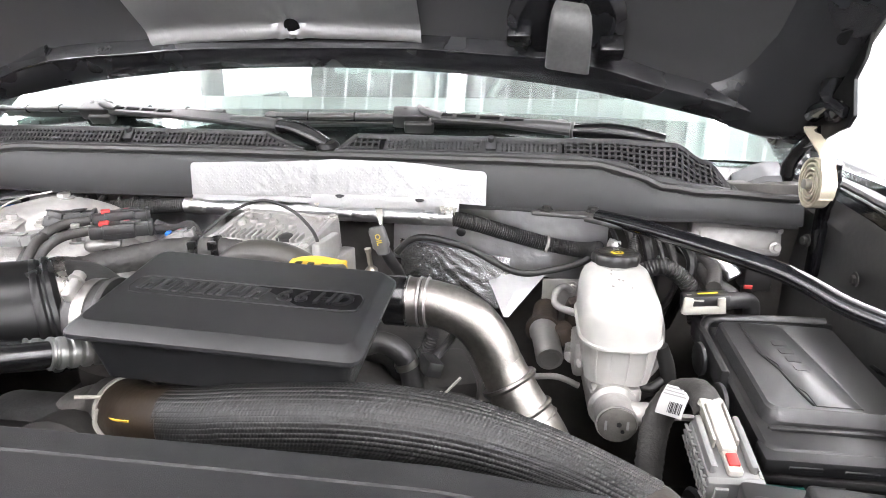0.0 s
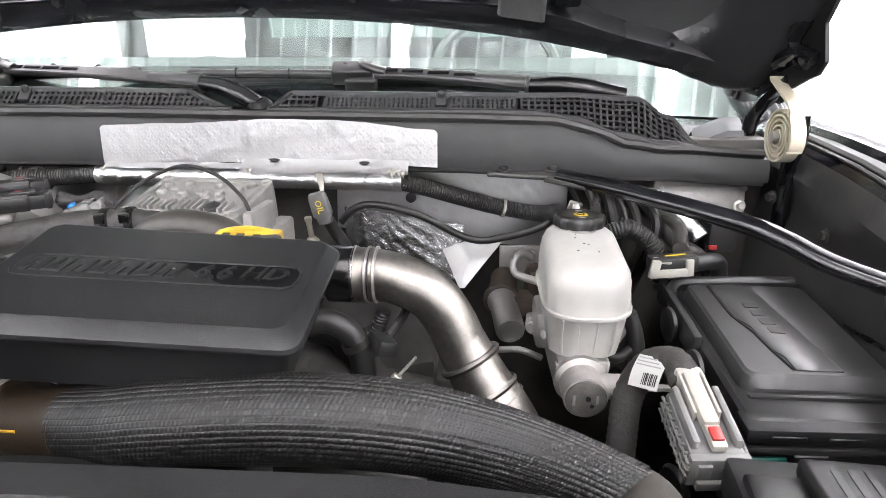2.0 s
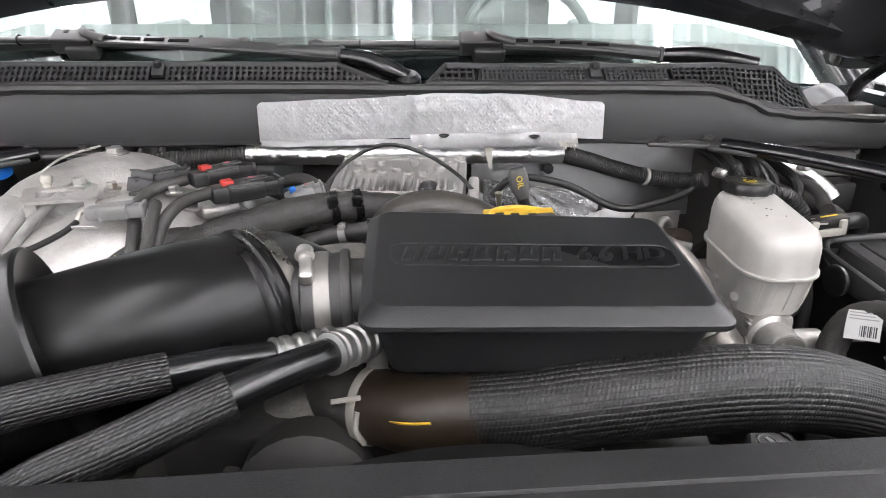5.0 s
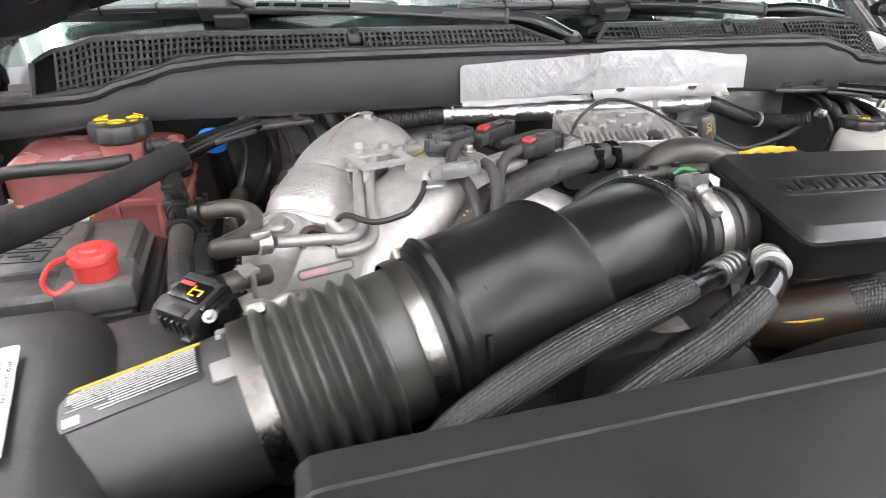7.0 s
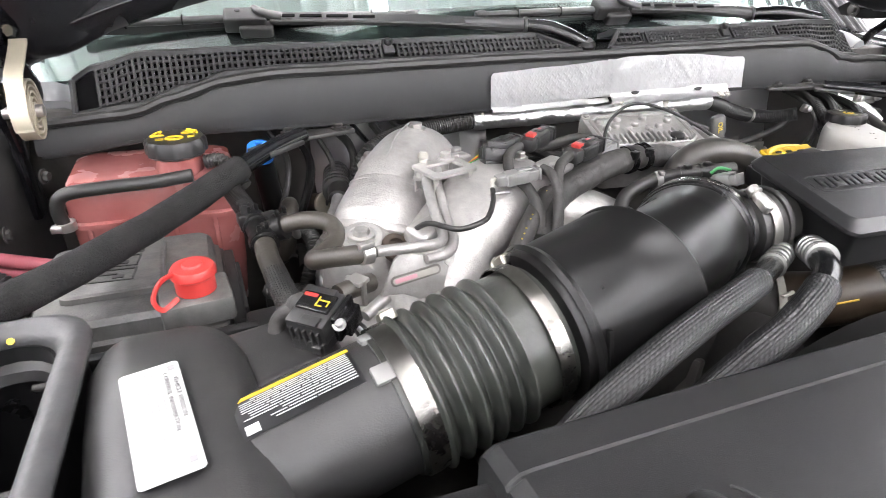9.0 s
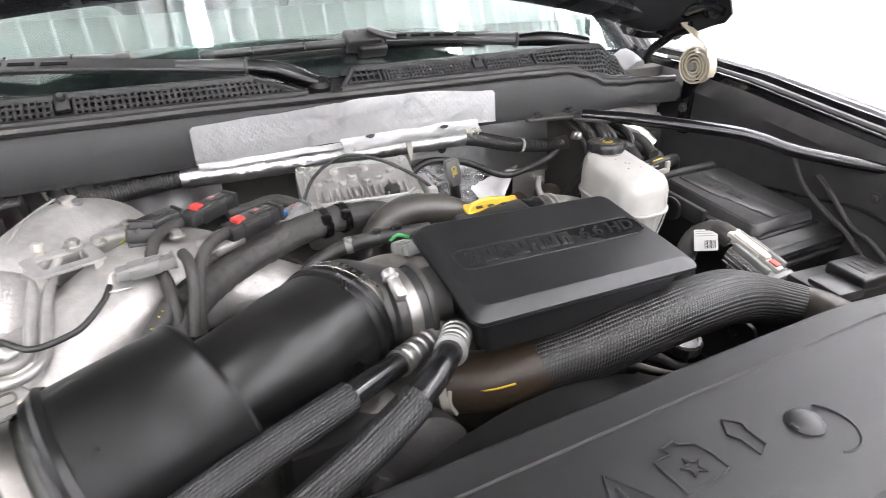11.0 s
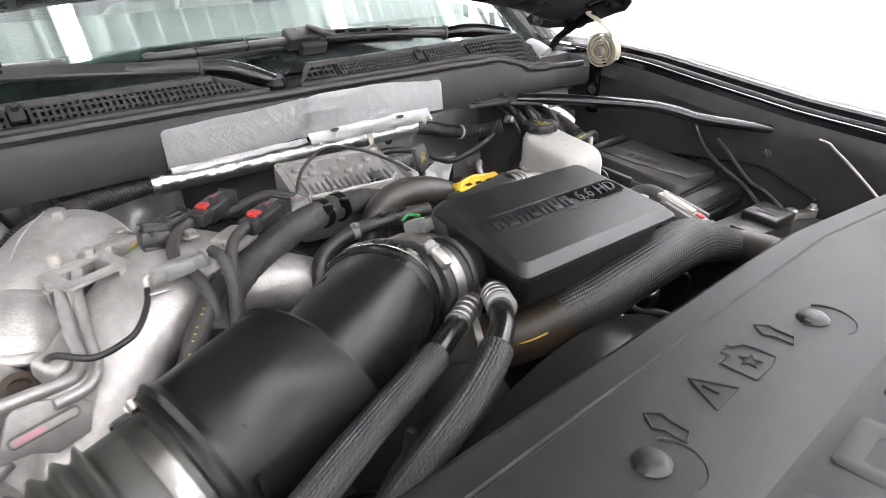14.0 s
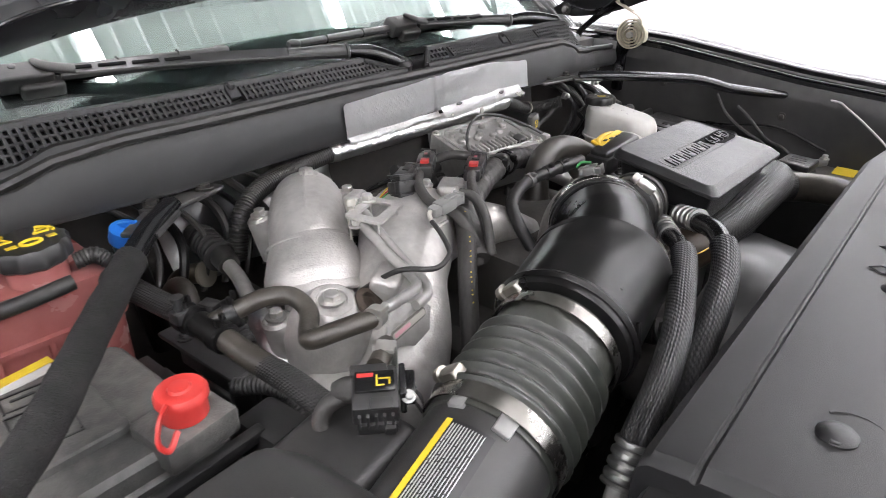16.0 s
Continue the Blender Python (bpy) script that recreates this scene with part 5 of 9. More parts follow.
part("grey_end", tube([(0.436, 0.421, 1.211), (0.452, 0.413, 1.208), (0.452, 0.390, 1.213), (0.438, 0.355, 1.222), (0.42, 0.30, 1.225)], [0.0245, 0.0255, 0.0245, 0.024, 0.024], 28, 8), HEATHOSE, hose, "bare grey-brown hose end")
# grey casting, painted dark to sit in its shaded gap
part("cast_neck", tube([(-0.010, 0.457, 1.2393), (-0.035, 0.475, 1.232), (-0.058, 0.500, 1.21), (-0.07, 0.53, 1.17)], 0.0266, 28, 6), DARK, hose, "cast neck painted dark as in shade")
part("clamp", merge(lathe([(0.0286, -0.0035), (0.0300, -0.0035), (0.0300, 0.0035), (0.0286, 0.0035)], (-0.011, 0.4578, 1.2392), (0.81, -0.55, 0.20), 36, closed=False), tube([(-0.022, 0.434, 1.252), (-0.024, 0.429, 1.240), (-0.018, 0.428, 1.228)], 0.0022, 6, 4), tube([(-0.020, 0.437, 1.262), (-0.040, 0.431, 1.264)], 0.002, 6, 1, straight=True)), CREAM, hose, "steel spring clamp")

# two air-conditioning lines
ac = thing("refrigerant_line", (-0.15, 0.38, 1.10), "black braided refrigerant line with a crimped aluminium end", "hose", "refrigerant lines")


def strands(s, a):
    return 1 + 0.04 * abs(math.sin(a * 13)) + 0.012 * noise.noise((s * 60, a * 2, 0))


def crimp(p, q, r, owner):
    p, q = Vector(p), Vector(q)
    L = (q - p).length
    prof = [(r * 0.8, 0)]
    for i in range(4):
        prof += [(r * 1.04, L * (i + 0.02) / 4), (r * 1.15, L * (i + 0.12) / 4), (r * 1.17, L * (i + 0.35) / 4), (r * 1.15, L * (i + 0.60) / 4), (r * 1.0, L * (i + 0.72) / 4), (r * 0.98, L * (i + 0.85) / 4)]
    part("crimp", lathe(prof + [(r * 1.2, L * 1.0), (r * 1.2, L * 1.05), (r * 0.9, L * 1.06)], p, q - p, 30), FERRULE, owner, "crimped aluminium ferrule")


part("bare_hose", tube([(-0.050, 0.440, 1.303), (-0.075, 0.4235, 1.3085), (-0.105, 0.404, 1.317), (-0.140, 0.384, 1.3225)], 0.0098, 18, 6), GLOSSBLACK, ac)
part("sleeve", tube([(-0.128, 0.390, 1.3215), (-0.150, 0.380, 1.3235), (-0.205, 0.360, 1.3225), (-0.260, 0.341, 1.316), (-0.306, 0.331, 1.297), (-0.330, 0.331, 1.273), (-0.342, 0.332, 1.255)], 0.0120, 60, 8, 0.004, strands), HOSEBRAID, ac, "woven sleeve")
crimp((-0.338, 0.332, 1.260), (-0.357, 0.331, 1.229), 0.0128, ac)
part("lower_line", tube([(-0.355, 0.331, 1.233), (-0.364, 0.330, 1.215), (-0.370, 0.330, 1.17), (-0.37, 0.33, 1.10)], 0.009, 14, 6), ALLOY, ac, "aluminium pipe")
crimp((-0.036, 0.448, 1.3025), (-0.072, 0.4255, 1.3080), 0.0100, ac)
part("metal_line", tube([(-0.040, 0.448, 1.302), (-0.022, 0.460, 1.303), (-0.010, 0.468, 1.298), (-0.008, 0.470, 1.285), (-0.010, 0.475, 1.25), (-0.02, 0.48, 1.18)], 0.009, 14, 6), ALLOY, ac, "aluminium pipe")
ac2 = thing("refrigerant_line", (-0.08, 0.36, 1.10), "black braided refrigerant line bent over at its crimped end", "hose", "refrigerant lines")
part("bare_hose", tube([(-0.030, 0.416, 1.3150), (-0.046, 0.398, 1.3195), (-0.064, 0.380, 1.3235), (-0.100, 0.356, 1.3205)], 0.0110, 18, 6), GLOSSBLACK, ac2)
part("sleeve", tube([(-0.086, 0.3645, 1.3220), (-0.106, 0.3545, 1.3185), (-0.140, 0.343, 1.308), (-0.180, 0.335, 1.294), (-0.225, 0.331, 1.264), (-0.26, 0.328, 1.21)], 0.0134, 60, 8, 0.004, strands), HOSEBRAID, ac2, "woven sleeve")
crimp((-0.012, 0.440, 1.308), (-0.034, 0.410, 1.317), 0.0116, ac2)
part("metal_line", tube([(-0.014, 0.437, 1.309), (-0.006, 0.449, 1.305), (-0.004, 0.462, 1.300), (-0.010, 0.475, 1.28), (-0.015, 0.48, 1.22)], 0.0100, 14, 6), SMOOTH, ac2)

# ---- radiator shroud cover ----
sh = thing("radiator_cover", (0, 0.15, 1.20), "grained black plastic radiator cover with moulded symbols and push clips", "radiator cover")
EDGE = [(0.306, 1.270), (0.306, 1.312), (0.304, 1.322), (0.298, 1.3275), (0.272, 1.3325), (0.2705, 1.3312), (0.2685, 1.3312), (0.266, 1.3352), (0.24, 1.339), (0.19, 1.341), (0.168, 1.340), (0.160, 1.336), (0.152, 1.336), (0.142, 1.340), (0.10, 1.342), (0.02, 1.335), (-0.06, 1.310), (-0.10, 1.27), (-0.10, 1.24), (0.28, 1.24)]
secs = []
for x in [-0.409, -0.4085, -0.406, -0.401, *span(-0.393, 0.50, 40), 0.52, 0.545, 0.553, 0.556]:
    drop = 0.008 * max(0, (abs(x) - 0.397) / 0.012) ** 2 if x < 0 else 0.018 * max(0, (x - 0.48) / 0.07) ** 2
    sag = -0.006 * min(1.0, (x / 0.45) ** 2)
    back = -0.012 * max(0, (x - 0.30) / 0.1) if x > 0.30 else 0.0
    secs.append([(x, y + (back if y > 0.25 else 0), z - (drop if z > 1.29 else 0) + (sag if z > 1.25 else 0)) for y, z in EDGE])
part("panel", loft(secs), SHROUD, sh, sharp=24)
part("side_panel", loft([[(x, y + 0.10 * min(0, (x + 0.41)) * k, z - 0.05 * k) for x, y, z, k in ((xx, 0.298, 1.25, q), (xx, 0.298, 1.290, q), (xx, 0.294, 1.299, q), (xx, 0.285, 1.303, q), (xx, 0.10, 1.310, q), (xx, 0.0, 1.295, q), (xx, 0.0, 1.25, q))] for xx, q in ((-0.40, 0), (-0.45, 0), (-0.50, 0.05), (-0.56, 0.2), (-0.60, 0.5))]), SHROUD, sh)


for x in (-0.331, -0.112, 0.115, 0.325):
    z = 1.340 - 0.006 * min(1.0, (x / 0.45) ** 2)
    clip = part("push_clip", lathe([(0.0122, -0.002), (0.0122, 0.002), (0.0100, 0.0045), (0.0050, 0.0056), (0.0, 0.0058)], (x, 0.213, z - 0.001), (0, 0.05, 1), 30), COVER, sh)
    # black block set on the clip as the shade of a notch
    part("pry_slot", box((x - 0.0095, 0.213, z + 0.0022), (0.0045, 0.0060, 0.0024), (0, 0, 10), 0.0006, 1), INKSHADE, clip)
    part("moulded_arc", tube([(x + 0.006 + 0.021 * math.cos(a), 0.205 + 0.021 * math.sin(a), z + 0.0006) for a in span(-2.0, 0.9, 14)], 0.0009, 6, 1, straight=True), SHROUD, sh)


def line_sign(name, pts, closed=True, r=0.0007):
    p = [(x, y, 1.3404 + (0.213 - y) * 0.02) for x, y in pts]
    part(name, tube(p + p[:1] if closed else p, r, 6, 1, straight=True), SHROUD, sh)


for ax in (-0.078, 0.072):
    line_sign("arrow_sign", [(ax - 0.005, 0.208), (ax + 0.005, 0.208), (ax + 0.005, 0.226), (ax + 0.011, 0.226), (ax, 0.241), (ax - 0.011, 0.226), (ax - 0.005, 0.226)])
line_sign("triangle_sign", [(-0.042, 0.210), (-0.010, 0.210), (-0.026, 0.240)])
line_sign("triangle_mark", [(-0.026, 0.217), (-0.026, 0.229)], False, 0.0012)
line_sign("battery_sign", [(0.006, 0.207), (0.042, 0.207), (0.042, 0.233), (0.030, 0.233), (0.030, 0.238), (0.034, 0.238), (0.034, 0.241), (0.018, 0.241), (0.018, 0.238), (0.022, 0.238), (0.022, 0.233), (0.006, 0.233)])
line_sign("battery_star", [(0.024 + (0.008 if i % 2 == 0 else 0.0035) * math.sin(i * math.pi / 5), 0.220 + (0.008 if i % 2 == 0 else 0.0035) * math.cos(i * math.pi / 5)) for i in range(10)])
for i in range(9):
    bx = -0.36 + i * 0.089
    zb = 1.3408 - 0.006 * min(1.0, (bx / 0.45) ** 2)
    outer, hole = rounded(0.056, 0.046, 0.006, 3), rounded(0.030, 0.018, 0.003, 3)
    part("name_block", loft([[(bx + x, 0.124 + y, zb - 0.02 * y + z) for x, y in ring] for ring, z in ((outer, -0.001), (outer, 0.0002), (rounded(0.0545, 0.0445, 0.0055, 3), 0.0006), (rounded(0.0315, 0.0195, 0.0035, 3), 0.0006), (hole, 0.0002), (hole, -0.001))], cap=False), SHROUD, sh, "large moulded block")

# fan shroud and engine masses below
fan = thing("fan_shroud", (0.05, 0.34, 0.85), "black plastic radiator fan shroud ring", "fan shroud")
part("ring", merge(lathe([(0.24, -0.02), (0.265, -0.02), (0.275, 0.06), (0.262, 0.062), (0.25, 0.03), (0.24, -0.02)], (0.05, 0.325, 0.985), (0, 1, 0), 60, closed=False)), SMOOTH, fan)
for i in range(7):
    a = i * 2 * math.pi / 7
    part("blade", box((0.05 + 0.15 * math.cos(a), 0.34, 0.985 + 0.15 * math.sin(a)), (0.20, 0.012, 0.07), (30, math.degrees(-a), 0), 0.003), PLASTIC, fan)
part("hub", lathe([(0.06, 0), (0.06, 0.05), (0.04, 0.06)], (0.05, 0.33, 0.985), (0, 1, 0), 24), DARK, fan)
eng = thing("engine_block", (0, 0.65, 0.8), "grimy engine block and valve covers, darkened for the shaded depths", "engine")
part("block", box((-0.02, 0.68, 0.98), (0.42, 0.44, 0.34), bev=0.03), DARK, eng)
for s in (-1, 1):
    part("valve_cover", box((0.05 + 0.16 * s, 0.70, 1.13), (0.16, 0.42, 0.10), (0, 22 * s, 0), 0.02, 3), DARK, eng)
part("valley", box((-0.03, 0.72, 1.17), (0.24, 0.34, 0.16), bev=0.03), GRITTY, eng, "dirty cast centre housing")
# cast grey part given the dark tone of the shade between the hoses
part("front_casting", merge(box((0.0, 0.47, 1.10), (0.34, 0.06, 0.26), bev=0.015), lathe([(0.05, 0), (0.05, 0.03), (0.03, 0.04)], (-0.06, 0.44, 1.19), (0, -1, 0.2), 24), lathe([(0.035, 0), (0.035, 0.03), (0.02, 0.04)], (-0.12, 0.42, 1.15), (0, -1, 0.2), 24), bolt((-0.105, 0.405, 1.205), 0.010, 0.012, (0, -1, 0.6))), DARK, eng, "cast front housing with bolts, painted dark as in shade")

# ---- heat shield and harness along the cowl ----
hs = thing("heat_shield", (0.066, 0.86, 1.34), "embossed silver foil heat shield taped over the cowl lip", "heat shield")


def foil_sheet(x0, x1, face, seed, rough=1.0, nx=110, nz=20, thick=0.0012):
    """Thin crumpled sheet; face(x, k) gives its place from the lower edge (k 0) to the upper (k 1)."""
    bm = bmesh.new()
    rows = []
    for j in range(nz + 1):
        row = []
        for i in range(nx + 1):
            x = x0 + (x1 - x0) * i / nx
            y, z = face(x, j / nz)
            ridge = 1 - abs(noise.noise((x * 34 + seed, z * 40, seed))) * 3
            dent = 0.00030 * max(0.0, ridge) ** 3 + 0.0007 * noise.noise((x * 12, z * 14, seed + 4)) + 0.00012 * noise.noise((x * 90, z * 90, seed + 8))
            edge = 0.0012 * noise.noise((x * 30, seed, 0)) if j in (0, nz) else 0.0
            row.append(bm.verts.new((x, y - rough * dent, z + edge)))
        rows.append(row)
    for a, b in zip(rows, rows[1:]):
        for i in range(nx):
            bm.faces.new((a[i], a[i + 1], b[i + 1], b[i]))
    bmesh.ops.solidify(bm, geom=bm.faces[:], thickness=thick)
    return bm


SHTOP = [(-0.157, 1.3945), (-0.05, 1.3975), (0.03, 1.4000), (0.075, 1.4020), (0.16, 1.4000), (0.289, 1.3890)]
SHLOW = [(-0.157, 1.3450), (0.03, 1.3470), (0.10, 1.3480), (0.20, 1.3470), (0.289, 1.3420)]


def round_off(x, x0, x1):
    c = min(x - x0, x1 - x)
    return 0.006 * max(0.0, 1 - c / 0.006) ** 2


part("main_sheet", foil_sheet(-0.157, 0.060, lambda x, k: (0.8660 + 0.004 * k, between(SHLOW, x) + (between(SHTOP, x) - round_off(x, -0.157, 9) * 0.8 - between(SHLOW, x)) * k), 1.0), FOIL, hs)
part("overlapping_sheet", foil_sheet(0.030, 0.289, lambda x, k: (0.8625 + 0.006 * k - 0.003 * math.exp(-((x - 0.042) / 0.008) ** 2) * k, between(SHLOW, x) + 0.001 + (between(SHTOP, x) - round_off(x, -9, 0.289) * 0.8 + 0.001 - between(SHLOW, x)) * k), 5.0, 1.5), FOIL, hs, "second foil sheet with a wrinkled overlap")
part("lower_ledge", foil_sheet(0.034, 0.252, lambda x, k: (0.8450 + 0.0165 * k - 0.003 * math.sin(x * 30), 1.3385 + 0.0150 * k ** 1.4 - 0.02 * max(0, x - 0.2)), 9.0, 1.0, 90, 8), FOIL, hs, "torn foil ledge folded outwards")
part("lower_fold", foil_sheet(-0.155, 0.036, lambda x, k: (0.8600 + 0.006 * k, 1.3400 + 0.0065 * k), 8.0, 0.8, 70, 5), FOIL, hs)
# the tears are black patches on whole foil, in place of shaded openings
for x, z in ((0.077, 1.3515), (0.1945, 1.3485)):
    part("tear_hole", plate([(0.0065 * math.cos(a) * (1 + 0.2 * math.sin(3 * a)), 0.0026 * math.sin(a)) for a in span(0, 2 * math.pi, 14)[:-1]], 0.0014, pose(x, 0.8555, z + 0.0005, 48, 0, -2)), INKSHADE, hs, "near-black patch drawn as a torn hole")
for x, z, l, turn in ((0.228, 1.3400, 0.008, 10), (0.234, 1.3385, 0.010, -8), (0.240, 1.3390, 0.007, 12), (0.246, 1.3380, 0.009, 4), (0.046, 1.3400, 0.006, 10)):
    k = math.tan(radians(turn)) * l
    part("frayed_strip", loft([[(x + k * q + w * (1 - q), 0.8445 - 0.004 * q + 0.002 * math.sin(q * 5 + x * 90), z - l * q + 0.003 + e3) for w, e3 in ((-0.0035, 0.0), (0.0035, 0.001), (0.0035, 0.0018), (-0.0035, 0.0008))] for q in span(0, 1, 5)]), CREAM, hs, "ragged pale backing at the torn end")
part("tape_tab", loft([[(0.1345 + 0.004 * k + px, 0.853 - 0.002 * k, 1.338 - 0.030 * k + 0.2 * px) for px in (-0.005 + 0.003 * k, 0.005 - 0.003 * k)] + [(0.1345 + 0.004 * k + px, 0.8545 - 0.002 * k, 1.338 - 0.030 * k + 0.2 * px) for px in (0.005 - 0.003 * k, -0.005 + 0.003 * k)] for k in span(0, 1, 5)]), CREAM, hs, "loose cream tie end")


def corrugated(pitch, deep=0.09):
    return lambda s, a: 1 + deep * max(-0.6, min(0.6, 1.6 * math.sin(s / pitch * 2 * math.pi)))


hn = thing("wiring_conduit", (0.05, 0.88, 1.28), "black corrugated wiring conduit partly wrapped in silver foil", "conduit")
part("foil_wrap", tube([(-0.178, 0.884, 1.3255), (-0.10, 0.881, 1.3240), (0.03, 0.878, 1.3235), (0.15, 0.878, 1.3220), (0.240, 0.880, 1.3200)], 0.0132, 24, 10, 0.003, lambda s, a: 1 + 0.08 * noise.noise((s * 75, math.cos(a) * 1.8, math.sin(a) * 1.8)) + 0.09 * abs(noise.noise((s * 150 + a * 2, math.cos(a) * 2.5, math.sin(a) * 2.5))) + 0.02 * math.sin(s * 110)), CRINKLE, hn, "crinkled foil wrap")
part("conduit", tube([(0.236, 0.880, 1.320), (0.28, 0.893, 1.306), (0.33, 0.912, 1.287), (0.38, 0.922, 1.272), (0.43, 0.910, 1.268), (0.455, 0.885, 1.278)], 0.0115, 14, 10, 0.0009, corrugated(0.0036)), RUBBER, hn)
part("conduit", tube([(-0.175, 0.884, 1.326), (-0.23, 0.882, 1.322), (-0.30, 0.868, 1.318), (-0.345, 0.850, 1.300), (-0.365, 0.845, 1.25)], 0.0120, 14, 10, 0.0009, corrugated(0.0036)), RUBBER, hn)
part("tie", lathe([(0.0128, -0.002), (0.0136, -0.002), (0.0136, 0.002), (0.0128, 0.002)], (0.380, 0.922, 1.272), (1, 0.1, -0.2), 20), CREAM, hn, "white cable tie")
part("tie", lathe([(0.0134, -0.002), (0.0142, -0.002), (0.0142, 0.002), (0.0134, 0.002)], (0.235, 0.888, 1.318), (1, 0.1, -0.2), 20), CREAM, hn, "cream cable tie")
part("tie", lathe([(0.0134, -0.002), (0.0142, -0.002), (0.0142, 0.002), (0.0134, 0.002)], (-0.165, 0.884, 1.326), (1, 0, 0), 20), CREAM, hn, "cream cable tie")


def cable(name, pts, r, mat, label, cat="cable", n=10, group="", rf=None, step=0.0):
    bm = tube(pts, r, n, 8, step, rf)
    return solid(name, bm, mat, label, cat, group)


cable("vacuum_hose", [(0.150, 0.90, 1.255), (0.170, 0.90, 1.275), (0.200, 0.90, 1.281), (0.260, 0.90, 1.267), (0.333, 0.90, 1.232), (0.384, 0.90, 1.236), (0.435, 0.895, 1.255), (0.452, 0.893, 1.278)], 0.0055, RUBBER, "thin grey-black hose looping below the cowl conduit", "hose")

# ---- intake manifold, bracket, sensors ----
man = thing("intake_manifold", (-0.33, 0.65, 1.10), "dusty cast aluminium intake manifold with two swept runners", "intake manifold")


def blob(pts, r, flat=1.0, n=28, res=10, wob=0.02, seed=0):
    return tube(pts, r, n, res, rf=lambda s, a: 1 + wob * noise.noise((s * 14, math.cos(a) * 1.3 + seed, math.sin(a) * 1.3)), flat=flat)


part("rear_runner", blob([(-0.248, 0.848, 1.250), (-0.272, 0.815, 1.2945), (-0.302, 0.775, 1.3150), (-0.329, 0.741, 1.3130), (-0.350, 0.7115, 1.3060), (-0.359, 0.697, 1.291)], [0.039, 0.0420, 0.0430, 0.0435, 0.0435, 0.0430], n=48, wob=0.006), CAST, man)
part("rear_bell", tube([(-0.3495, 0.7123, 1.3070), (-0.3510, 0.7097, 1.3043), (-0.3550, 0.7025, 1.2975), (-0.3610, 0.6920, 1.2880), (-0.3700, 0.6775, 1.2735), (-0.3730, 0.6730, 1.2680)], [0.0436, 0.0475, 0.0508, 0.0535, 0.0552, 0.0538], 64, 10, 0.002, lambda s, a: 1 + 0.005 * noise.noise((s * 20, math.cos(a) * 1.6, math.sin(a) * 1.6)), True), CAST, man, "wide bell with a worn lower lip")
part("seam", tube([Vector((-0.3502, 0.7112, 1.3058)) + (basis((-0.34, -0.56, -0.755))[0] * math.cos(a) + basis((-0.34, -0.56, -0.755))[1] * math.sin(a)) * 0.0456 for a in span(0, 2 * math.pi, 48)], 0.0015, 8, 1, straight=True), CAST, man, "rolled seam round the runner")
part("parting_line", tube([(-0.3077, 0.7670, 1.3673), (-0.3357, 0.7319, 1.3623), (-0.3602, 0.6965, 1.3408)], 0.0013, 6, 8), CAST, man, "cast parting line")
part("parting_line", tube([(-0.3717, 0.6819, 1.3308), (-0.3877, 0.6560, 1.3098), (-0.4017, 0.6370, 1.2838)], 0.0013, 6, 6), CAST, man)
part("bell_lip", lathe([(0.0538, -0.005), (0.0562, 0.0), (0.0562, 0.0045), (0.0544, 0.0065), (0.0495, 0.0060), (0.0460, -0.006)], (-0.3722, 0.6740, 1.2695), (-0.34, -0.56, -0.755), 52, 9, 0.010), CAST, man, "rough lip of the bell")
part("bell_neck", blob([(-0.3750, 0.6698, 1.2692), (-0.3910, 0.6408, 1.2472), (-0.4050, 0.6158, 1.2072)], [0.036, 0.042, 0.044], wob=0.05), CAST, man)

for prof, at, ax in (([(0.034, -0.100), (0.043, -0.075), (0.045, -0.052), (0.041, -0.030), (0.032, -0.012), (0.0265, -0.0045), (0.0225, -0.0005), (0.0205, 0.0015), (0.0150, 0.0018), (0.0140, 0.0005)], (-0.408, 0.606, 1.307), (-0.10, -0.28, 1)), ([(0.022, -0.05), (0.018, 0.0), (0.015, 0.003)], (-0.298, 0.776, 1.352), (0.1, 0.1, 1)), ([(0.018, -0.05), (0.016, 0.0), (0.013, 0.003)], (-0.352, 0.800, 1.312), (-0.2, 0.2, 1)), ([(0.018, -0.05), (0.017, 0.0), (0.014, 0.003)], (-0.248, 0.765, 1.318), (0.2, 0.0, 1)), ([(0.016, -0.06), (0.015, 0.0), (0.012, 0.003)], (-0.435, 0.660, 1.275), (-0.2, 0.0, 1))):
    part("bolt_boss", lathe(prof, at, ax, 20), CAST, man)
part("top_flange", loft([[(-0.268 + px * 0.7 - py * 0.5, 0.790 + px * 0.5 + py * 0.7, zz - 0.25 * px) for px, py in rounded(w, 0.07, 0.02, 5)] for w, zz in ((0.05, 1.285), (0.055, 1.318), (0.050, 1.324))]), CAST, man)
for p, r in (((-0.408, 0.6055, 1.3075), 0.0085), ((-0.298, 0.776, 1.355), 0.009), ((-0.352, 0.800, 1.315), 0.007), ((-0.435, 0.660, 1.278), 0.007), ((-0.248, 0.765, 1.321), 0.007)):
    part("bolt", bolt(p, r, 0.009), ZINC, man, "plated flange bolt")
part("front_runner", blob([(-0.160, 0.718, 1.262), (-0.208, 0.696, 1.289), (-0.262, 0.652, 1.292), (-0.312, 0.612, 1.280), (-0.343, 0.578, 1.248), (-0.376, 0.560, 1.212), (-0.400, 0.545, 1.15)], [0.050, 0.056, 0.056, 0.049, 0.049, 0.050, 0.050], 0.85, n=44, wob=0.03), CAST, man)
part("side_plenum", blob([(-0.215, 0.680, 1.270), (-0.16, 0.672, 1.272), (-0.10, 0.648, 1.260), (-0.05, 0.625, 1.236)], [0.050, 0.042, 0.034, 0.026], 0.85, wob=0.05), CAST, man)
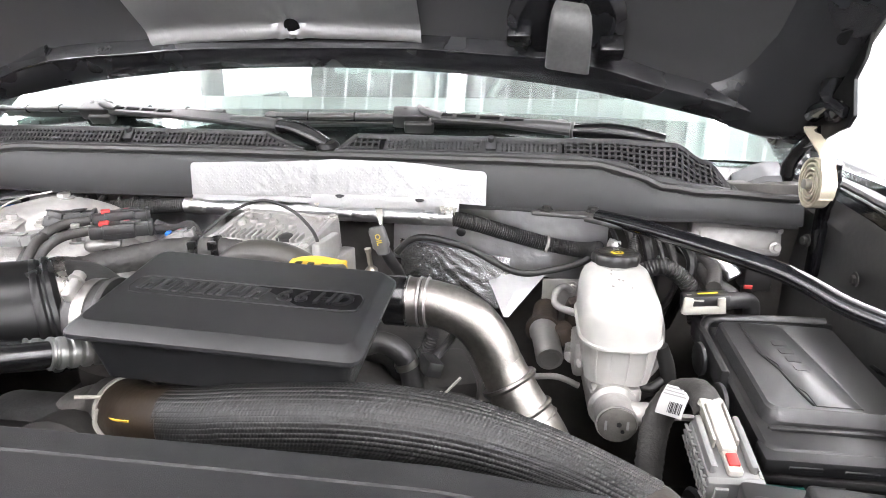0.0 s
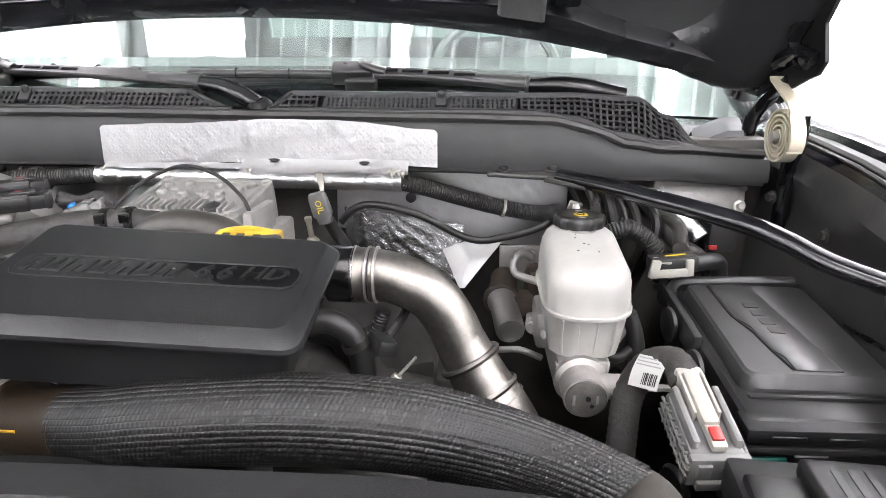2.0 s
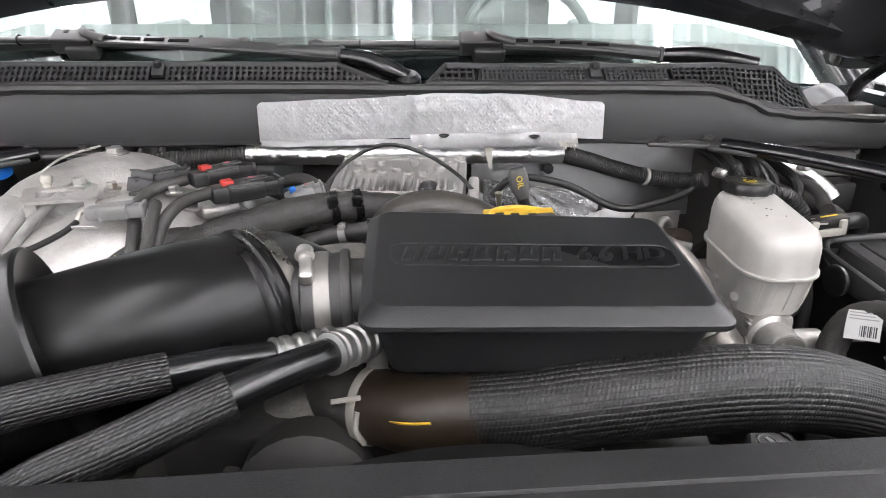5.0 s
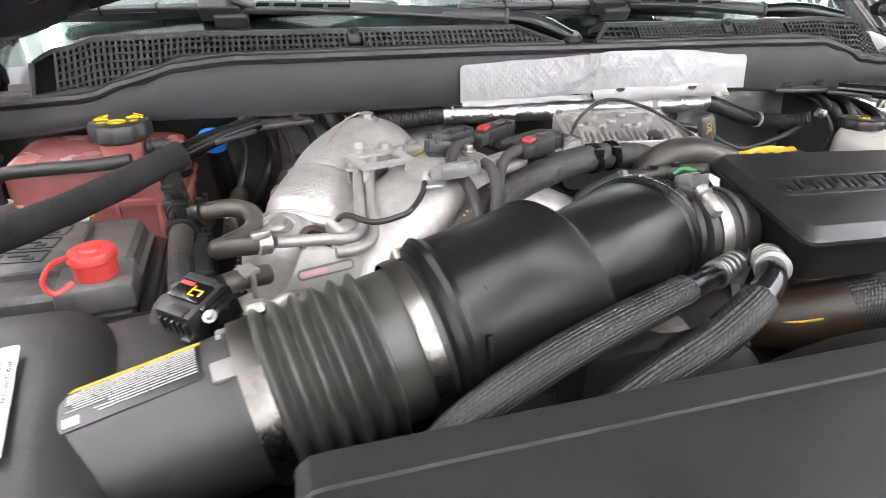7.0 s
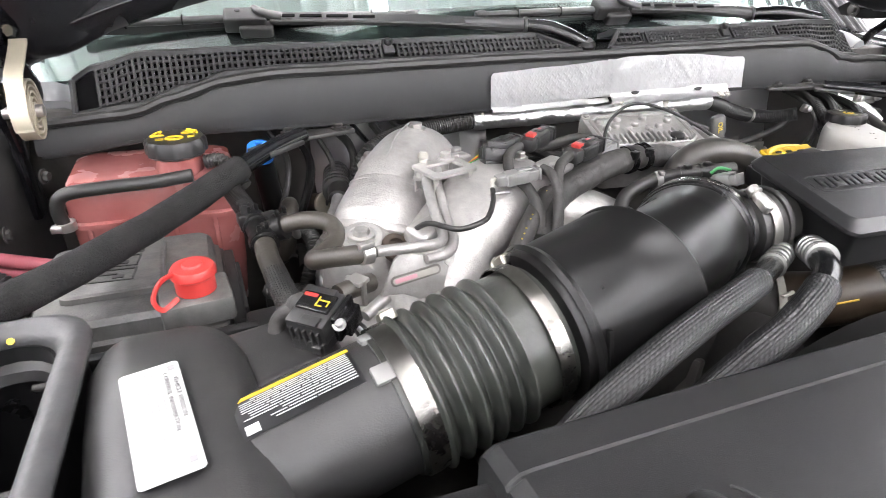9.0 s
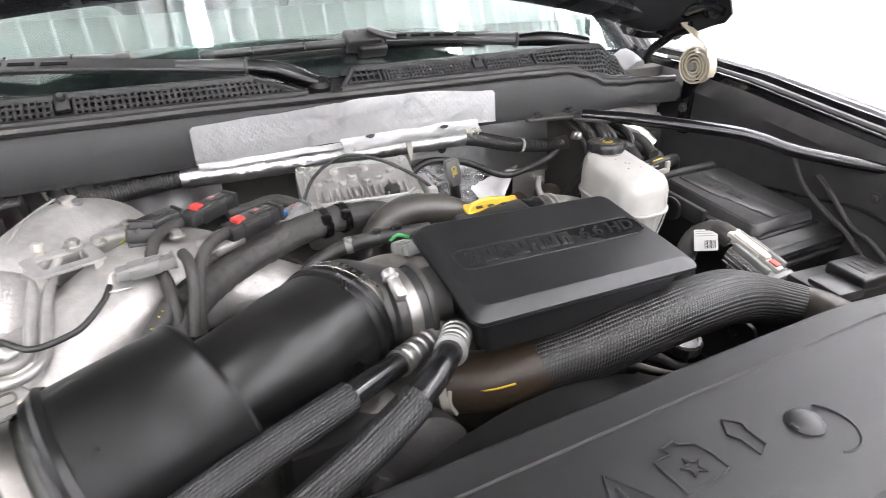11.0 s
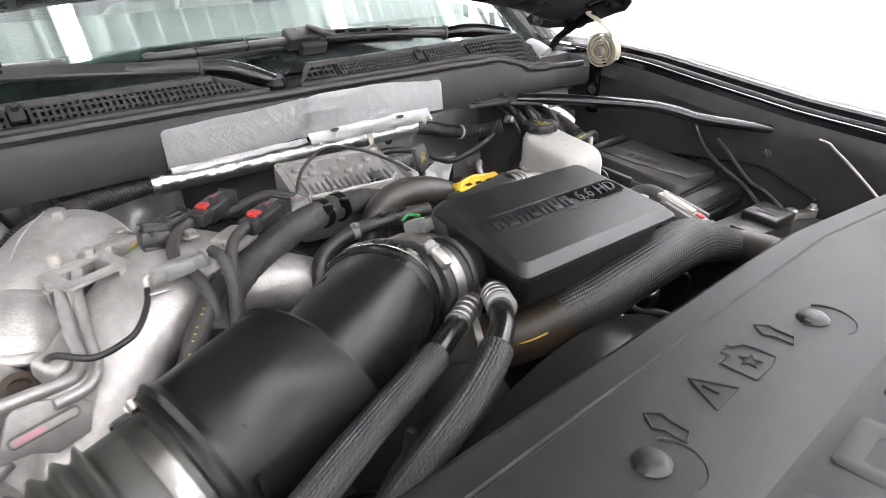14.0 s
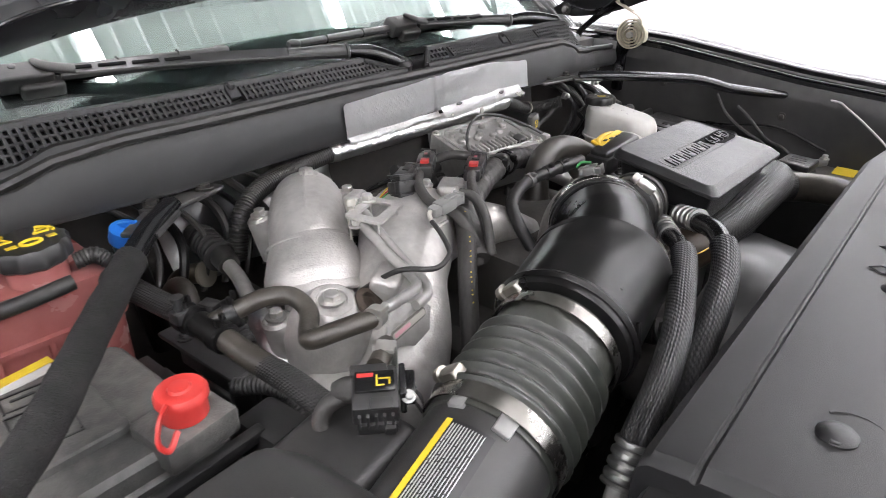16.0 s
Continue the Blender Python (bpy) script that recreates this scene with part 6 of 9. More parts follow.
part("lower_tray", merge(box((-0.390, 0.590, 1.190), (0.14, 0.10, 0.10), (0, 8, 30), 0.022, 4), box((-0.33, 0.570, 1.205), (0.10, 0.06, 0.10), (0, 4, 40), 0.02, 3)), CAST, man, "cast lower flange")
part("stamp_ring", tube([(-0.262 + 0.010 * math.cos(a), 0.602 + 0.008 * math.sin(a), 1.3345 - 0.004 * math.sin(a)) for a in span(0, 2 * math.pi, 16)], 0.0012, 6, 1, straight=True), CAST, man)

br = thing("pipe_bracket", (-0.35, 0.58, 1.28), "aluminium pipe and folded bracket bolted over the manifold", "bracket")
part("rail", tube([(-0.318, 0.672, 1.346), (-0.327, 0.645, 1.340), (-0.333, 0.602, 1.3235), (-0.335, 0.574, 1.3145), (-0.346, 0.557, 1.3130), (-0.378, 0.547, 1.3190), (-0.410, 0.5395, 1.3245)], 0.0052, 14, 10), ALLOY, br, "bent aluminium pipe")
part("rail", tube([(-0.308, 0.666, 1.344), (-0.317, 0.636, 1.335), (-0.323, 0.592, 1.3180), (-0.326, 0.566, 1.3085), (-0.339, 0.549, 1.3055), (-0.362, 0.543, 1.3065)], 0.0048, 12, 8), ALLOY, br)
sm = frame_of((-0.303, 0.656, 1.3500), (0.93, 0.36, -0.05), (-0.36, 0.93, 0.05))
ring_out, ring_in = rounded(0.062, 0.042, 0.006, 3), rounded(0.040, 0.022, 0.004, 3)
part("saddle", loft([[sm @ Vector((x, y, z)) for x, y in r] for r, z in ((ring_out, -0.003), (ring_out, 0.0), (ring_in, 0.0), (ring_in, -0.003), (ring_out, -0.003))], cap=False), CAST, br, "open square aluminium saddle")
part("post_cap", merge(lathe([(0.0042, -0.02), (0.0042, 0.003), (0.0055, 0.004), (0.0055, 0.009), (0.004, 0.011)], sm @ Vector((-0.012, 0.022, 0.0)), (0.1, 0.1, 1), 14)), CREAM, br, "pale plastic post cap")
for px, py in ((-0.024, -0.016), (-0.024, 0.016), (0.024, -0.016), (0.024, 0.016)):
    part("saddle_leg", box(sm @ Vector((px, py, -0.014)), (0.010, 0.002, 0.028), (0, 0, 45), 0.0006, 1), CAST, br)
part("saddle_bolt", bolt(sm @ Vector((0.016, 0.017, 0.0)), 0.0065, 0.008), ZINC, br)
pm = frame_of((-0.371, 0.5475, 1.2930), (0.985, 0.02, -0.14), (0.14, 0.30, 0.94))
part("flat_plate", merge(plate([(-0.034, -0.021), (-0.012, -0.020), (0.004, -0.026), (0.027, -0.018), (0.032, 0.004), (0.024, 0.011), (-0.014, 0.020), (-0.022, 0.012)], 0.004, pm, 0.001), lathe([(0.006, 0), (0.006, 0.03)], (-0.400, 0.546, 1.272), (-0.8, -0.5, -0.2), 12)), ALLOY, br, "flat slotted bracket plate")

part("slot", plate(rounded(0.050, 0.0100, 0.0045), 0.0006, pm @ pose(-0.001, -0.003, 0.0040, 0, 0, 14)), GRIME, br, "long slot")
part("pink_sticker", plate(rounded(0.046, 0.0060, 0.0028), 0.0006, pm @ pose(-0.001, -0.003, 0.0050, 0, 0, 14)), CREAM, br, "white and pink sticker")
part("pink_stripe", plate(rounded(0.022, 0.0040, 0.001, 1), 0.0004, pm @ pose(-0.011, -0.0053, 0.0058, 0, 0, 14)), PALEPINK, br)
part("hose_clip", merge(lathe([(0.0090, -0.005), (0.0099, -0.005), (0.0099, 0.005), (0.0090, 0.005)], (-0.420, 0.534, 1.3275), (1, 0.3, -0.1), 18), box((-0.421, 0.524, 1.340), (0.014, 0.006, 0.006), (0, 0, 15), 0.001)), ZINC, br, "spring hose clip")


def plug(at, along, across, size, tab, mat=PLASTIC, label="black electrical connector with a red lock tab", tabmat=RED, group="engine connectors"):
    """Electrical connector: stepped body, rear shell, lock tab and ribs. along: wire end to mating end."""
    m = frame_of(at, along, across)
    l, w, h = size
    t = thing("connector", at, label, "connector", group)

    def put(c, s, b=0.0012):
        bm = box((0, 0, 0), s, bev=b, seg=2)
        bmesh.ops.transform(bm, matrix=m @ pose(*c), verts=bm.verts[:])
        return bm
    part("body", put((0, 0, 0), (l * 0.55, w, h), 0.002), mat, t)
    part("nose", put((l * 0.40, 0, -h * 0.05), (l * 0.3, w * 0.82, h * 0.8)), mat, t)
    part("collar", put((l * 0.53, 0, 0), (l * 0.08, w * 0.95, h * 0.95)), mat, t)
    part("boot", put((-l * 0.36, 0, 0), (l * 0.28, w * 0.9, h * 0.85), 0.003), mat, t)
    part("rib", put((0.0, w * 0.48, h * 0.1), (l * 0.5, w * 0.12, h * 0.5)), mat, t)
    part("rib", put((0.0, -w * 0.48, h * 0.1), (l * 0.5, w * 0.12, h * 0.5)), mat, t)
    part("latch", put((l * 0.2, 0, h * 0.52), (l * 0.35, w * 0.45, h * 0.14)), mat, t)
    if tab:
        part("lock_tab", put((-l * 0.24, 0, h * 0.54), (l * 0.17, w * 0.50, h * 0.26), 0.001), tabmat, t, "coloured lock tab")
        part("paint_mark", put((l * 0.14, w * 0.05, h * 0.60), (l * 0.10, w * 0.2, h * 0.04), 0.0004), PINK, t, "pink inspection mark")
    return t


plug((-0.168, 0.706, 1.3505), (0.80, 0.60, 0.0), (-0.60, 0.80, 0), (0.062, 0.021, 0.018), True)
plug((-0.134, 0.655, 1.3495), (0.86, 0.50, 0.0), (-0.5, 0.86, 0), (0.064, 0.022, 0.018), True)
plug((-0.222, 0.690, 1.353), (0.9, 0.42, 0.05), (-0.4, 0.9, 0), (0.050, 0.020, 0.016), False, label="black electrical connector with white top marks")
plug((-0.236, 0.682, 1.347), (0.2, 0.3, 1), (1, 0, 0), (0.026, 0.026, 0.022), False, label="squat black sensor plug on the manifold")
plug((-0.239, 0.614, 1.345), (1, 0.05, 0.05), (-0.05, 1, 0), (0.048, 0.015, 0.014), False, GREY, "grey two-pin sensor plug clipped to the manifold")
plug((-0.083, 0.692, 1.330), (0.8, 0.2, 0.2), (-0.2, 0.8, 0), (0.038, 0.020, 0.018), True, GREY, "grey connector with a blue and green lock", BLUE)
af = thing("airflow_connector", (-0.468, 0.484, 1.29), "black airflow sensor connector with red and yellow marks", "connector", "engine connectors")
am = frame_of((-0.4685, 0.4840, 1.3105), (0.74, -0.67, 0.0), (0.62, 0.72, 0.25))


def on_af(c, s, b=0.001):
    bm = box((0, 0, 0), s, bev=b, seg=2)
    bmesh.ops.transform(bm, matrix=am @ pose(*c), verts=bm.verts[:])
    return bm


part("body", merge(on_af((0, -0.005, 0), (0.034, 0.038, 0.020), 0.002), on_af((0.001, -0.011, -0.014), (0.030, 0.032, 0.014), 0.002), on_af((-0.004, 0.010, 0.008), (0.028, 0.010, 0.007), 0.0015)), PLASTIC, af)
part("top_plate", on_af((0.000, -0.002, 0.0115), (0.029, 0.018, 0.003), 0.001), GLOSSBLACK, af)
for k in range(5):
    part("rib", on_af((-0.012 + 0.006 * k, -0.0250, -0.004), (0.0022, 0.004, 0.016), 0.0006), PLASTIC, af)
part("latch", merge(on_af((0.004, -0.020, 0.0105), (0.016, 0.010, 0.003), 0.001), on_af((0.010, -0.027, -0.012), (0.008, 0.006, 0.008), 0.001)), PLASTIC, af)
part("collar", merge(on_af((0.0205, 0.000, -0.002), (0.005, 0.028, 0.026), 0.0015), on_af((0.026, 0.001, -0.003), (0.008, 0.020, 0.018), 0.0015)), GLOSSBLACK, af, "stepped mating collar")
part("boot", tube([am @ Vector((-0.014, 0.002, -0.002)), am @ Vector((-0.022, 0.003, -0.003)), am @ Vector((-0.030, 0.004, -0.006))], [0.0105, 0.0100, 0.0075], 16, 4), TAPE, af, "taped wire boot")
part("red_mark", on_af((-0.0070, 0.003, 0.0133), (0.0120, 0.0034, 0.0010), 0.0003), RED, af, "red lock bar")
for c, s in (((0.0015, -0.0020, 0.0132), (0.0013, 0.0100, 0.0006)), ((0.0065, -0.0005, 0.0132), (0.0080, 0.0013, 0.0006)), ((0.0040, -0.0062, 0.0132), (0.0060, 0.0013, 0.0006)), ((0.0108, -0.003, 0.0132), (0.0013, 0.0060, 0.0006))):
    part("yellow_mark", on_af(c, s, 0.0003), YELLOW, af, "yellow paint stroke")
part("small_screw", merge(bolt(am @ Vector((0.024, -0.012, 0.004)), 0.0035, 0.005, (-0.2, -0.5, 0.8))), FERRULE, af)

random.seed(11)
cable("sensor_lead", [(-0.2690, 0.6060, 1.3385), (-0.2750, 0.5900, 1.3345), (-0.2880, 0.5680, 1.3310), (-0.3010, 0.5545, 1.3300), (-0.3280, 0.5480, 1.3292), (-0.3490, 0.5700, 1.3286), (-0.3560, 0.5950, 1.3120), (-0.3610, 0.6200, 1.2900)], 0.0027, RUBBER, "thin black sensor lead crossing the manifold")
cable("taped_lead", [(-0.198, 0.690, 1.350), (-0.222, 0.668, 1.348), (-0.232, 0.640, 1.338), (-0.224, 0.612, 1.330), (-0.222, 0.588, 1.310), (-0.225, 0.575, 1.280)], 0.0060, TAPE, "cloth-taped connector lead curving down to the harness", group="taped leads")
cable("taped_lead", [(-0.160, 0.640, 1.352), (-0.182, 0.622, 1.349), (-0.194, 0.604, 1.338), (-0.200, 0.588, 1.318), (-0.205, 0.575, 1.285)], 0.0058, TAPE, "cloth-taped connector lead curving down to the harness", group="taped leads")
cable("taped_lead", [(-0.205, 0.620, 1.348), (-0.202, 0.603, 1.346), (-0.203, 0.585, 1.328), (-0.212, 0.568, 1.29)], 0.0055, TAPE, "cloth-taped lead of the manifold sensor", group="taped leads")
cable("taped_lead", [(-0.062, 0.700, 1.332), (-0.09, 0.735, 1.335), (-0.12, 0.75, 1.325), (-0.145, 0.745, 1.325)], 0.0065, TAPE, "cloth-taped lead behind the connectors", group="taped leads")
hz = cable("engine_harness", [(-0.225, 0.575, 1.285), (-0.205, 0.605, 1.299), (-0.172, 0.638, 1.3055), (-0.140, 0.655, 1.3105), (-0.101, 0.669, 1.3165), (-0.062, 0.679, 1.3195), (-0.030, 0.685, 1.3195), (0.010, 0.691, 1.314), (0.05, 0.69, 1.302)], [0.013, 0.0155, 0.0165, 0.0160, 0.0150, 0.0145], TAPE, "thick cloth-wrapped engine wiring harness", "harness", 18, rf=lambda s, a: 1 + 0.07 * noise.noise((s * 60, math.cos(a), math.sin(a))) + 0.035 * math.sin(s * 420 + 2 * a) * (0.5 + noise.noise((s * 30, 1, a))), step=0.002)
for x, y, z in ((-0.052, 0.681, 1.3195), (-0.028, 0.685, 1.3195)):
    part("band_clip", merge(lathe([(0.0162, -0.004), (0.0178, -0.004), (0.0178, 0.004), (0.0162, 0.004)], (x, y, z), (1, 0.22, 0.06), 24), box((x, y - 0.014, z + 0.010), (0.010, 0.008, 0.010), (0, 0, 15), 0.001)), SMOOTH, hz, "black plastic band clip")
cable("yellow_stitched_hose", [(-0.170, 0.655, 1.300), (-0.198, 0.622, 1.313), (-0.230, 0.590, 1.306), (-0.258, 0.565, 1.280), (-0.272, 0.550, 1.24), (-0.275, 0.545, 1.19)], 0.0105, TAPE, "black hose with a dotted yellow line", "hose", 16)
sw = bpy.data.objects["yellow_stitched_hose"]
for i in range(17):
    k = i / 16
    run = spline([(-0.198, 0.622, 1.313), (-0.230, 0.590, 1.306), (-0.258, 0.565, 1.280), (-0.268, 0.553, 1.25)], 8)
    p = run[int(k * 22)] + Vector((-0.001, -0.0045, 0.0093)).lerp(Vector((-0.004, -0.0085, 0.0048)), k)
    part("dash", box(p, (0.0016, 0.0040, 0.0014), (-25 - 30 * k, 0, -45), 0.0003, 1), YELLOW, sw)
solid("green_wire", tube([(-0.012, 0.582, 1.332), (-0.004, 0.580, 1.338), (0.004, 0.570, 1.338)], 0.0018, 8, 6), GREEN, "short green wire by the cover corner", "wire")
plug((-0.004, 0.566, 1.330), (0.2, -0.9, 0.3), (1, 0.2, 0), (0.030, 0.016, 0.014), False, GREY, "small grey connector by the cover corner")

# turbo inlet pipe and front cast housing
tp = thing("turbo_pipe", (0.04, 0.62, 1.25), "satin black turbo inlet pipe arching behind the cover", "pipe")
part("arch", tube([(-0.010, 0.640, 1.270), (-0.002, 0.6480, 1.302), (0.018, 0.6500, 1.322), (0.050, 0.6500, 1.3275), (0.090, 0.6460, 1.3180), (0.120, 0.632, 1.298), (0.14, 0.61, 1.26)], 0.0180, 26, 10), DUSTY, tp)
solid("thermostat_housing", merge(blob([(-0.085, 0.545, 1.24), (-0.070, 0.550, 1.285), (-0.030, 0.556, 1.300), (0.01, 0.56, 1.29)], [0.040, 0.036, 0.030, 0.026]), box((-0.03, 0.545, 1.25), (0.10, 0.05, 0.08), (0, 0, 10), 0.012, 3)), GRIME, "dull cast aluminium coolant housing behind the elbow", "housing")

# ---- finned control module ----
ecu = thing("engine_module", (0.02, 0.755, 1.25), "finned cast aluminium control module with a black vent cap", "control module")
em = frame_of((0.018, 0.752, 1.322), (0.985, -0.17, 0.01), (0.16, 0.96, 0.20))
bm = loft([[em @ Vector((x * k, y * k, z)) for x, y in rounded(0.148, 0.100, 0.010, 4)] for k, z in ((0.96, -0.05), (0.98, -0.03), (1.0, 0.0), (1.0, 0.006), (0.985, 0.010))])
part("housing", bm, ALLOY, ecu)
part("rim", tube([em @ Vector((x, y, 0.0105)) for x, y in (rounded(0.128, 0.080, 0.008, 4) + rounded(0.128, 0.080, 0.008, 4)[:1])], 0.0022, 6, 1, straight=True), ALLOY, ecu)
for i in range(15):
    fx = -0.055 + 0.0078 * i
    yy0, yy1 = (-0.038, -0.016) if i % 4 else (-0.038, -0.008)
    p = em @ Vector((fx, (yy0 + yy1) / 2, 0.0125))
    b1 = box((0, 0, 0), (0.0036, yy1 - yy0, 0.007), bev=0.0012)
    bmesh.ops.transform(b1, matrix=em @ pose(fx, (yy0 + yy1) / 2, 0.0125), verts=b1.verts[:])
    part("fin", b1, ALLOY, ecu)
for i, (fx, fy) in enumerate(((-0.05, 0.004), (-0.035, 0.010), (-0.02, 0.002), (-0.006, 0.012), (-0.052, 0.024), (0.012, 0.028), (0.026, 0.004), (0.044, 0.016), (-0.026, 0.028), (0.052, 0.030), (0.010, 0.000))):
    part("stud", lathe([(0.006, 0), (0.0055, 0.005), (0.004, 0.0065)], em @ Vector((fx, fy, 0.009)), em.to_3x3() @ Vector((0, 0, 1)), 14), ALLOY, ecu)
for fx, fy in ((-0.066, -0.042), (0.066, -0.042), (-0.066, 0.042), (0.066, 0.042)):
    part("screw", bolt(em @ Vector((fx, fy, 0.010)), 0.0045, 0.004, em.to_3x3() @ Vector((0, 0, 1))), ZINC, ecu)
part("vent_cap", merge(lathe([(0.010, 0), (0.0095, 0.006), (0.004, 0.009)], em @ Vector((0.036, -0.030, 0.010)), em.to_3x3() @ Vector((0, 0, 1)), 20), box(em @ Vector((0.036, -0.030, 0.011)), (0.026, 0.008, 0.004), (0, 0, 20), 0.001)), PLASTIC, ecu, "black vent cap")
part("side_leg", merge(box((0.098, 0.720, 1.290), (0.012, 0.06, 0.08), (0, 0, -8), 0.004), box((0.105, 0.76, 1.27), (0.02, 0.05, 0.06), (0, 0, -8), 0.004)), ALLOY, ecu)
cable("overflow_cable", [(-0.075, 0.685, 1.318), (-0.062, 0.720, 1.332), (-0.038, 0.745, 1.352), (0.002, 0.757, 1.366), (0.045, 0.745, 1.358), (0.080, 0.720, 1.340), (0.098, 0.695, 1.325)], 0.0022, RUBBER, "thin black cable arching over the module", n=8)

yc = thing("injector_connector", (0.125, 0.595, 1.29), "black harness connector with a bright yellow cap", "connector")
part("body", merge(box((0.118, 0.592, 1.318), (0.085, 0.032, 0.034), (0, -6, -6), 0.006, 3), box((0.150, 0.590, 1.312), (0.03, 0.04, 0.03), (0, -6, -6), 0.004), box((0.085, 0.594, 1.310), (0.03, 0.038, 0.026), (0, -6, -6), 0.004)), PLASTIC, yc)
part("yellow_cap", merge(box((0.124, 0.605, 1.3335), (0.066, 0.022, 0.0055), (12, -3, -8), 0.0025, 3), box((0.153, 0.599, 1.3310), (0.009, 0.020, 0.012), (0, -4, -8), 0.002), tube([(0.095, 0.606, 1.331), (0.102, 0.612, 1.336), (0.124, 0.614, 1.338), (0.146, 0.611, 1.336)], 0.0035, 8, 4)), AMBER, yc, "bright yellow cap")
for dx in (-0.018, -0.004, 0.012):
    part("cap_slot", box((0.124 + dx, 0.6005 - dx * 0.14, 1.3368), (0.008, 0.004, 0.0012), (14, -3, -8), 0.0004, 1), INKSHADE, yc)
ds = thing("dipstick_plug", (0.157, 0.78, 1.20), "black dipstick handle with yellow marks and brass neck", "dipstick")
dm = frame_of((0.1582, 0.760, 1.3145), (0.26, 0.02, -0.96), (0.96, -0.05, 0.26))
grip = part("handle", loft([[dm @ Vector((x, y * wy, z * wz)) for y, z in rounded(0.022, 0.011, 0.004, 3)] for x, wy, wz in ((-0.021, 0.80, 0.8), (-0.017, 1.0, 1.0), (0.006, 1.06, 1.0), (0.009, 0.80, 0.9), (0.012, 0.82, 0.9), (0.017, 0.70, 0.9))]), TOOLGREY, ds, "worn grey dipstick handle")
part("tube", tube([(0.162, 0.766, 1.302), (0.168, 0.774, 1.285), (0.177, 0.785, 1.262), (0.186, 0.80, 1.22)], 0.0078, 14, 6), RUBBER, ds)
part("lettering", letters("OIL", 0.0105, dm @ pose(-0.005, 0.0, 0.0058) @ Matrix.Diagonal((1, 1, -1, 1)) if (dm.to_3x3() @ Vector((0, 0, 1))).y > 0 else dm @ pose(-0.005, 0, 0.0058), 0.0003), YELLOW, grip, "worn yellow letters")
part("neck", lathe([(0.009, 0), (0.009, 0.006), (0.006, 0.010), (0.0035, 0.012), (0.0035, 0.032), (0.0045, 0.033), (0.0045, 0.038)], (0.1400, 0.781, 1.262), (-0.1, -0.1, 1), 12), BRASSY, ds, "brass nipple")

# ---- brake reservoir and master cylinder ----
rs = thing("brake_reservoir", (0.464, 0.745, 1.14), "milky white brake fluid reservoir with a black cap", "reservoir")


def res_ring(z, w, l, cy, r, flute=0.0):
    ring = rounded(w, l, r, 11)
    out = []
    for i, (px, py) in enumerate(ring):
        k = 1 - flute * (0.5 + 0.5 * math.cos(i * math.pi / 2))
        out.append((0.465 + px * k, cy + py * k, z + (0.02 + 0.12 * between([(1.19, 0.0), (1.275, 1.0)], z)) * py))
    return out


TANK = ((1.162, 0.066, 0.094, 0.744, 0.018, 0), (1.166, 0.080, 0.112, 0.745, 0.026, 0.02), (1.190, 0.089, 0.128, 0.747, 0.033, 0.03), (1.217, 0.0945, 0.139, 0.747, 0.036, 0.03), (1.2205, 0.095, 0.142, 0.747, 0.036, 0), (1.2215, 0.101, 0.148, 0.747, 0.039, 0), (1.2250, 0.101, 0.148, 0.747, 0.039, 0), (1.2260, 0.095, 0.142, 0.747, 0.036, 0), (1.230, 0.0955, 0.142, 0.747, 0.036, 0.016), (1.246, 0.0950, 0.141, 0.748, 0.035, 0.016), (1.2575, 0.0935, 0.140, 0.748, 0.034, 0), (1.2675, 0.0895, 0.137, 0.749, 0.033, 0), (1.2745, 0.0820, 0.131, 0.750, 0.030, 0), (1.2785, 0.070, 0.121, 0.752, 0.025, 0), (1.2805, 0.052, 0.106, 0.754, 0.018, 0), (1.2812, 0.030, 0.085, 0.755, 0.010, 0))
part("tank", loft([res_ring(*q) for q in TANK]), WHITE, rs, sharp=30)
for dx in (-0.022, 0.022):
    part("foot", box((0.465 + dx, 0.700, 1.150), (0.014, 0.014, 0.016), (0, 0, 0), 0.003), WHITE, rs)
for dx in (-0.030, -0.012, 0.008, 0.028):
    part("tank_rib", tube([(0.465 + dx * 0.92, 0.6895, 1.170), (0.465 + dx, 0.6841, 1.190), (0.465 + dx, 0.6788, 1.216)], 0.0011, 6, 3), WHITE, rs)
random.seed(8)
for i in range(7):
    sx, sy = random.uniform(-0.012, 0.013), random.uniform(-0.040, 0.030)
    part("speck", lathe([(0.0010 + 0.0004 * (i % 3), 0), (0.0008, 0.0005)], (0.465 + sx, 0.755 + sy, 1.2812 + 0.14 * sy), (0, -0.14, 1), 8), GRIME, rs, "small grey dirt speck")
part("neck", lathe([(0.026, -0.03), (0.025, 0.0), (0.024, 0.012)], (0.466, 0.798, 1.278), (0, 0.05, 1), 28), WHITE, rs)
cap = part("cap", lathe([(0.029, 0), (0.0305, 0.002), (0.0310, 0.010), (0.0290, 0.0135), (0.0235, 0.0145), (0.0225, 0.0138), (0.0, 0.0140)], (0.466, 0.800, 1.2865), (0, 0.05, 1), 96, 10, 0.035), PLASTIC, rs, "black ribbed filler cap")
part("yellow_symbol", lathe([(0.0085, 0), (0.0085, 0.0006)], (0.467, 0.799, 1.3006), (0, 0.05, 1), 24), YELLOW, cap, "yellow brake symbol")
part("symbol_mark", tube([(0.467 + 0.0045 * math.cos(a), 0.799 + 0.0045 * math.sin(a), 1.3014) for a in span(0, 2 * math.pi, 16)], 0.0007, 6, 1, straight=True), INKSHADE, cap)
part("cap_writing", merge(*[box((0.467 + dx, 0.799 + dy, 1.3010), (0.008, 0.002, 0.0004), (0, 0, 0), 0.0001, 1) for dx, dy in ((0, 0.014), (0.0, -0.014))]), LABEL, cap, "white cap lettering bars")
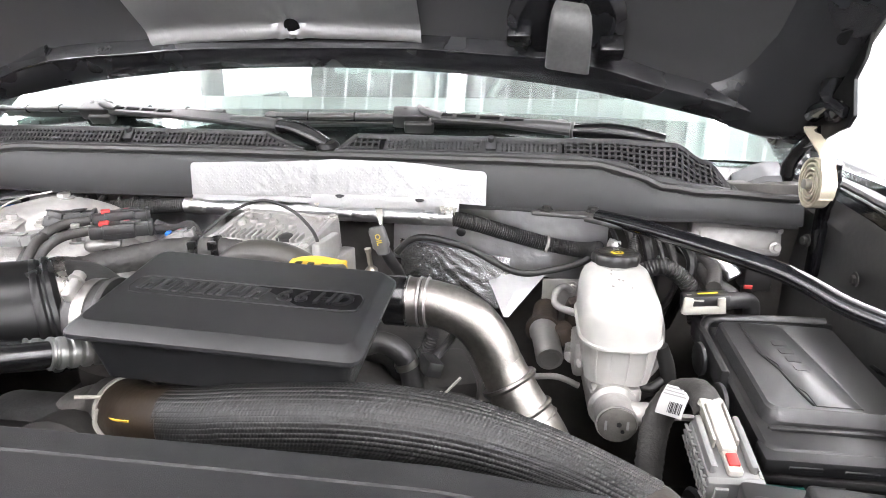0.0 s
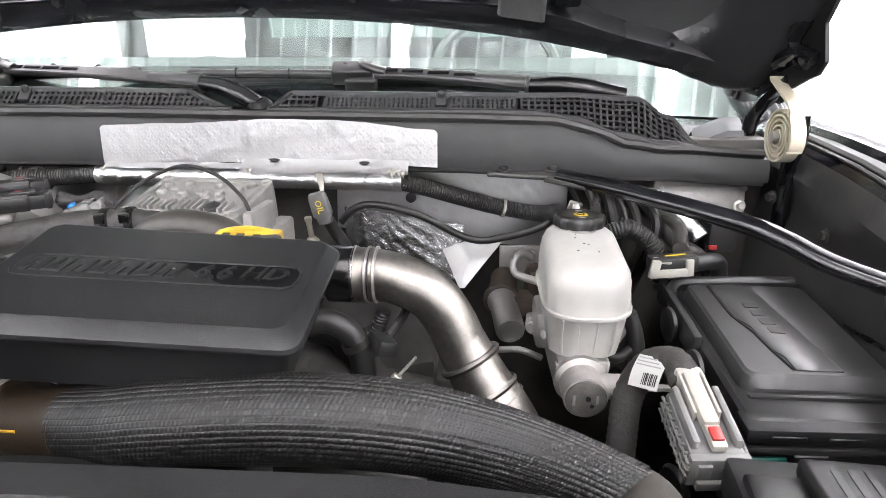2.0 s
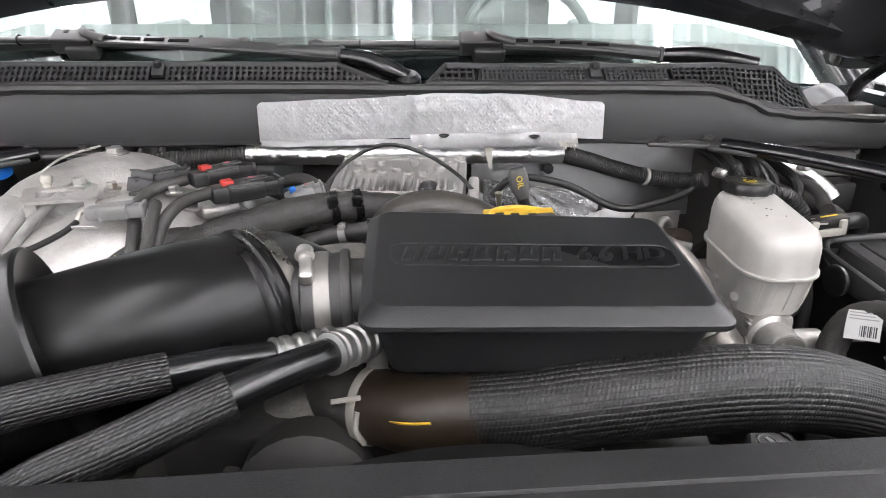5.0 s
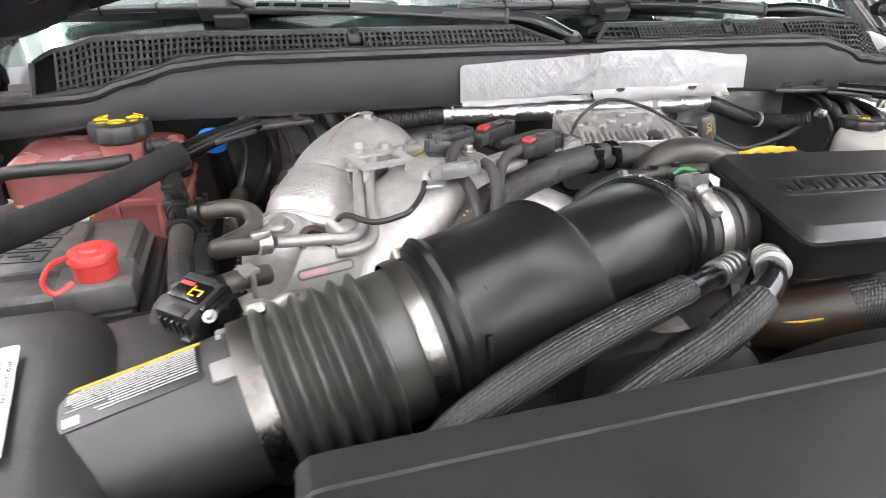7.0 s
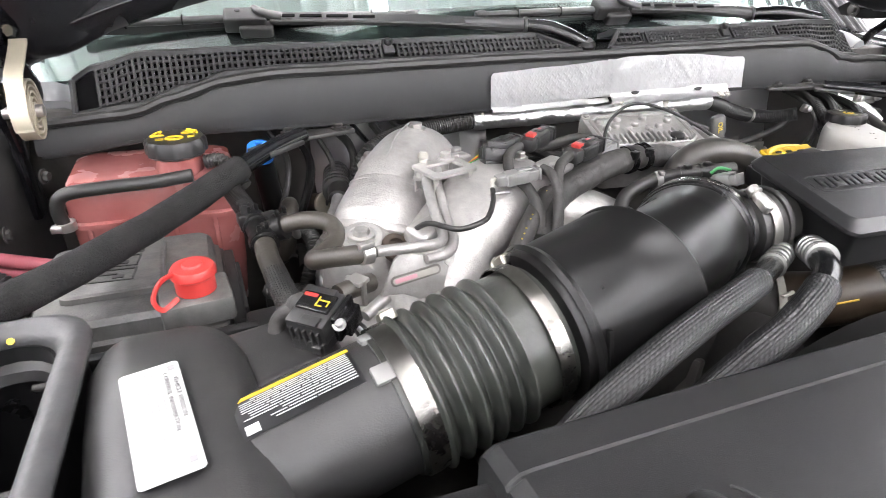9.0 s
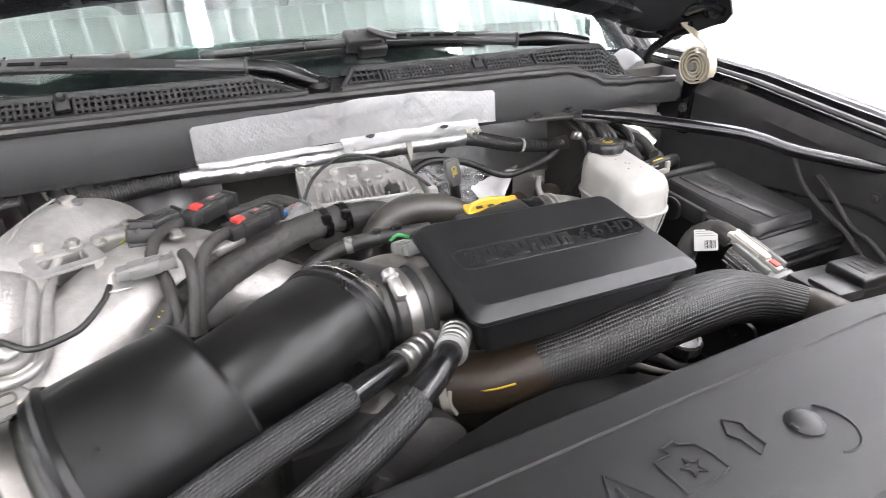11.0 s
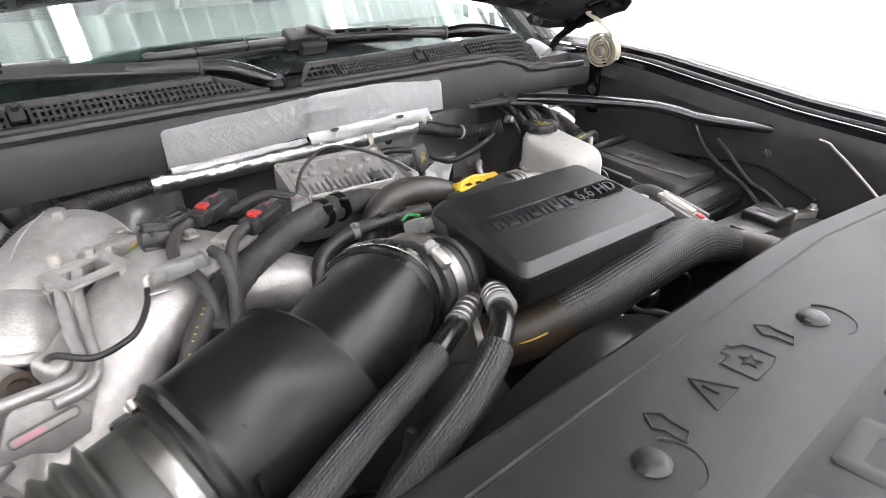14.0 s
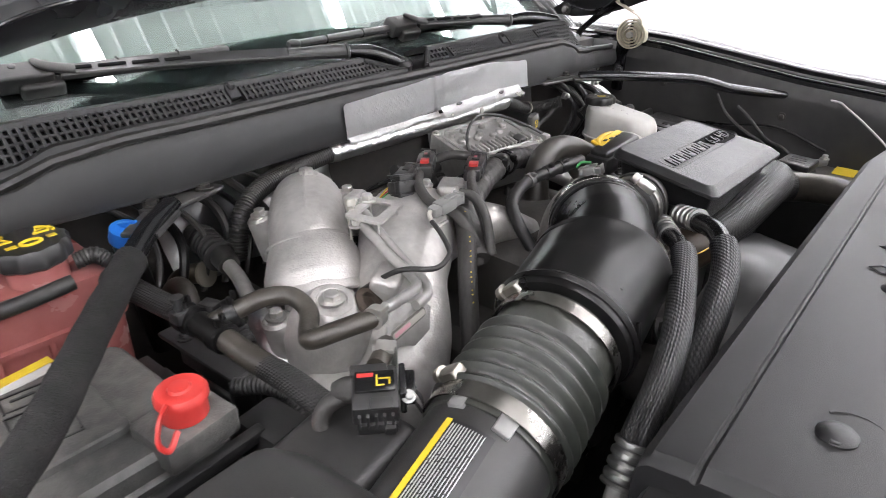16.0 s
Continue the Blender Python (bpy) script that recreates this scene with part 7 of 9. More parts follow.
part("moulded_disc", lathe([(0.0055, 0), (0.0055, 0.0015)], (0.4185, 0.705, 1.185), (-0.9, -0.4, 0), 16), WHITE, rs)
mc = thing("master_cylinder", (0.458, 0.73, 1.08), "cast aluminium brake master cylinder with a round end plug", "master cylinder")
part("bore", lathe([(0.020, 0), (0.0245, 0.001), (0.0245, 0.030), (0.030, 0.034), (0.030, 0.15), (0.034, 0.16)], (0.460, 0.649, 1.1375), (-0.02, 1, 0.03), 32), CAST, mc)
part("end_plug", lathe([(0.0225, 0), (0.0225, 0.003), (0.0218, 0.0034), (0.0, 0.0034)], (0.460, 0.6495, 1.1375), (0, -1, -0.05), 32), GRIME, mc, "stamped round end plug")
part("plug_dot", merge(lathe([(0.0022, 0), (0.0022, 0.001)], (0.4665, 0.646, 1.1300), (0, -1, -0.05), 12), lathe([(0.003, 0), (0.003, 0.001)], (0.462, 0.646, 1.139), (0, -1, -0.05), 12)), INKSHADE, mc)
for dx, dz in ((-0.013, 0.0), (0.012, 0.002)):
    part("stamp", box((0.460 + dx, 0.6462, 1.1375 + dz), (0.003, 0.0008, 0.014), (0, 0, 0), 0.0002, 1), GREYINK, mc)
part("saddle", merge(box((0.462, 0.712, 1.150), (0.060, 0.05, 0.024), bev=0.006), box((0.437, 0.690, 1.152), (0.012, 0.012, 0.010), bev=0.002), box((0.480, 0.690, 1.152), (0.012, 0.012, 0.010), bev=0.002), box((0.425, 0.78, 1.165), (0.02, 0.06, 0.05), bev=0.006)), CAST, mc)
part("port", merge(lathe([(0.014, 0), (0.014, 0.030), (0.011, 0.034)], (0.478, 0.668, 1.142), (1, -0.1, 0.05), 20), lathe([(0.008, 0.03), (0.008, 0.044), (0.005, 0.045), (0.004, 0.085)], (0.478, 0.668, 1.142), (1, -0.1, 0.05), 6)), CAST, mc, "side port with hex fitting")
bo = thing("hydraulic_booster", (0.385, 0.86, 1.08), "rusty hydraulic brake booster with a zinc accumulator", "brake booster")
part("accumulator", merge(lathe([(0.0, 0.001), (0.012, 0.001), (0.0135, 0.0), (0.0185, 0.0005), (0.0195, 0.004), (0.0195, 0.058), (0.0215, 0.062), (0.0215, 0.078)], (0.388, 0.800, 1.138), (-0.12, 0.97, 0.22), 36)), ZINC, bo, "zinc accumulator can")
part("rusty_body", merge(lathe([(0.020, 0), (0.026, 0.004), (0.026, 0.010), (0.020, 0.014), (0.020, 0.07)], (0.378, 0.862, 1.152), (0.1, 0.97, 0.1), 24), box((0.436, 0.905, 1.165), (0.046, 0.04, 0.055), bev=0.014), box((0.405, 0.865, 1.150), (0.035, 0.04, 0.03), (0, 0, 20), 0.008)), RUST, bo, "rusty cast body")
part("fitting", merge(bolt((0.418, 0.800, 1.148), 0.008, 0.012, (-0.5, -0.9, 0.1)), box((0.420, 0.812, 1.150), (0.022, 0.018, 0.020), (0, 0, 20), 0.005)), ALLOY, bo)
part("brake_pipe", tube([(0.421, 0.905, 1.203), (0.409, 0.896, 1.213), (0.398, 0.886, 1.211), (0.394, 0.876, 1.200), (0.400, 0.866, 1.192), (0.43, 0.845, 1.190)], 0.0055, 12, 8), ALLOY, bo, "bent steel pipe")
part("brake_pipe", tube([(0.43, 0.80, 1.10), (0.40, 0.80, 1.112), (0.37, 0.81, 1.105), (0.33, 0.83, 1.09)], 0.0045, 10, 8), ALLOY, bo)
part("brake_pipe", tube([(0.505, 0.80, 1.235), (0.525, 0.79, 1.222), (0.532, 0.785, 1.19), (0.528, 0.78, 1.15), (0.50, 0.77, 1.12)], 0.0042, 10, 8), ALLOY, bo)
part("mounting_plate", merge(box((0.414, 0.936, 1.172), (0.074, 0.004, 0.078), (0, 0, 3), 0.0015), bolt((0.424, 0.934, 1.199), 0.006, 0.008, (0, -1, 0))), ZINC, bo, "galvanised mounting plate")
part("side_valve", merge(tube([(0.52, 0.735, 1.20), (0.532, 0.735, 1.165), (0.538, 0.735, 1.11)], [0.009, 0.010, 0.010], 14, 6), tube([(0.53, 0.735, 1.155), (0.51, 0.725, 1.145), (0.495, 0.72, 1.15)], 0.006, 10, 6)), RUBBER, bo)

# ---- driver side: brace, module, fuse box, connector, battery ----
for s, lab in ((1, "glossy black tubular brace from cowl to fender"), (-1, "black tubular brace with a fuzzy foam sleeve")):
    b = thing("strut_brace", (0.62 * s, 0.68, 1.28), lab, "brace", "strut braces")
    path = [(0.445, 0.842, 1.338), (0.50, 0.785, 1.338), (0.60, 0.682, 1.331), (0.635, 0.645, 1.323), (0.665, 0.612, 1.311), (0.72, 0.565, 1.300), (0.785, 0.512, 1.288)] if s > 0 else [(0.425, 0.858, 1.338), (0.465, 0.825, 1.335), (0.508, 0.782, 1.329), (0.60, 0.678, 1.317), (0.647, 0.617, 1.318), (0.695, 0.570, 1.317), (0.785, 0.495, 1.316)]
    part("tube", tube([(x * s, y, z) for x, y, z in path], [0.0115, 0.0125, 0.0125, 0.0125, 0.0125, 0.012, 0.009], 16, 8, flat=0.8), PAINT, b)
    part("foot", merge(box((0.405 * s, 0.870, 1.333), (0.10, 0.030, 0.007), (0, 0, -12 * s), 0.003), box((0.46 * s, 0.835, 1.333), (0.06, 0.04, 0.006), (0, 0, -40 * s), 0.002)), INNER, b)
    for dx in (0.375, 0.440):
        part("bolt", bolt((dx * s, 0.872 - 0.02 * (dx - 0.42), 1.337), 0.007, 0.007), DARK, b)
    if s < 0:
        part("foam_sleeve", tube([(-0.508, 0.782, 1.329), (-0.56, 0.726, 1.320), (-0.60, 0.678, 1.317), (-0.647, 0.617, 1.318), (-0.695, 0.570, 1.317), (-0.750, 0.522, 1.318)], 0.0150, 20, 8, 0.006, lambda q, a: 1 + 0.05 * noise.noise((q * 40, math.cos(a) * 2, math.sin(a) * 2))), FOAM, b, "fuzzy black foam sleeve")
mod = thing("firewall_module", (0.66, 0.965, 1.22), "silver aluminium module on the firewall below the cowl", "control module")
part("case", box((0.664, 0.965, 1.279), (0.130, 0.03, 0.048), (-15, 0, -3), 0.005), ALLOY, mod)
part("lid", merge(box((0.664, 0.949, 1.284), (0.108, 0.006, 0.032), (-15, 0, -3), 0.003), *[bolt((0.664 + dx, 0.946, 1.284 + dz), 0.0035, 0.004, (0, -1, 0.2)) for dx in (-0.058, 0.058) for dz in (-0.016, 0.014)]), ALLOY, mod)
part("bolt", bolt((0.715, 0.935, 1.275), 0.0055, 0.009, (0, -1, 0.2)), ZINC, mod)
part("plug", merge(box((0.69, 0.93, 1.235), (0.04, 0.04, 0.045), bev=0.005), box((0.675, 0.915, 1.215), (0.012, 0.01, 0.012), bev=0.002)), PLASTIC, mod)
part("red_lock", box((0.675, 0.906, 1.222), (0.012, 0.004, 0.006), bev=0.001), RED, mod)
cable("vent_conduit", [(0.488, 0.855, 1.245), (0.510, 0.845, 1.260), (0.536, 0.842, 1.269), (0.562, 0.840, 1.256), (0.581, 0.838, 1.230), (0.588, 0.835, 1.19)], 0.0115, RUBBER, "black corrugated conduit behind the reservoir", "conduit", 14, rf=corrugated(0.004), step=0.001)
cable("vent_conduit", [(0.52, 0.925, 1.30), (0.505, 0.89, 1.288), (0.50, 0.86, 1.265), (0.51, 0.84, 1.23)], 0.008, RUBBER, "black corrugated conduit behind the reservoir", "conduit", 14, rf=corrugated(0.004), step=0.001)
wc = thing("white_lever_connector", (0.575, 0.80, 1.20), "black connector with a white locking lever", "connector")
part("body", merge(box((0.585, 0.800, 1.238), (0.060, 0.024, 0.022), (0, -4, 6), 0.004), tube([(0.605, 0.802, 1.236), (0.630, 0.808, 1.238), (0.648, 0.815, 1.232), (0.655, 0.822, 1.20)], 0.011, 12, 6)), PLASTIC, wc)
part("writing_bar", box((0.586, 0.7965, 1.2505), (0.026, 0.002, 0.0012), (30, -4, 6), 0.0003, 1), YELLOW, wc, "worn yellow writing bar")
part("lever", merge(box((0.580, 0.786, 1.230), (0.052, 0.005, 0.011), (0, -3, 4), 0.002), box((0.560, 0.786, 1.235), (0.013, 0.007, 0.024), (0, 8, 4), 0.003), box((0.603, 0.788, 1.237), (0.010, 0.006, 0.022), (0, -6, 4), 0.002), box((0.570, 0.792, 1.244), (0.022, 0.012, 0.005), (20, 0, 4), 0.002)), CREAM, wc, "white locking lever")
cable("taped_loom", [(0.60, 0.82, 1.25), (0.61, 0.87, 1.262), (0.59, 0.91, 1.27), (0.56, 0.94, 1.28)], 0.010, TAPE, "taped wire bundle rising to the cowl")
cable("taped_loom", [(0.62, 0.90, 1.27), (0.60, 0.88, 1.255), (0.605, 0.845, 1.248), (0.630, 0.835, 1.235), (0.655, 0.84, 1.20)], 0.010, TAPE, "taped wire bundle under the brace")
cable("silver_shield_lead", [(0.575, 0.915, 1.29), (0.60, 0.895, 1.282), (0.625, 0.88, 1.268), (0.64, 0.865, 1.25)], 0.011, CRINKLE, "foil-wrapped lead under the brace", rf=lambda q, a: 1 + 0.15 * noise.noise((q * 80, math.cos(a), math.sin(a))), step=0.004)

fb = thing("fuse_box", (0.665, 0.67, 1.05), "black plastic underhood fuse box with a stepped lid", "fuse box")
fm = pose(0.668, 0.682, 1.207, 4, 1, 0)


def fring(w, l, z, r=0.016, dy=0.0):
    return [fm @ Vector((px, py + dy, z)) for px, py in rounded(w, l, r, 4)]


part("tray", loft([fring(0.150, 0.250, -0.14, 0.01), fring(0.152, 0.252, -0.04, 0.01), fring(0.168, 0.268, -0.036, 0.012), fring(0.168, 0.268, -0.018, 0.012), fring(0.160, 0.260, -0.014, 0.012)]), PLASTIC, fb)
lid = part("lid", loft([fring(0.148, 0.200, -0.024, 0.014, 0.004), fring(0.146, 0.198, -0.008, 0.016, 0.004), fring(0.140, 0.190, 0.001, 0.010, 0.006), fring(0.134, 0.184, 0.004, 0.010, 0.006)]), FUSELID, fb, sharp=24)
step_line = [fm @ Vector(p) for p in ((-0.046, 0.092, 0.0045), (-0.044, 0.020, 0.0045), (-0.034, 0.000, 0.0045), (-0.033, -0.040, 0.0045), (-0.024, -0.056, 0.0045), (-0.023, -0.080, 0.0045))]
part("step", tube(step_line, 0.0014, 6, 1, straight=True), PLASTIC, lid)
part("smooth_band", plate([(-0.021, -0.078), (0.024, -0.078), (0.004, 0.095), (-0.044, 0.095), (-0.042, 0.021), (-0.032, 0.001), (-0.031, -0.039), (-0.022, -0.055)], 0.0012, fm @ pose(0, -0.003, 0.0040), 0.0005), LIDBAND, lid, "raised smooth band")
for i in range(4):
    part("moulded_mark", plate(rounded(0.016, 0.012, 0.002, 2), 0.0010, fm @ pose(-0.014 + 0.002 * i, 0.046 - i * 0.018, 0.0050)), PLASTIC, lid)
part("frame_bar", tube([(0.579, 0.742, 1.186), (0.580, 0.765, 1.197), (0.584, 0.786, 1.208), (0.594, 0.799, 1.2125), (0.612, 0.802, 1.2135), (0.67, 0.803, 1.215), (0.738, 0.801, 1.216)], 0.0062, 10, 6, flat=0.8), FUSELID, fb, "raised frame bar round the lid")
part("frame_wall", box(fm @ Vector((0.0, 0.118, -0.022)), (0.160, 0.006, 0.040), (4, 0, 0), 0.003), PLASTIC, fb)
part("frame_bar", box(fm @ Vector((-0.088, 0.06, -0.02)), (0.010, 0.14, 0.03), (4, 0, 0), 0.003), PLASTIC, fb)
part("frame_bar", box(fm @ Vector((0.0, -0.130, -0.024)), (0.175, 0.030, 0.018), (4, 0, 0), 0.004), COVER, fb)
part("frame_bar", box(fm @ Vector((0.0, -0.134, -0.040)), (0.168, 0.020, 0.008), (4, 0, 0), 0.002), PLASTIC, fb)
part("lid_lip", box(fm @ Vector((0.0, -0.099, -0.014)), (0.142, 0.008, 0.008), (4, 0, 0), 0.003), COVER, fb)
for dx in (-0.05, 0.0, 0.05):
    # black strip on the bar's face, drawn for a shaded slot
    part("front_slot", box(fm @ Vector((dx, -0.1455, -0.024)), (0.030, 0.002, 0.004), (4, 0, 0), 0.0006, 1), INKSHADE, fb)
for dy in (0.05, -0.04):
    part("latch", lathe([(0.017, -0.003), (0.0205, -0.002), (0.0205, 0.002), (0.017, 0.003), (0.017, -0.003)], fm @ Vector((-0.100, dy, -0.026)), (1, 0.1, 0), 24), PLASTIC, fb)
part("rating_label", box(fm @ Vector((-0.02, -0.1362, -0.048)), (0.030, 0.001, 0.009), (4, 0, 0), 0.0002, 1), LABEL, fb, "small white label")
part("teal_lock", box(fm @ Vector((-0.060, -0.137, -0.058)), (0.036, 0.004, 0.010), (4, 0, 0), 0.001, 1), TEAL, fb, "teal lock slide")

gc = thing("grey_harness_connector", (0.545, 0.52, 1.06), "large grey harness connector with white lever and red tab", "connector")
gm = frame_of((0.541, 0.547, 1.190), (0.03, -0.96, -0.24), (1.0, 0.03, 0.03))


def gbox(c, s, b=0.003):
    bm = box((0, 0, 0), s, bev=b, seg=2)
    bmesh.ops.transform(bm, matrix=gm @ pose(*c), verts=bm.verts[:])
    return bm


part("shell", merge(gbox((0.008, 0, -0.010), (0.078, 0.050, 0.026), 0.008), gbox((0.014, 0, -0.030), (0.056, 0.042, 0.016), 0.003)), GREY, gc)
for i in range(7):
    for sy in (1, -1):
        part("rib", gbox((-0.016 + 0.009 * i, 0.0252 * sy, -0.014), (0.0030, 0.0035, 0.026), 0.0008), GREY, gc)
part("front_frame", merge(gbox((0.046, 0, -0.014), (0.008, 0.050, 0.034), 0.002), gbox((0.050, 0.013, -0.010), (0.006, 0.012, 0.016), 0.001), gbox((0.050, -0.013, -0.010), (0.006, 0.012, 0.016), 0.001), gbox((0.050, 0, -0.028), (0.008, 0.034, 0.010), 0.001)), GREY, gc)
part("cheek", gbox((0.006, 0.0180, 0.005), (0.064, 0.007, 0.014), 0.003), GREY, gc)
part("cheek", gbox((0.006, -0.0180, 0.005), (0.064, 0.007, 0.014), 0.003), GREY, gc)
for sz in (-0.004, -0.012, -0.020):
    part("side_rail", merge(gbox((0.010, 0.0265, sz), (0.074, 0.003, 0.0022), 0.0007), gbox((0.010, -0.0265, sz), (0.074, 0.003, 0.0022), 0.0007), gbox((0.0475, 0, sz), (0.003, 0.054, 0.0022), 0.0007)), GREY, gc)
part("lever", merge(gbox((-0.012, 0.0, 0.009), (0.066, 0.017, 0.014), 0.006), gbox((0.026, 0, 0.007), (0.034, 0.014, 0.009), 0.003), gbox((-0.016, 0.0105, 0.008), (0.050, 0.0028, 0.013), 0.001), gbox((-0.016, -0.0105, 0.008), (0.050, 0.0028, 0.013), 0.001), gbox((-0.043, 0, 0.004), (0.012, 0.026, 0.022), 0.005)), CREAM, gc, "white locking lever")
part("red_tab", gbox((0.030, 0.000, 0.0118), (0.014, 0.010, 0.004), 0.001), RED, gc, "red lock tab")
part("taped_loom", tube([gm @ Vector((-0.040, 0, -0.002)), gm @ Vector((-0.056, -0.002, 0.002)), (0.532, 0.618, 1.203), (0.516, 0.634, 1.188), (0.500, 0.632, 1.155), (0.492, 0.612, 1.11), (0.490, 0.60, 1.05)], 0.0155, 18, 8, 0.004, lambda q, a: 1 + 0.04 * math.sin(q * 700 + a) + 0.03 * noise.noise((q * 60, math.cos(a), math.sin(a)))), TAPE, gc, "taped wire bundle")
# paper tag curled round the loom
tgm = frame_of((0.519, 0.613, 1.190), (0.62, -0.72, 0.22), (0.50, 0.45, 0.62))


def curl(x, y, lift):
    return tgm @ Vector((x, y, 0.008 - 9.0 * y * y + lift))


def sheet(x0, x1, y0, y1, lift, thick):
    ys = span(y0, y1, 8)
    return loft([[curl(x0, y, lift), curl(x1, y, lift), curl(x1, y, lift + thick), curl(x0, y, lift + thick)] for y in ys])


tag = part("loom_tag", sheet(-0.018, 0.015, -0.020, 0.014, 0.006, 0.0005), LABEL, gc, "curled white paper tag with bar marks")
for i in range(9):
    part("tag_bar", sheet(-0.004 + 0.0018 * i, -0.0034 + 0.0018 * i + 0.0004 * (i % 3), -0.017, -0.005, 0.0067, 0.0002), INKSHADE, tag)
for i in range(3):
    part("tag_line", sheet(-0.016, 0.012 - 0.004 * i, 0.002 + 0.004 * i, 0.0034 + 0.004 * i, 0.0067, 0.0002), GREYINK, tag)
part("holder", merge(lathe([(0.018, -0.004), (0.021, 0), (0.018, 0.004)], (0.520, 0.53, 1.125), (1, 0.3, 0), 24), lathe([(0.018, -0.004), (0.021, 0), (0.018, 0.004)], (0.512, 0.515, 1.085), (1, 0.3, 0), 24)), SMOOTH, gc)

bt = thing("battery", (0.645, 0.38, 1.0), "black truck battery with a fuse block over its terminal", "battery", "batteries")
part("case", box((0.640, 0.375, 1.085), (0.20, 0.19, 0.17), bev=0.008, seg=3), PLASTIC, bt)
tb = part("terminal_fuse_block", merge(box((0.592, 0.452, 1.172), (0.11, 0.075, 0.035), (0, 0, -6), 0.005), box((0.566, 0.440, 1.188), (0.05, 0.05, 0.016), (0, 0, -6), 0.004)), PLASTIC, bt)
part("lid", box((0.614, 0.440, 1.199), (0.064, 0.058, 0.018), (0, 0, -6), 0.005, 3), COVER, tb, "raised lid with moulded arrows")
part("lid_mark", merge(*[box((0.602 + 0.012 * i, 0.440, 1.2083), (0.006, 0.030, 0.0008), (0, 0, -6), 0.0003, 1) for i in range(3)]), PLASTIC, tb)
part("terminal", merge(lathe([(0.011, 0), (0.010, 0.02), (0.008, 0.022)], (0.700, 0.435, 1.165), (0, 0, 1), 18), box((0.715, 0.428, 1.175), (0.06, 0.018, 0.012), (0, 0, -30), 0.003), bolt((0.735, 0.415, 1.182), 0.006, 0.010)), ZINC, bt, "lead terminal clamp")
part("yellow_label", box((0.715, 0.36, 1.1712), (0.05, 0.06, 0.001), (0, 0, 0), 0.0002, 1), YELLOW, bt, "yellow and white warning label")
cable("hood_release_rod", [(0.726, 0.432, 1.3035), (0.712, 0.412, 1.3045), (0.705, 0.400, 1.2990), (0.700, 0.370, 1.2810), (0.692, 0.322, 1.2475), (0.688, 0.290, 1.22)], 0.0020, ALLOY, "bright steel rod against the inner fender", "rod", 8)
of = thing("oil_filler", (0.345, 0.49, 1.08), "black oil filler neck with a ribbed cap", "oil filler")
part("neck", merge(tube([(0.345, 0.490, 1.14), (0.337, 0.503, 1.10), (0.31, 0.53, 1.05)], [0.020, 0.022, 0.024], 20, 6), box((0.30, 0.49, 1.07), (0.14, 0.06, 0.06), (0, 10, 15), 0.012)), PLASTIC, of)
cp2 = part("cap", lathe([(0.0225, 0), (0.0235, 0.003), (0.0235, 0.014), (0.021, 0.017), (0.017, 0.0172), (0.0165, 0.0155), (0.0, 0.0155)], (0.345, 0.487, 1.136), (0, -0.1, 1), 60, 15, 0.025), FUSELID, of, "black ribbed cap")
part("symbol", merge(tube([(0.340 + 0.008 * math.cos(a), 0.490 + 0.008 * math.sin(a), 1.1524) for a in span(0, 2 * math.pi, 16)], 0.0009, 6, 1, straight=True), box((0.345, 0.485, 1.1525), (0.018, 0.004, 0.0008), (0, 0, 20), 0.0002, 1), box((0.343, 0.491, 1.1525), (0.004, 0.010, 0.0008), (0, 0, 20), 0.0002, 1)), GREY, cp2)

# ---- passenger side: coolant tank, battery, hoses ----
ct = thing("coolant_tank", (-0.61, 0.86, 1.12), "pink-stained translucent coolant tank with a black pressure cap", "coolant tank")


def ctring(z, w, l, r, cx=-0.607, cy=0.868):
    return [(cx + px, cy + py, z - 0.03 * (px + 0.09)) for px, py in rounded(w, l, r, 6)]


part("tank", loft([ctring(1.14, 0.17, 0.12, 0.02), ctring(1.20, 0.182, 0.13, 0.022), ctring(1.268, 0.186, 0.132, 0.022), ctring(1.270, 0.196, 0.142, 0.026), ctring(1.276, 0.196, 0.142, 0.026), ctring(1.278, 0.188, 0.134, 0.022), ctring(1.306, 0.188, 0.134, 0.022), ctring(1.318, 0.178, 0.124, 0.022), ctring(1.322, 0.160, 0.105, 0.02)]), PINKTANK, ct)
cc = part("cap", lathe([(0.028, 0.004), (0.0335, 0.008), (0.0335, 0.021), (0.031, 0.025), (0.020, 0.026)], (-0.574, 0.832, 1.333), (0, 0, 1), 72, 12, 0.035), PLASTIC, ct, "black lobed pressure cap")
part("collar", lathe([(0.026, -0.03), (0.026, 0.006)], (-0.574, 0.832, 1.335), (0, 0, 1), 28), PINKTANK, ct)
z = 1.3595
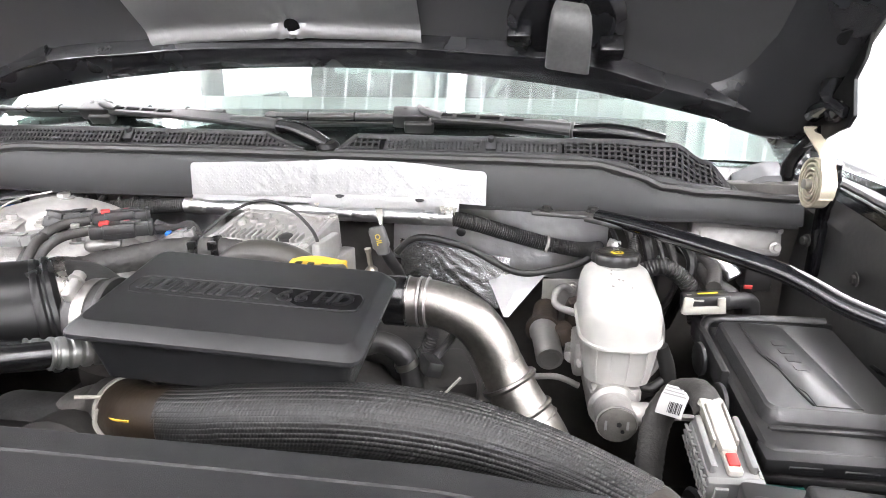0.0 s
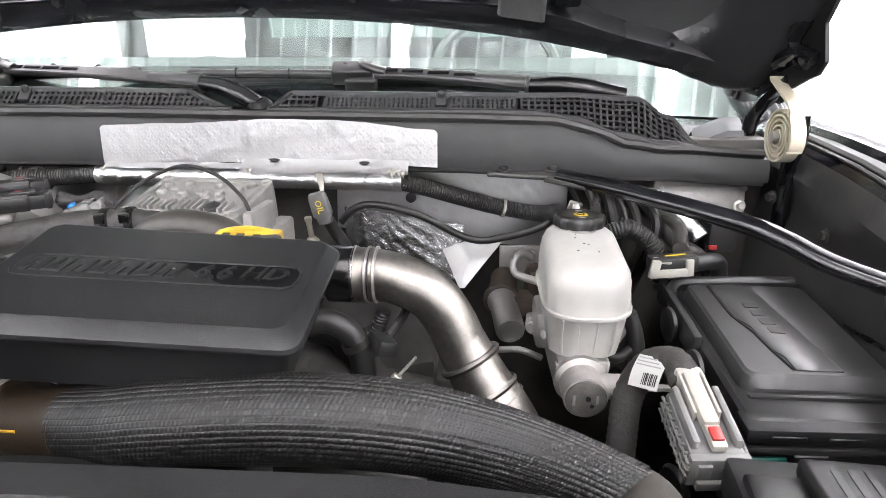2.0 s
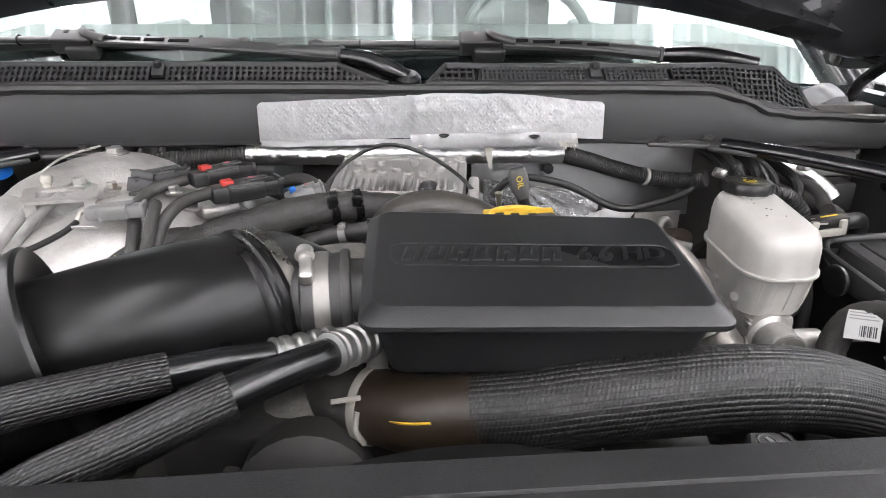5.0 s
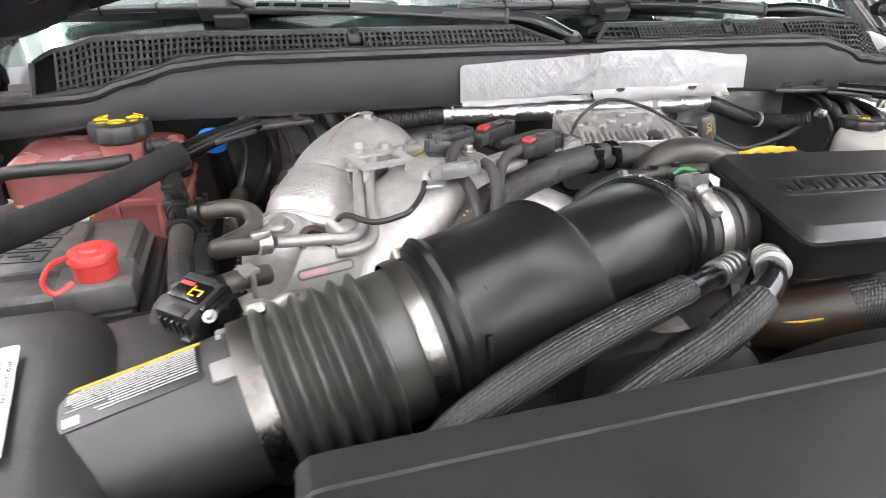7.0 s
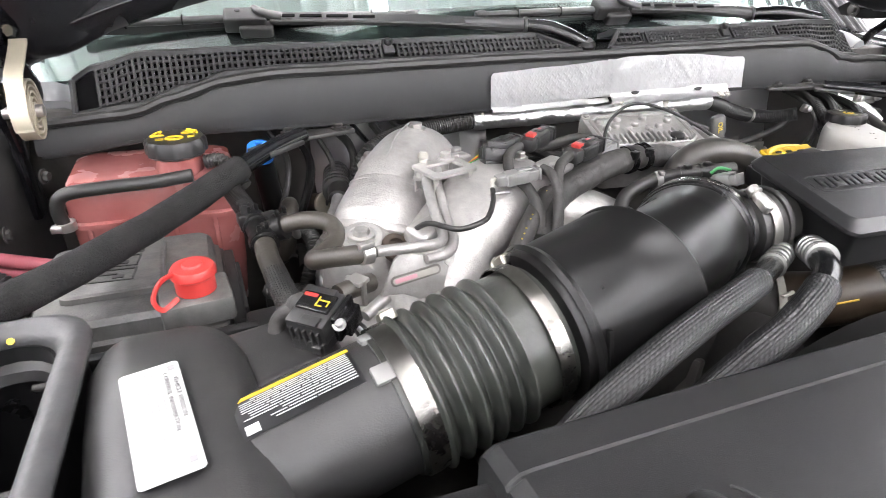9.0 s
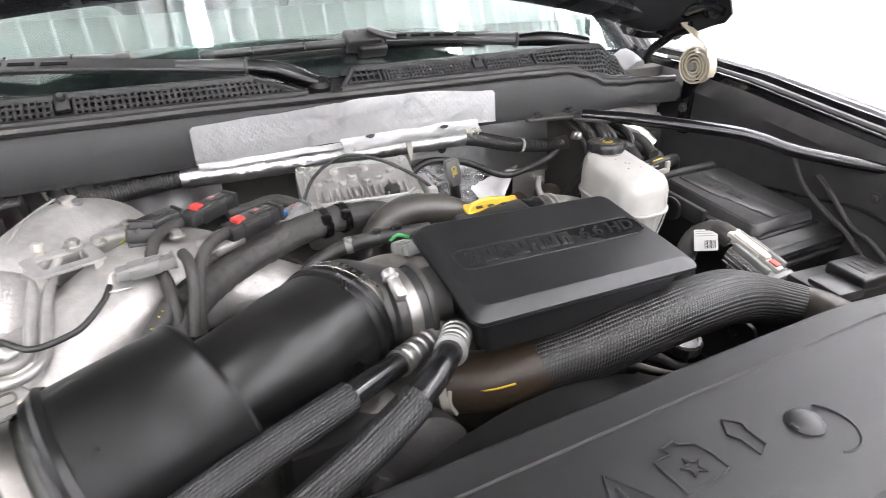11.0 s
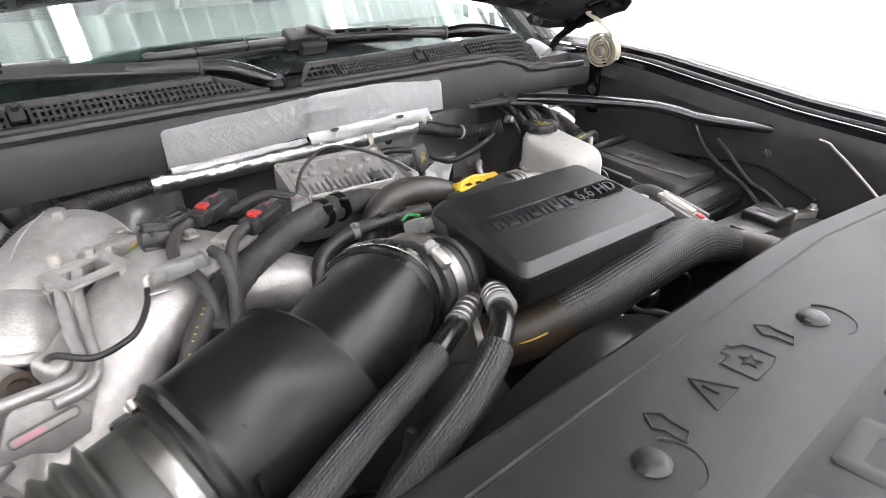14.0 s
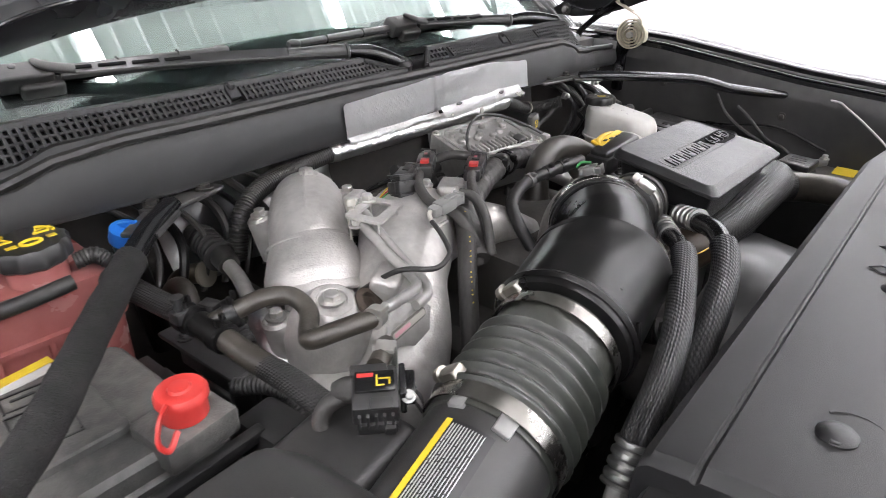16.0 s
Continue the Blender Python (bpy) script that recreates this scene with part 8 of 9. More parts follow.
part("symbol", merge(tube([(-0.574 + 0.009 * math.cos(a), 0.822 + 0.006 * math.sin(a), z) for a in span(0, 2 * math.pi, 16)], 0.0016, 6, 1, straight=True), tube([(-0.600, 0.836, z), (-0.586, 0.836, z), (-0.593, 0.848, z), (-0.600, 0.836, z)], 0.0014, 6, 1, straight=True), tube([(-0.566, 0.838, z), (-0.550, 0.838, z), (-0.550, 0.846, z), (-0.566, 0.846, z), (-0.566, 0.838, z)], 0.0014, 6, 1, straight=True), tube([(-0.574 + 0.025 * math.cos(a), 0.832 + 0.025 * math.sin(a), z) for a in span(2.2, 2.9, 6)], 0.0018, 6, 1, straight=True), tube([(-0.574 + 0.025 * math.cos(a), 0.832 + 0.025 * math.sin(a), z) for a in span(0.2, 1.0, 6)], 0.0018, 6, 1, straight=True), box((-0.590, 0.822, z), (0.009, 0.006, 0.001), bev=0.0002, seg=1), box((-0.556, 0.824, z), (0.008, 0.006, 0.001), bev=0.0002, seg=1)), YELLOW, cc, "yellow warning symbols")
part("overflow_hose", tube([(-0.700, 0.795, 1.275), (-0.703, 0.792, 1.300), (-0.692, 0.790, 1.318), (-0.650, 0.790, 1.321), (-0.60, 0.788, 1.322), (-0.56, 0.787, 1.325)], 0.0075, 14, 8), RUBBER, ct, "black overflow hose")
part("hose_clip", merge(lathe([(0.0092, -0.005), (0.0105, -0.005), (0.0105, 0.005), (0.0092, 0.005)], (-0.700, 0.795, 1.280), (0, 0, 1), 18), box((-0.708, 0.788, 1.280), (0.012, 0.010, 0.008), bev=0.002)), ZINC, ct, "spring clip")
part("vent_hose", tube([(-0.545, 0.82, 1.328), (-0.528, 0.815, 1.330), (-0.515, 0.800, 1.318), (-0.505, 0.785, 1.305)], 0.008, 14, 8, 0.001, corrugated(0.0036)), RUBBER, ct, "corrugated vent hose")
wf = thing("washer_filler", (-0.474, 0.87, 1.12), "washer fluid filler neck with a bright blue cap", "washer filler")
part("cap", merge(lathe([(0.017, 0), (0.0175, 0.004), (0.0165, 0.016), (0.013, 0.018)], (-0.480, 0.862, 1.312), (0.1, -0.3, 1), 24), box((-0.478, 0.856, 1.332), (0.008, 0.030, 0.006), (-15, 0, 20), 0.002)), BLUE, wf, "bright blue cap")
part("neck", tube([(-0.480, 0.864, 1.315), (-0.474, 0.874, 1.27), (-0.46, 0.885, 1.15)], 0.0145, 16, 6), SMOOTH, wf)

lb = thing("battery", (-0.61, 0.66, 1.05), "dusty black truck battery with a red terminal cap", "battery", "batteries")
part("case", box((-0.622, 0.665, 1.165), (0.165, 0.19, 0.16), bev=0.006, seg=2), PLASTIC, lb)
def btop(w, l, z, r=0.010, dx=0.0, dy=0.0):
    return [(-0.627 + dx + px * 0.89 - 0.02 * py, 0.664 + dy + py * 0.78, z - 0.02 * py) for px, py in rounded(w, l, r, 4)]


part("top_cover", loft([btop(0.184, 0.222, 1.240), btop(0.190, 0.228, 1.243), btop(0.190, 0.228, 1.254), btop(0.180, 0.218, 1.257), btop(0.176, 0.214, 1.270, 0.014), btop(0.166, 0.204, 1.2755, 0.014)]), BATTOP, lb, "dusty grey battery cover", 24)
part("raised_lid", loft([btop(0.100, 0.150, 1.274, 0.012, -0.012, 0.012), btop(0.098, 0.148, 1.2805, 0.012, -0.012, 0.012), btop(0.092, 0.142, 1.282, 0.012, -0.012, 0.012)]), BATTOP, lb, sharp=24)
for i, (px, py) in enumerate(((-0.634, 0.712), (-0.638, 0.682), (-0.640, 0.652))):
    zi = 1.2822 - 0.03 * (py - 0.67)
    part("moulded_icon", merge(*[plate(rounded(w, d, 0.0008, 1), 0.0010, pose(px + ox, py + oy, zi, -1.7, 0, -6)) for w, d, ox, oy in ((0.040, 0.0016, 0, 0.011), (0.040, 0.0016, 0, -0.011), (0.0016, 0.022, 0.02, 0), (0.0016, 0.022, -0.02, 0), (0.018, 0.003, -0.004, 0.003), (0.010, 0.006, 0.006, -0.004))]), PLASTIC, lb, "moulded warning panel")
part("tray_edge", box((-0.600, 0.568, 1.248), (0.17, 0.012, 0.012), (0, 0, 3), 0.003), PLASTIC, lb)
part("tray_edge", box((-0.600, 0.558, 1.215), (0.17, 0.010, 0.020), (0, 0, 3), 0.003), PLASTIC, lb)
part("tray_post", box((-0.505, 0.575, 1.222), (0.040, 0.050, 0.060), (0, 0, 6), 0.005), PLASTIC, lb)
part("tray_post", box((-0.480, 0.600, 1.200), (0.050, 0.020, 0.080), (0, 0, 6), 0.004), PLASTIC, lb)
part("hold_down", merge(box((-0.534, 0.665, 1.245), (0.012, 0.15, 0.008), (0, 0, 2), 0.002), box((-0.528, 0.665, 1.215), (0.008, 0.10, 0.06), (0, 0, 2), 0.002)), PLASTIC, lb, "black hold-down strip")
part("terminal_shell", box((-0.566, 0.594, 1.2735), (0.062, 0.052, 0.025), (0, 0, 6), 0.004), BATTOP, lb)
part("bar_label", box((-0.560, 0.5518, 1.217), (0.028, 0.001, 0.012), (0, 0, 6), 0.0002, 1), LABEL, lb, "small white label")
part("warning_label", box((-0.630, 0.755, 1.2765), (0.055, 0.012, 0.001), (-2, 0, 8), 0.0002, 1), YELLOW, lb, "yellow warning heading")
part("warning_text", box((-0.632, 0.742, 1.2770), (0.055, 0.012, 0.001), (-2, 0, 8), 0.0002, 1), LABEL, lb, "white label field")
rc = part("terminal_cap", merge(lathe([(0.0175, 0), (0.0175, 0.014), (0.0200, 0.016), (0.0200, 0.0205), (0.0180, 0.024), (0.012, 0.0250), (0.009, 0.0245), (0.008, 0.0265), (0.003, 0.0272)], (-0.564, 0.594, 1.2865), (0, 0, 1), 32)), RED, lb, "red terminal cap")
part("cap_strap", tube([(-0.580, 0.584, 1.310), (-0.590, 0.574, 1.309), (-0.597, 0.567, 1.297), (-0.591, 0.567, 1.286), (-0.579, 0.577, 1.289)], 0.0018, 8, 8, flat=1.4), RED, rc, "red loop strap")
for k in (0, 1):
    cable("battery_cable", [(-0.80, 0.77, 1.272 - 0.014 * k), (-0.765, 0.762, 1.266 - 0.015 * k), (-0.72, 0.756, 1.254 - 0.015 * k), (-0.675, 0.750, 1.240 - 0.015 * k)], 0.0075, PINK, "faded pink cable beside the battery", "hose", 12, "pink cables")
for k in range(3):
    cable("ribbed_conduit", [(-0.80, 0.76 - 0.03 * k, 1.20), (-0.775, 0.735 - 0.03 * k, 1.255 - 0.014 * k), (-0.745, 0.72 - 0.03 * k, 1.245 - 0.02 * k), (-0.70, 0.70 - 0.03 * k, 1.20)], 0.0125, RUBBER, "black corrugated conduit along the inner fender", "conduit", 12, "fender conduits", corrugated(0.005), 0.0013)

hh = thing("heater_pipe", (-0.45, 0.6, 1.25), "brown-black moulded coolant hose bent in an S over the manifold", "hose")
part("hose", tube([(-0.505, 0.672, 1.296), (-0.478, 0.657, 1.308), (-0.452, 0.648, 1.314), (-0.432, 0.634, 1.312), (-0.432, 0.610, 1.306), (-0.452, 0.585, 1.306), (-0.460, 0.570, 1.309), (-0.445, 0.553, 1.318), (-0.416, 0.532, 1.328)], 0.0088, 18, 10), HEATHOSE, hh)
part("yellow_smudge", lathe([(0.0089, -0.004), (0.0091, -0.003), (0.0091, 0.003), (0.0089, 0.004)], (-0.459, 0.571, 1.3085), (0.3, -0.7, 0.3), 18), DUSTY, hh, "yellow-brown paint smudge")
tee = thing("coolant_hose", (-0.50, 0.63, 1.2), "black coolant hose with a tee fitting and braided sleeve", "hose")
part("upper_sleeve", tube([(-0.530, 0.790, 1.318), (-0.520, 0.766, 1.308), (-0.510, 0.725, 1.302), (-0.502, 0.690, 1.298)], 0.0115, 16, 8), FINEBRAID, tee, "braided sleeve")
part("tee_fitting", merge(tube([(-0.503, 0.695, 1.298), (-0.498, 0.640, 1.296)], 0.0120, 16, 1, straight=True), lathe([(0.0118, -0.005), (0.0142, -0.004), (0.0142, 0.004), (0.0118, 0.005)], (-0.502, 0.684, 1.298), (0.1, -1, 0), 20), lathe([(0.0118, -0.005), (0.0142, -0.004), (0.0142, 0.004), (0.0118, 0.005)], (-0.498, 0.645, 1.296), (0.1, -1, 0), 20), tube([(-0.500, 0.668, 1.297), (-0.480, 0.660, 1.305)], 0.0105, 14, 1, straight=True)), SMOOTH, tee)
for at, ax in (((-0.5045, 0.694, 1.2985), (0.15, -1, -0.05)), ((-0.4985, 0.648, 1.2965), (0.12, -1, -0.05)), ((-0.4790, 0.6590, 1.3060), (0.85, -0.4, 0.3))):
    cl = part("spring_clamp", lathe([(0.0128, -0.005), (0.0145, -0.0046), (0.0145, 0.0046), (0.0128, 0.005)], at, ax, 24), SMOOTH, tee, "black spring clamp")
    part("clamp_ear", merge(box(Vector(at) + Vector((-0.003, -0.004, 0.0165)), (0.004, 0.005, 0.007), (0, 0, 10), 0.001), box(Vector(at) + Vector((0.005, 0.003, 0.0165)), (0.004, 0.005, 0.007), (0, 0, 10), 0.001)), SMOOTH, cl)
part("bare_hose", tube([(-0.498, 0.640, 1.296), (-0.497, 0.612, 1.294), (-0.494, 0.585, 1.292)], 0.0108, 16, 6), HEATHOSE, tee, "worn brown-grey hose")
part("lower_sleeve", tube([(-0.4945, 0.590, 1.292), (-0.491, 0.555, 1.290), (-0.485, 0.525, 1.280), (-0.470, 0.500, 1.262), (-0.45, 0.485, 1.22)], 0.0110, 18, 8, 0.004, corrugated(0.004, 0.03)), FINEBRAID, tee, "braided sleeve")
cable("airflow_lead", [(-0.486, 0.502, 1.304), (-0.496, 0.508, 1.298), (-0.503, 0.508, 1.286), (-0.503, 0.498, 1.270), (-0.495, 0.484, 1.258), (-0.480, 0.474, 1.250), (-0.465, 0.468, 1.235), (-0.455, 0.465, 1.20)], 0.0070, TAPE, "taped airflow sensor lead in a loop", n=12)
cable("pipe_stub", [(-0.452, 0.500, 1.312), (-0.438, 0.508, 1.311), (-0.420, 0.522, 1.305)], 0.0085, HEATHOSE, "short yellowed hose stub with a clip", "hose", 14)
solid("wire_clip", merge(box((-0.434, 0.508, 1.318), (0.014, 0.016, 0.004), (0, 0, 35), 0.001), box((-0.430, 0.502, 1.308), (0.004, 0.004, 0.024), (0, 0, 35), 0.001), box((-0.440, 0.514, 1.308), (0.004, 0.004, 0.024), (0, 0, 35), 0.001)), ZINC, "bright steel spring clip on the hose stub", "clip")
ego = thing("cooler_line", (-0.41, 0.80, 1.2), "black quick-connect coolant line with a silver pipe", "hose")
part("quick_connect", merge(tube([(-0.372, 0.930, 1.255), (-0.378, 0.895, 1.262), (-0.386, 0.845, 1.262), (-0.392, 0.815, 1.260)], [0.0155, 0.0165, 0.0155, 0.013], 20, 6)), RUBBER, ego)
for q in range(6):
    part("retainer_ring", lathe([(0.0155, -0.003), (0.0190, -0.002), (0.0190, 0.002), (0.0155, 0.003)], (-0.378 - 0.0022 * q, 0.898 - 0.011 * q, 1.262), (-0.15, -1, 0), 22), RUBBER, ego)
part("silver_pipe", tube([(-0.391, 0.820, 1.260), (-0.402, 0.780, 1.262), (-0.415, 0.745, 1.262), (-0.425, 0.71, 1.245), (-0.43, 0.70, 1.20)], 0.0085, 14, 8), ALLOY, ego, "aluminium pipe")
wl2 = thing("filler_pipe", (-0.41, 0.86, 1.18), "dull brown pipe with an open flared end beside the manifold", "pipe")
part("pipe", tube([(-0.404, 0.853, 1.240), (-0.412, 0.872, 1.236), (-0.422, 0.895, 1.220), (-0.43, 0.91, 1.18)], [0.0135, 0.0120, 0.0120, 0.0120], 18, 6), BROWN, wl2)
part("flare", lathe([(0.0135, -0.003), (0.0165, -0.002), (0.0165, 0.002), (0.0140, 0.003), (0.0100, 0.002)], (-0.404, 0.853, 1.240), (0.35, -0.85, 0.2), 24), BRASSY, wl2, "dull brass lip")
fb = solid("foil_wrapped_joint", tube([(-0.414, 0.722, 1.252), (-0.420, 0.700, 1.246), (-0.425, 0.680, 1.236), (-0.428, 0.660, 1.220), (-0.43, 0.645, 1.195)], [0.015, 0.020, 0.022, 0.020, 0.016], 22, 8, 0.002, lambda s, a: 1 + 0.16 * noise.noise((s * 50, math.cos(a) * 1.6, math.sin(a) * 1.6)) + 0.08 * abs(noise.noise((s * 120, a * 2, 4)))), CRINKLE, "crumpled silver foil round a pipe joint", "pipe wrap")
solid("battery_bracket", merge(box((-0.494, 0.700, 1.248), (0.020, 0.13, 0.006), (0, 0, 4), 0.002), box((-0.484, 0.700, 1.225), (0.005, 0.13, 0.045), (0, 0, 4), 0.002), box((-0.490, 0.640, 1.232), (0.030, 0.006, 0.040), (0, 0, 4), 0.002), bolt((-0.494, 0.735, 1.251), 0.006, 0.007)), PLASTIC, "black folded bracket beside the battery", "bracket")
random.seed(21)
for i in range(16):
    x = random.uniform(-0.48, -0.36) if i % 2 else random.uniform(0.24, 0.50)
    y = random.uniform(0.60, 0.84)
    z = random.uniform(1.14, 1.22) if x < 0 else random.uniform(1.0, 1.09)
    pts = [(x, y, z)]
    for k in range(4):
        pts.append((pts[-1][0] + random.uniform(-0.05, 0.05), pts[-1][1] + random.uniform(-0.06, 0.06), pts[-1][2] + random.uniform(-0.04, 0.02)))
    cable("lower_hose", pts, random.choice((0.006, 0.009, 0.012)), random.choice((RUBBER, TAPE, SMOOTH, DARK)), "dark hose deep in the engine bay", "hose", 10, "lower hoses")
for i in range(3):
    cable("lower_hose", [(-0.475 + 0.012 * i, 0.60, 1.235), (-0.482 + 0.01 * i, 0.56, 1.225), (-0.485 + 0.012 * i, 0.52, 1.20), (-0.48 + 0.012 * i, 0.49, 1.13)], 0.007, RUBBER, "black ribbed hose below the manifold", "hose", 10, "lower hoses")
lowr = thing("charge_elbow_bracket", (0.27, 0.66, 1.05), "dark brackets and hoses beside the charge pipe", "bracket")
part("bracket", merge(box((0.25, 0.70, 1.12), (0.07, 0.08, 0.12), (10, 0, 20), 0.012), box((0.31, 0.72, 1.05), (0.10, 0.06, 0.16), (0, 10, 10), 0.012)), DARK, lowr)
part("black_hose", tube([(0.170, 0.62, 1.235), (0.190, 0.62, 1.240), (0.212, 0.62, 1.228), (0.224, 0.62, 1.195), (0.226, 0.62, 1.13)], 0.0125, 18, 8), RUBBER, lowr)
part("black_hose", tube([(0.165, 0.66, 1.205), (0.190, 0.65, 1.208), (0.204, 0.645, 1.185), (0.206, 0.64, 1.12)], 0.012, 18, 8), RUBBER, lowr)
part("ribbed_hose", tube([(0.245, 0.64, 1.245), (0.236, 0.64, 1.222), (0.215, 0.64, 1.210), (0.19, 0.65, 1.19)], 0.008, 16, 8, 0.001, corrugated(0.0036)), RUBBER, lowr)
part("hose_clamp", lathe([(0.0126, -0.004), (0.0140, -0.004), (0.0140, 0.004), (0.0126, 0.004)], (0.218, 0.62, 1.215), (0.4, 0, -1), 20), BAND, lowr)
# alloy lug painted dark to match the shade beside the pipe
part("cast_lug", box((0.255, 0.66, 1.14), (0.05, 0.05, 0.05), (20, 15, 30), 0.010, 3), DARK, lowr)
part("zip_end", merge(tube([(0.256, 0.62, 1.173), (0.268, 0.62, 1.188), (0.279, 0.62, 1.201)], 0.0028, 8, 4, flat=0.6), box((0.258, 0.62, 1.176), (0.010, 0.008, 0.008), (0, 40, 0), 0.0015)), CREAM, lowr, "white tie end")
part("small_plug", merge(box((0.245, 0.62, 1.215), (0.02, 0.03, 0.018), (0, 20, 30), 0.003), tube([(0.25, 0.63, 1.22), (0.265, 0.65, 1.235), (0.268, 0.67, 1.25)], 0.005, 8, 6)), PLASTIC, lowr)

# ---- small leads, clips and hoses over the engine ----
cable("coolant_return_hose", [(0.045, 0.606, 1.322), (0.012, 0.613, 1.321), (-0.015, 0.624, 1.316), (-0.038, 0.633, 1.3105), (-0.064, 0.635, 1.303), (-0.090, 0.627, 1.293), (-0.105, 0.605, 1.276), (-0.108, 0.580, 1.25)], 0.0082, RUBBER, "black coolant hose curving down beside the elbow", "hose", 16)
solid("hose_tie", merge(lathe([(0.0084, -0.0035), (0.0096, -0.0035), (0.0096, 0.0035), (0.0084, 0.0035)], (-0.040, 0.6335, 1.310), (1, -0.2, 0.2), 18), box((-0.041, 0.628, 1.3195), (0.006, 0.008, 0.005), (0, 0, -10), 0.001)), GREY, "pale grey tie round the coolant hose", "tie")
for (x, y, z), ax in (((0.008, 0.6145, 1.3205), (1, -0.3, 0.1)), ((-0.012, 0.623, 1.3165), (1, -0.4, 0.2))):
    solid("hose_clamp", merge(lathe([(0.0083, -0.005), (0.0096, -0.005), (0.0096, 0.005), (0.0083, 0.005)], (x, y, z), ax, 18), box((x, y - 0.004, z + 0.0105), (0.009, 0.006, 0.005), bev=0.001)), PLASTIC, "black clamp on the coolant hose", "clamp", "hose clamps")
# coloured wires at the connectors
for k, mat in enumerate((GREEN, RED, YELLOW)):
    solid("coloured_wire", tube([(-0.205 + 0.003 * k, 0.690 + 0.002 * k, 1.349), (-0.222 + 0.003 * k, 0.684 + 0.003 * k, 1.353), (-0.240, 0.690 + 0.004 * k, 1.345), (-0.262, 0.700, 1.330)], 0.0009, 6, 6), mat, "thin coloured wire behind a connector", "wire", "coloured wires")
random.seed(33)
for i in range(12):
    x = random.uniform(-0.20, 0.10)
    y = random.uniform(0.70, 0.83)
    z = random.uniform(1.24, 1.29)
    pts = [(x, y, z)]
    for k in range(4):
        pts.append((pts[-1][0] + random.uniform(0.01, 0.05) * (1 if i % 2 else -1), pts[-1][1] + random.uniform(-0.03, 0.03), pts[-1][2] + random.uniform(-0.015, 0.015)))
    cable("valley_lead", pts, random.choice((0.004, 0.006, 0.008)), random.choice((RUBBER, TAPE, SMOOTH)), "dark lead in the engine valley", "cable", 8, "valley leads")
# firewall clutter below the cowl
for i in range(6):
    x = 0.465 + 0.019 * i
    y = 0.90 + 0.012 * math.sin(i * 2.1)
    cable("firewall_lead", [(x, 0.965, 1.31 - 0.004 * i), (x + 0.012, y, 1.295 + 0.008 * math.sin(i)), (x + 0.02, y - 0.03, 1.265), (x + 0.015 + 0.01 * math.cos(i * 3), y - 0.03, 1.22), (x, y, 1.16)], 0.0035 + 0.002 * (i % 3), (RUBBER, TAPE, SMOOTH)[i % 3], "dark lead dropping down the firewall", "cable", 8, "firewall leads")
for x, z in ((0.475, 1.285), (0.545, 1.262), (0.60, 1.292)):
    solid("loom_bracket", merge(box((x, 0.888, z), (0.018, 0.008, 0.014), (10, 15, 0), 0.002), lathe([(0.005, 0), (0.005, 0.006), (0.003, 0.007)], (x, 0.884, z), (0, -1, 0.2), 12)), ZINC, "small plated loom bracket on the firewall", "bracket", "loom brackets")
# passenger side loom below the cowl
for i in range(7):
    x = -0.46 + 0.03 * i
    cable("cowl_lead", [(x, 0.955, 1.315), (x + 0.015, 0.90, 1.30 - 0.006 * (i % 3)), (x + 0.01, 0.865, 1.27), (x - 0.012, 0.85, 1.22)], 0.004 + 0.002 * (i % 2), (RUBBER, SMOOTH, TAPE)[i % 3], "dark lead below the cowl", "cable", 8, "cowl leads")

# cast details on the manifold
def lump(c, size, rot, b=0.006):
    return box(c, size, rot, b, 3)


for k, (c, size, rot) in enumerate((((-0.262, 0.735, 1.318), (0.05, 0.02, 0.03), (0, 10, 35)), ((-0.165, 0.665, 1.330), (0.04, 0.035, 0.014), (0, 0, 30)), ((-0.340, 0.600, 1.300), (0.05, 0.03, 0.03), (10, 0, 30)))):
    part("cast_pad", lump(c, size, rot), CAST, man)
for c in ((-0.180, 0.640, 1.336), (-0.205, 0.672, 1.342), (-0.275, 0.700, 1.338), (-0.330, 0.655, 1.340)):
    part("stud", bolt(c, 0.0055, 0.008), ZINC, man)
part("rusty_port", lathe([(0.016, 0), (0.016, 0.004), (0.010, 0.005), (0.009, -0.01)], (-0.378, 0.590, 1.296), (0.3, -0.6, 0.8), 20), RUST, man, "dark rusty port below the bell")
solid("lead_end", tube([(-0.2630, 0.6130, 1.3465), (-0.2670, 0.6115, 1.3450), (-0.2690, 0.6060, 1.3385)], 0.0024, 8, 6), CREAM, "white wire end at the sensor plug", "wire")

# coolant tank ribs and the quick-connect beside the tee
for k in range(4):
    part("moulded_rib", box((-0.68 + 0.045 * k, 0.800 , 1.235), (0.006, 0.006, 0.075), (0, 0, 0), 0.002), PINKTANK, ct)
solid("line_holder", merge(box((-0.512, 0.690, 1.306), (0.016, 0.014, 0.012), (0, 0, 10), 0.002), box((-0.486, 0.684, 1.304), (0.014, 0.018, 0.014), (0, 0, 20), 0.002), lathe([(0.004, 0), (0.004, 0.012), (0.006, 0.013), (0.006, 0.016)], (-0.512, 0.690, 1.310), (0, 0, 1), 12)), PLASTIC, "black plastic line holder on the tee fitting", "holder")
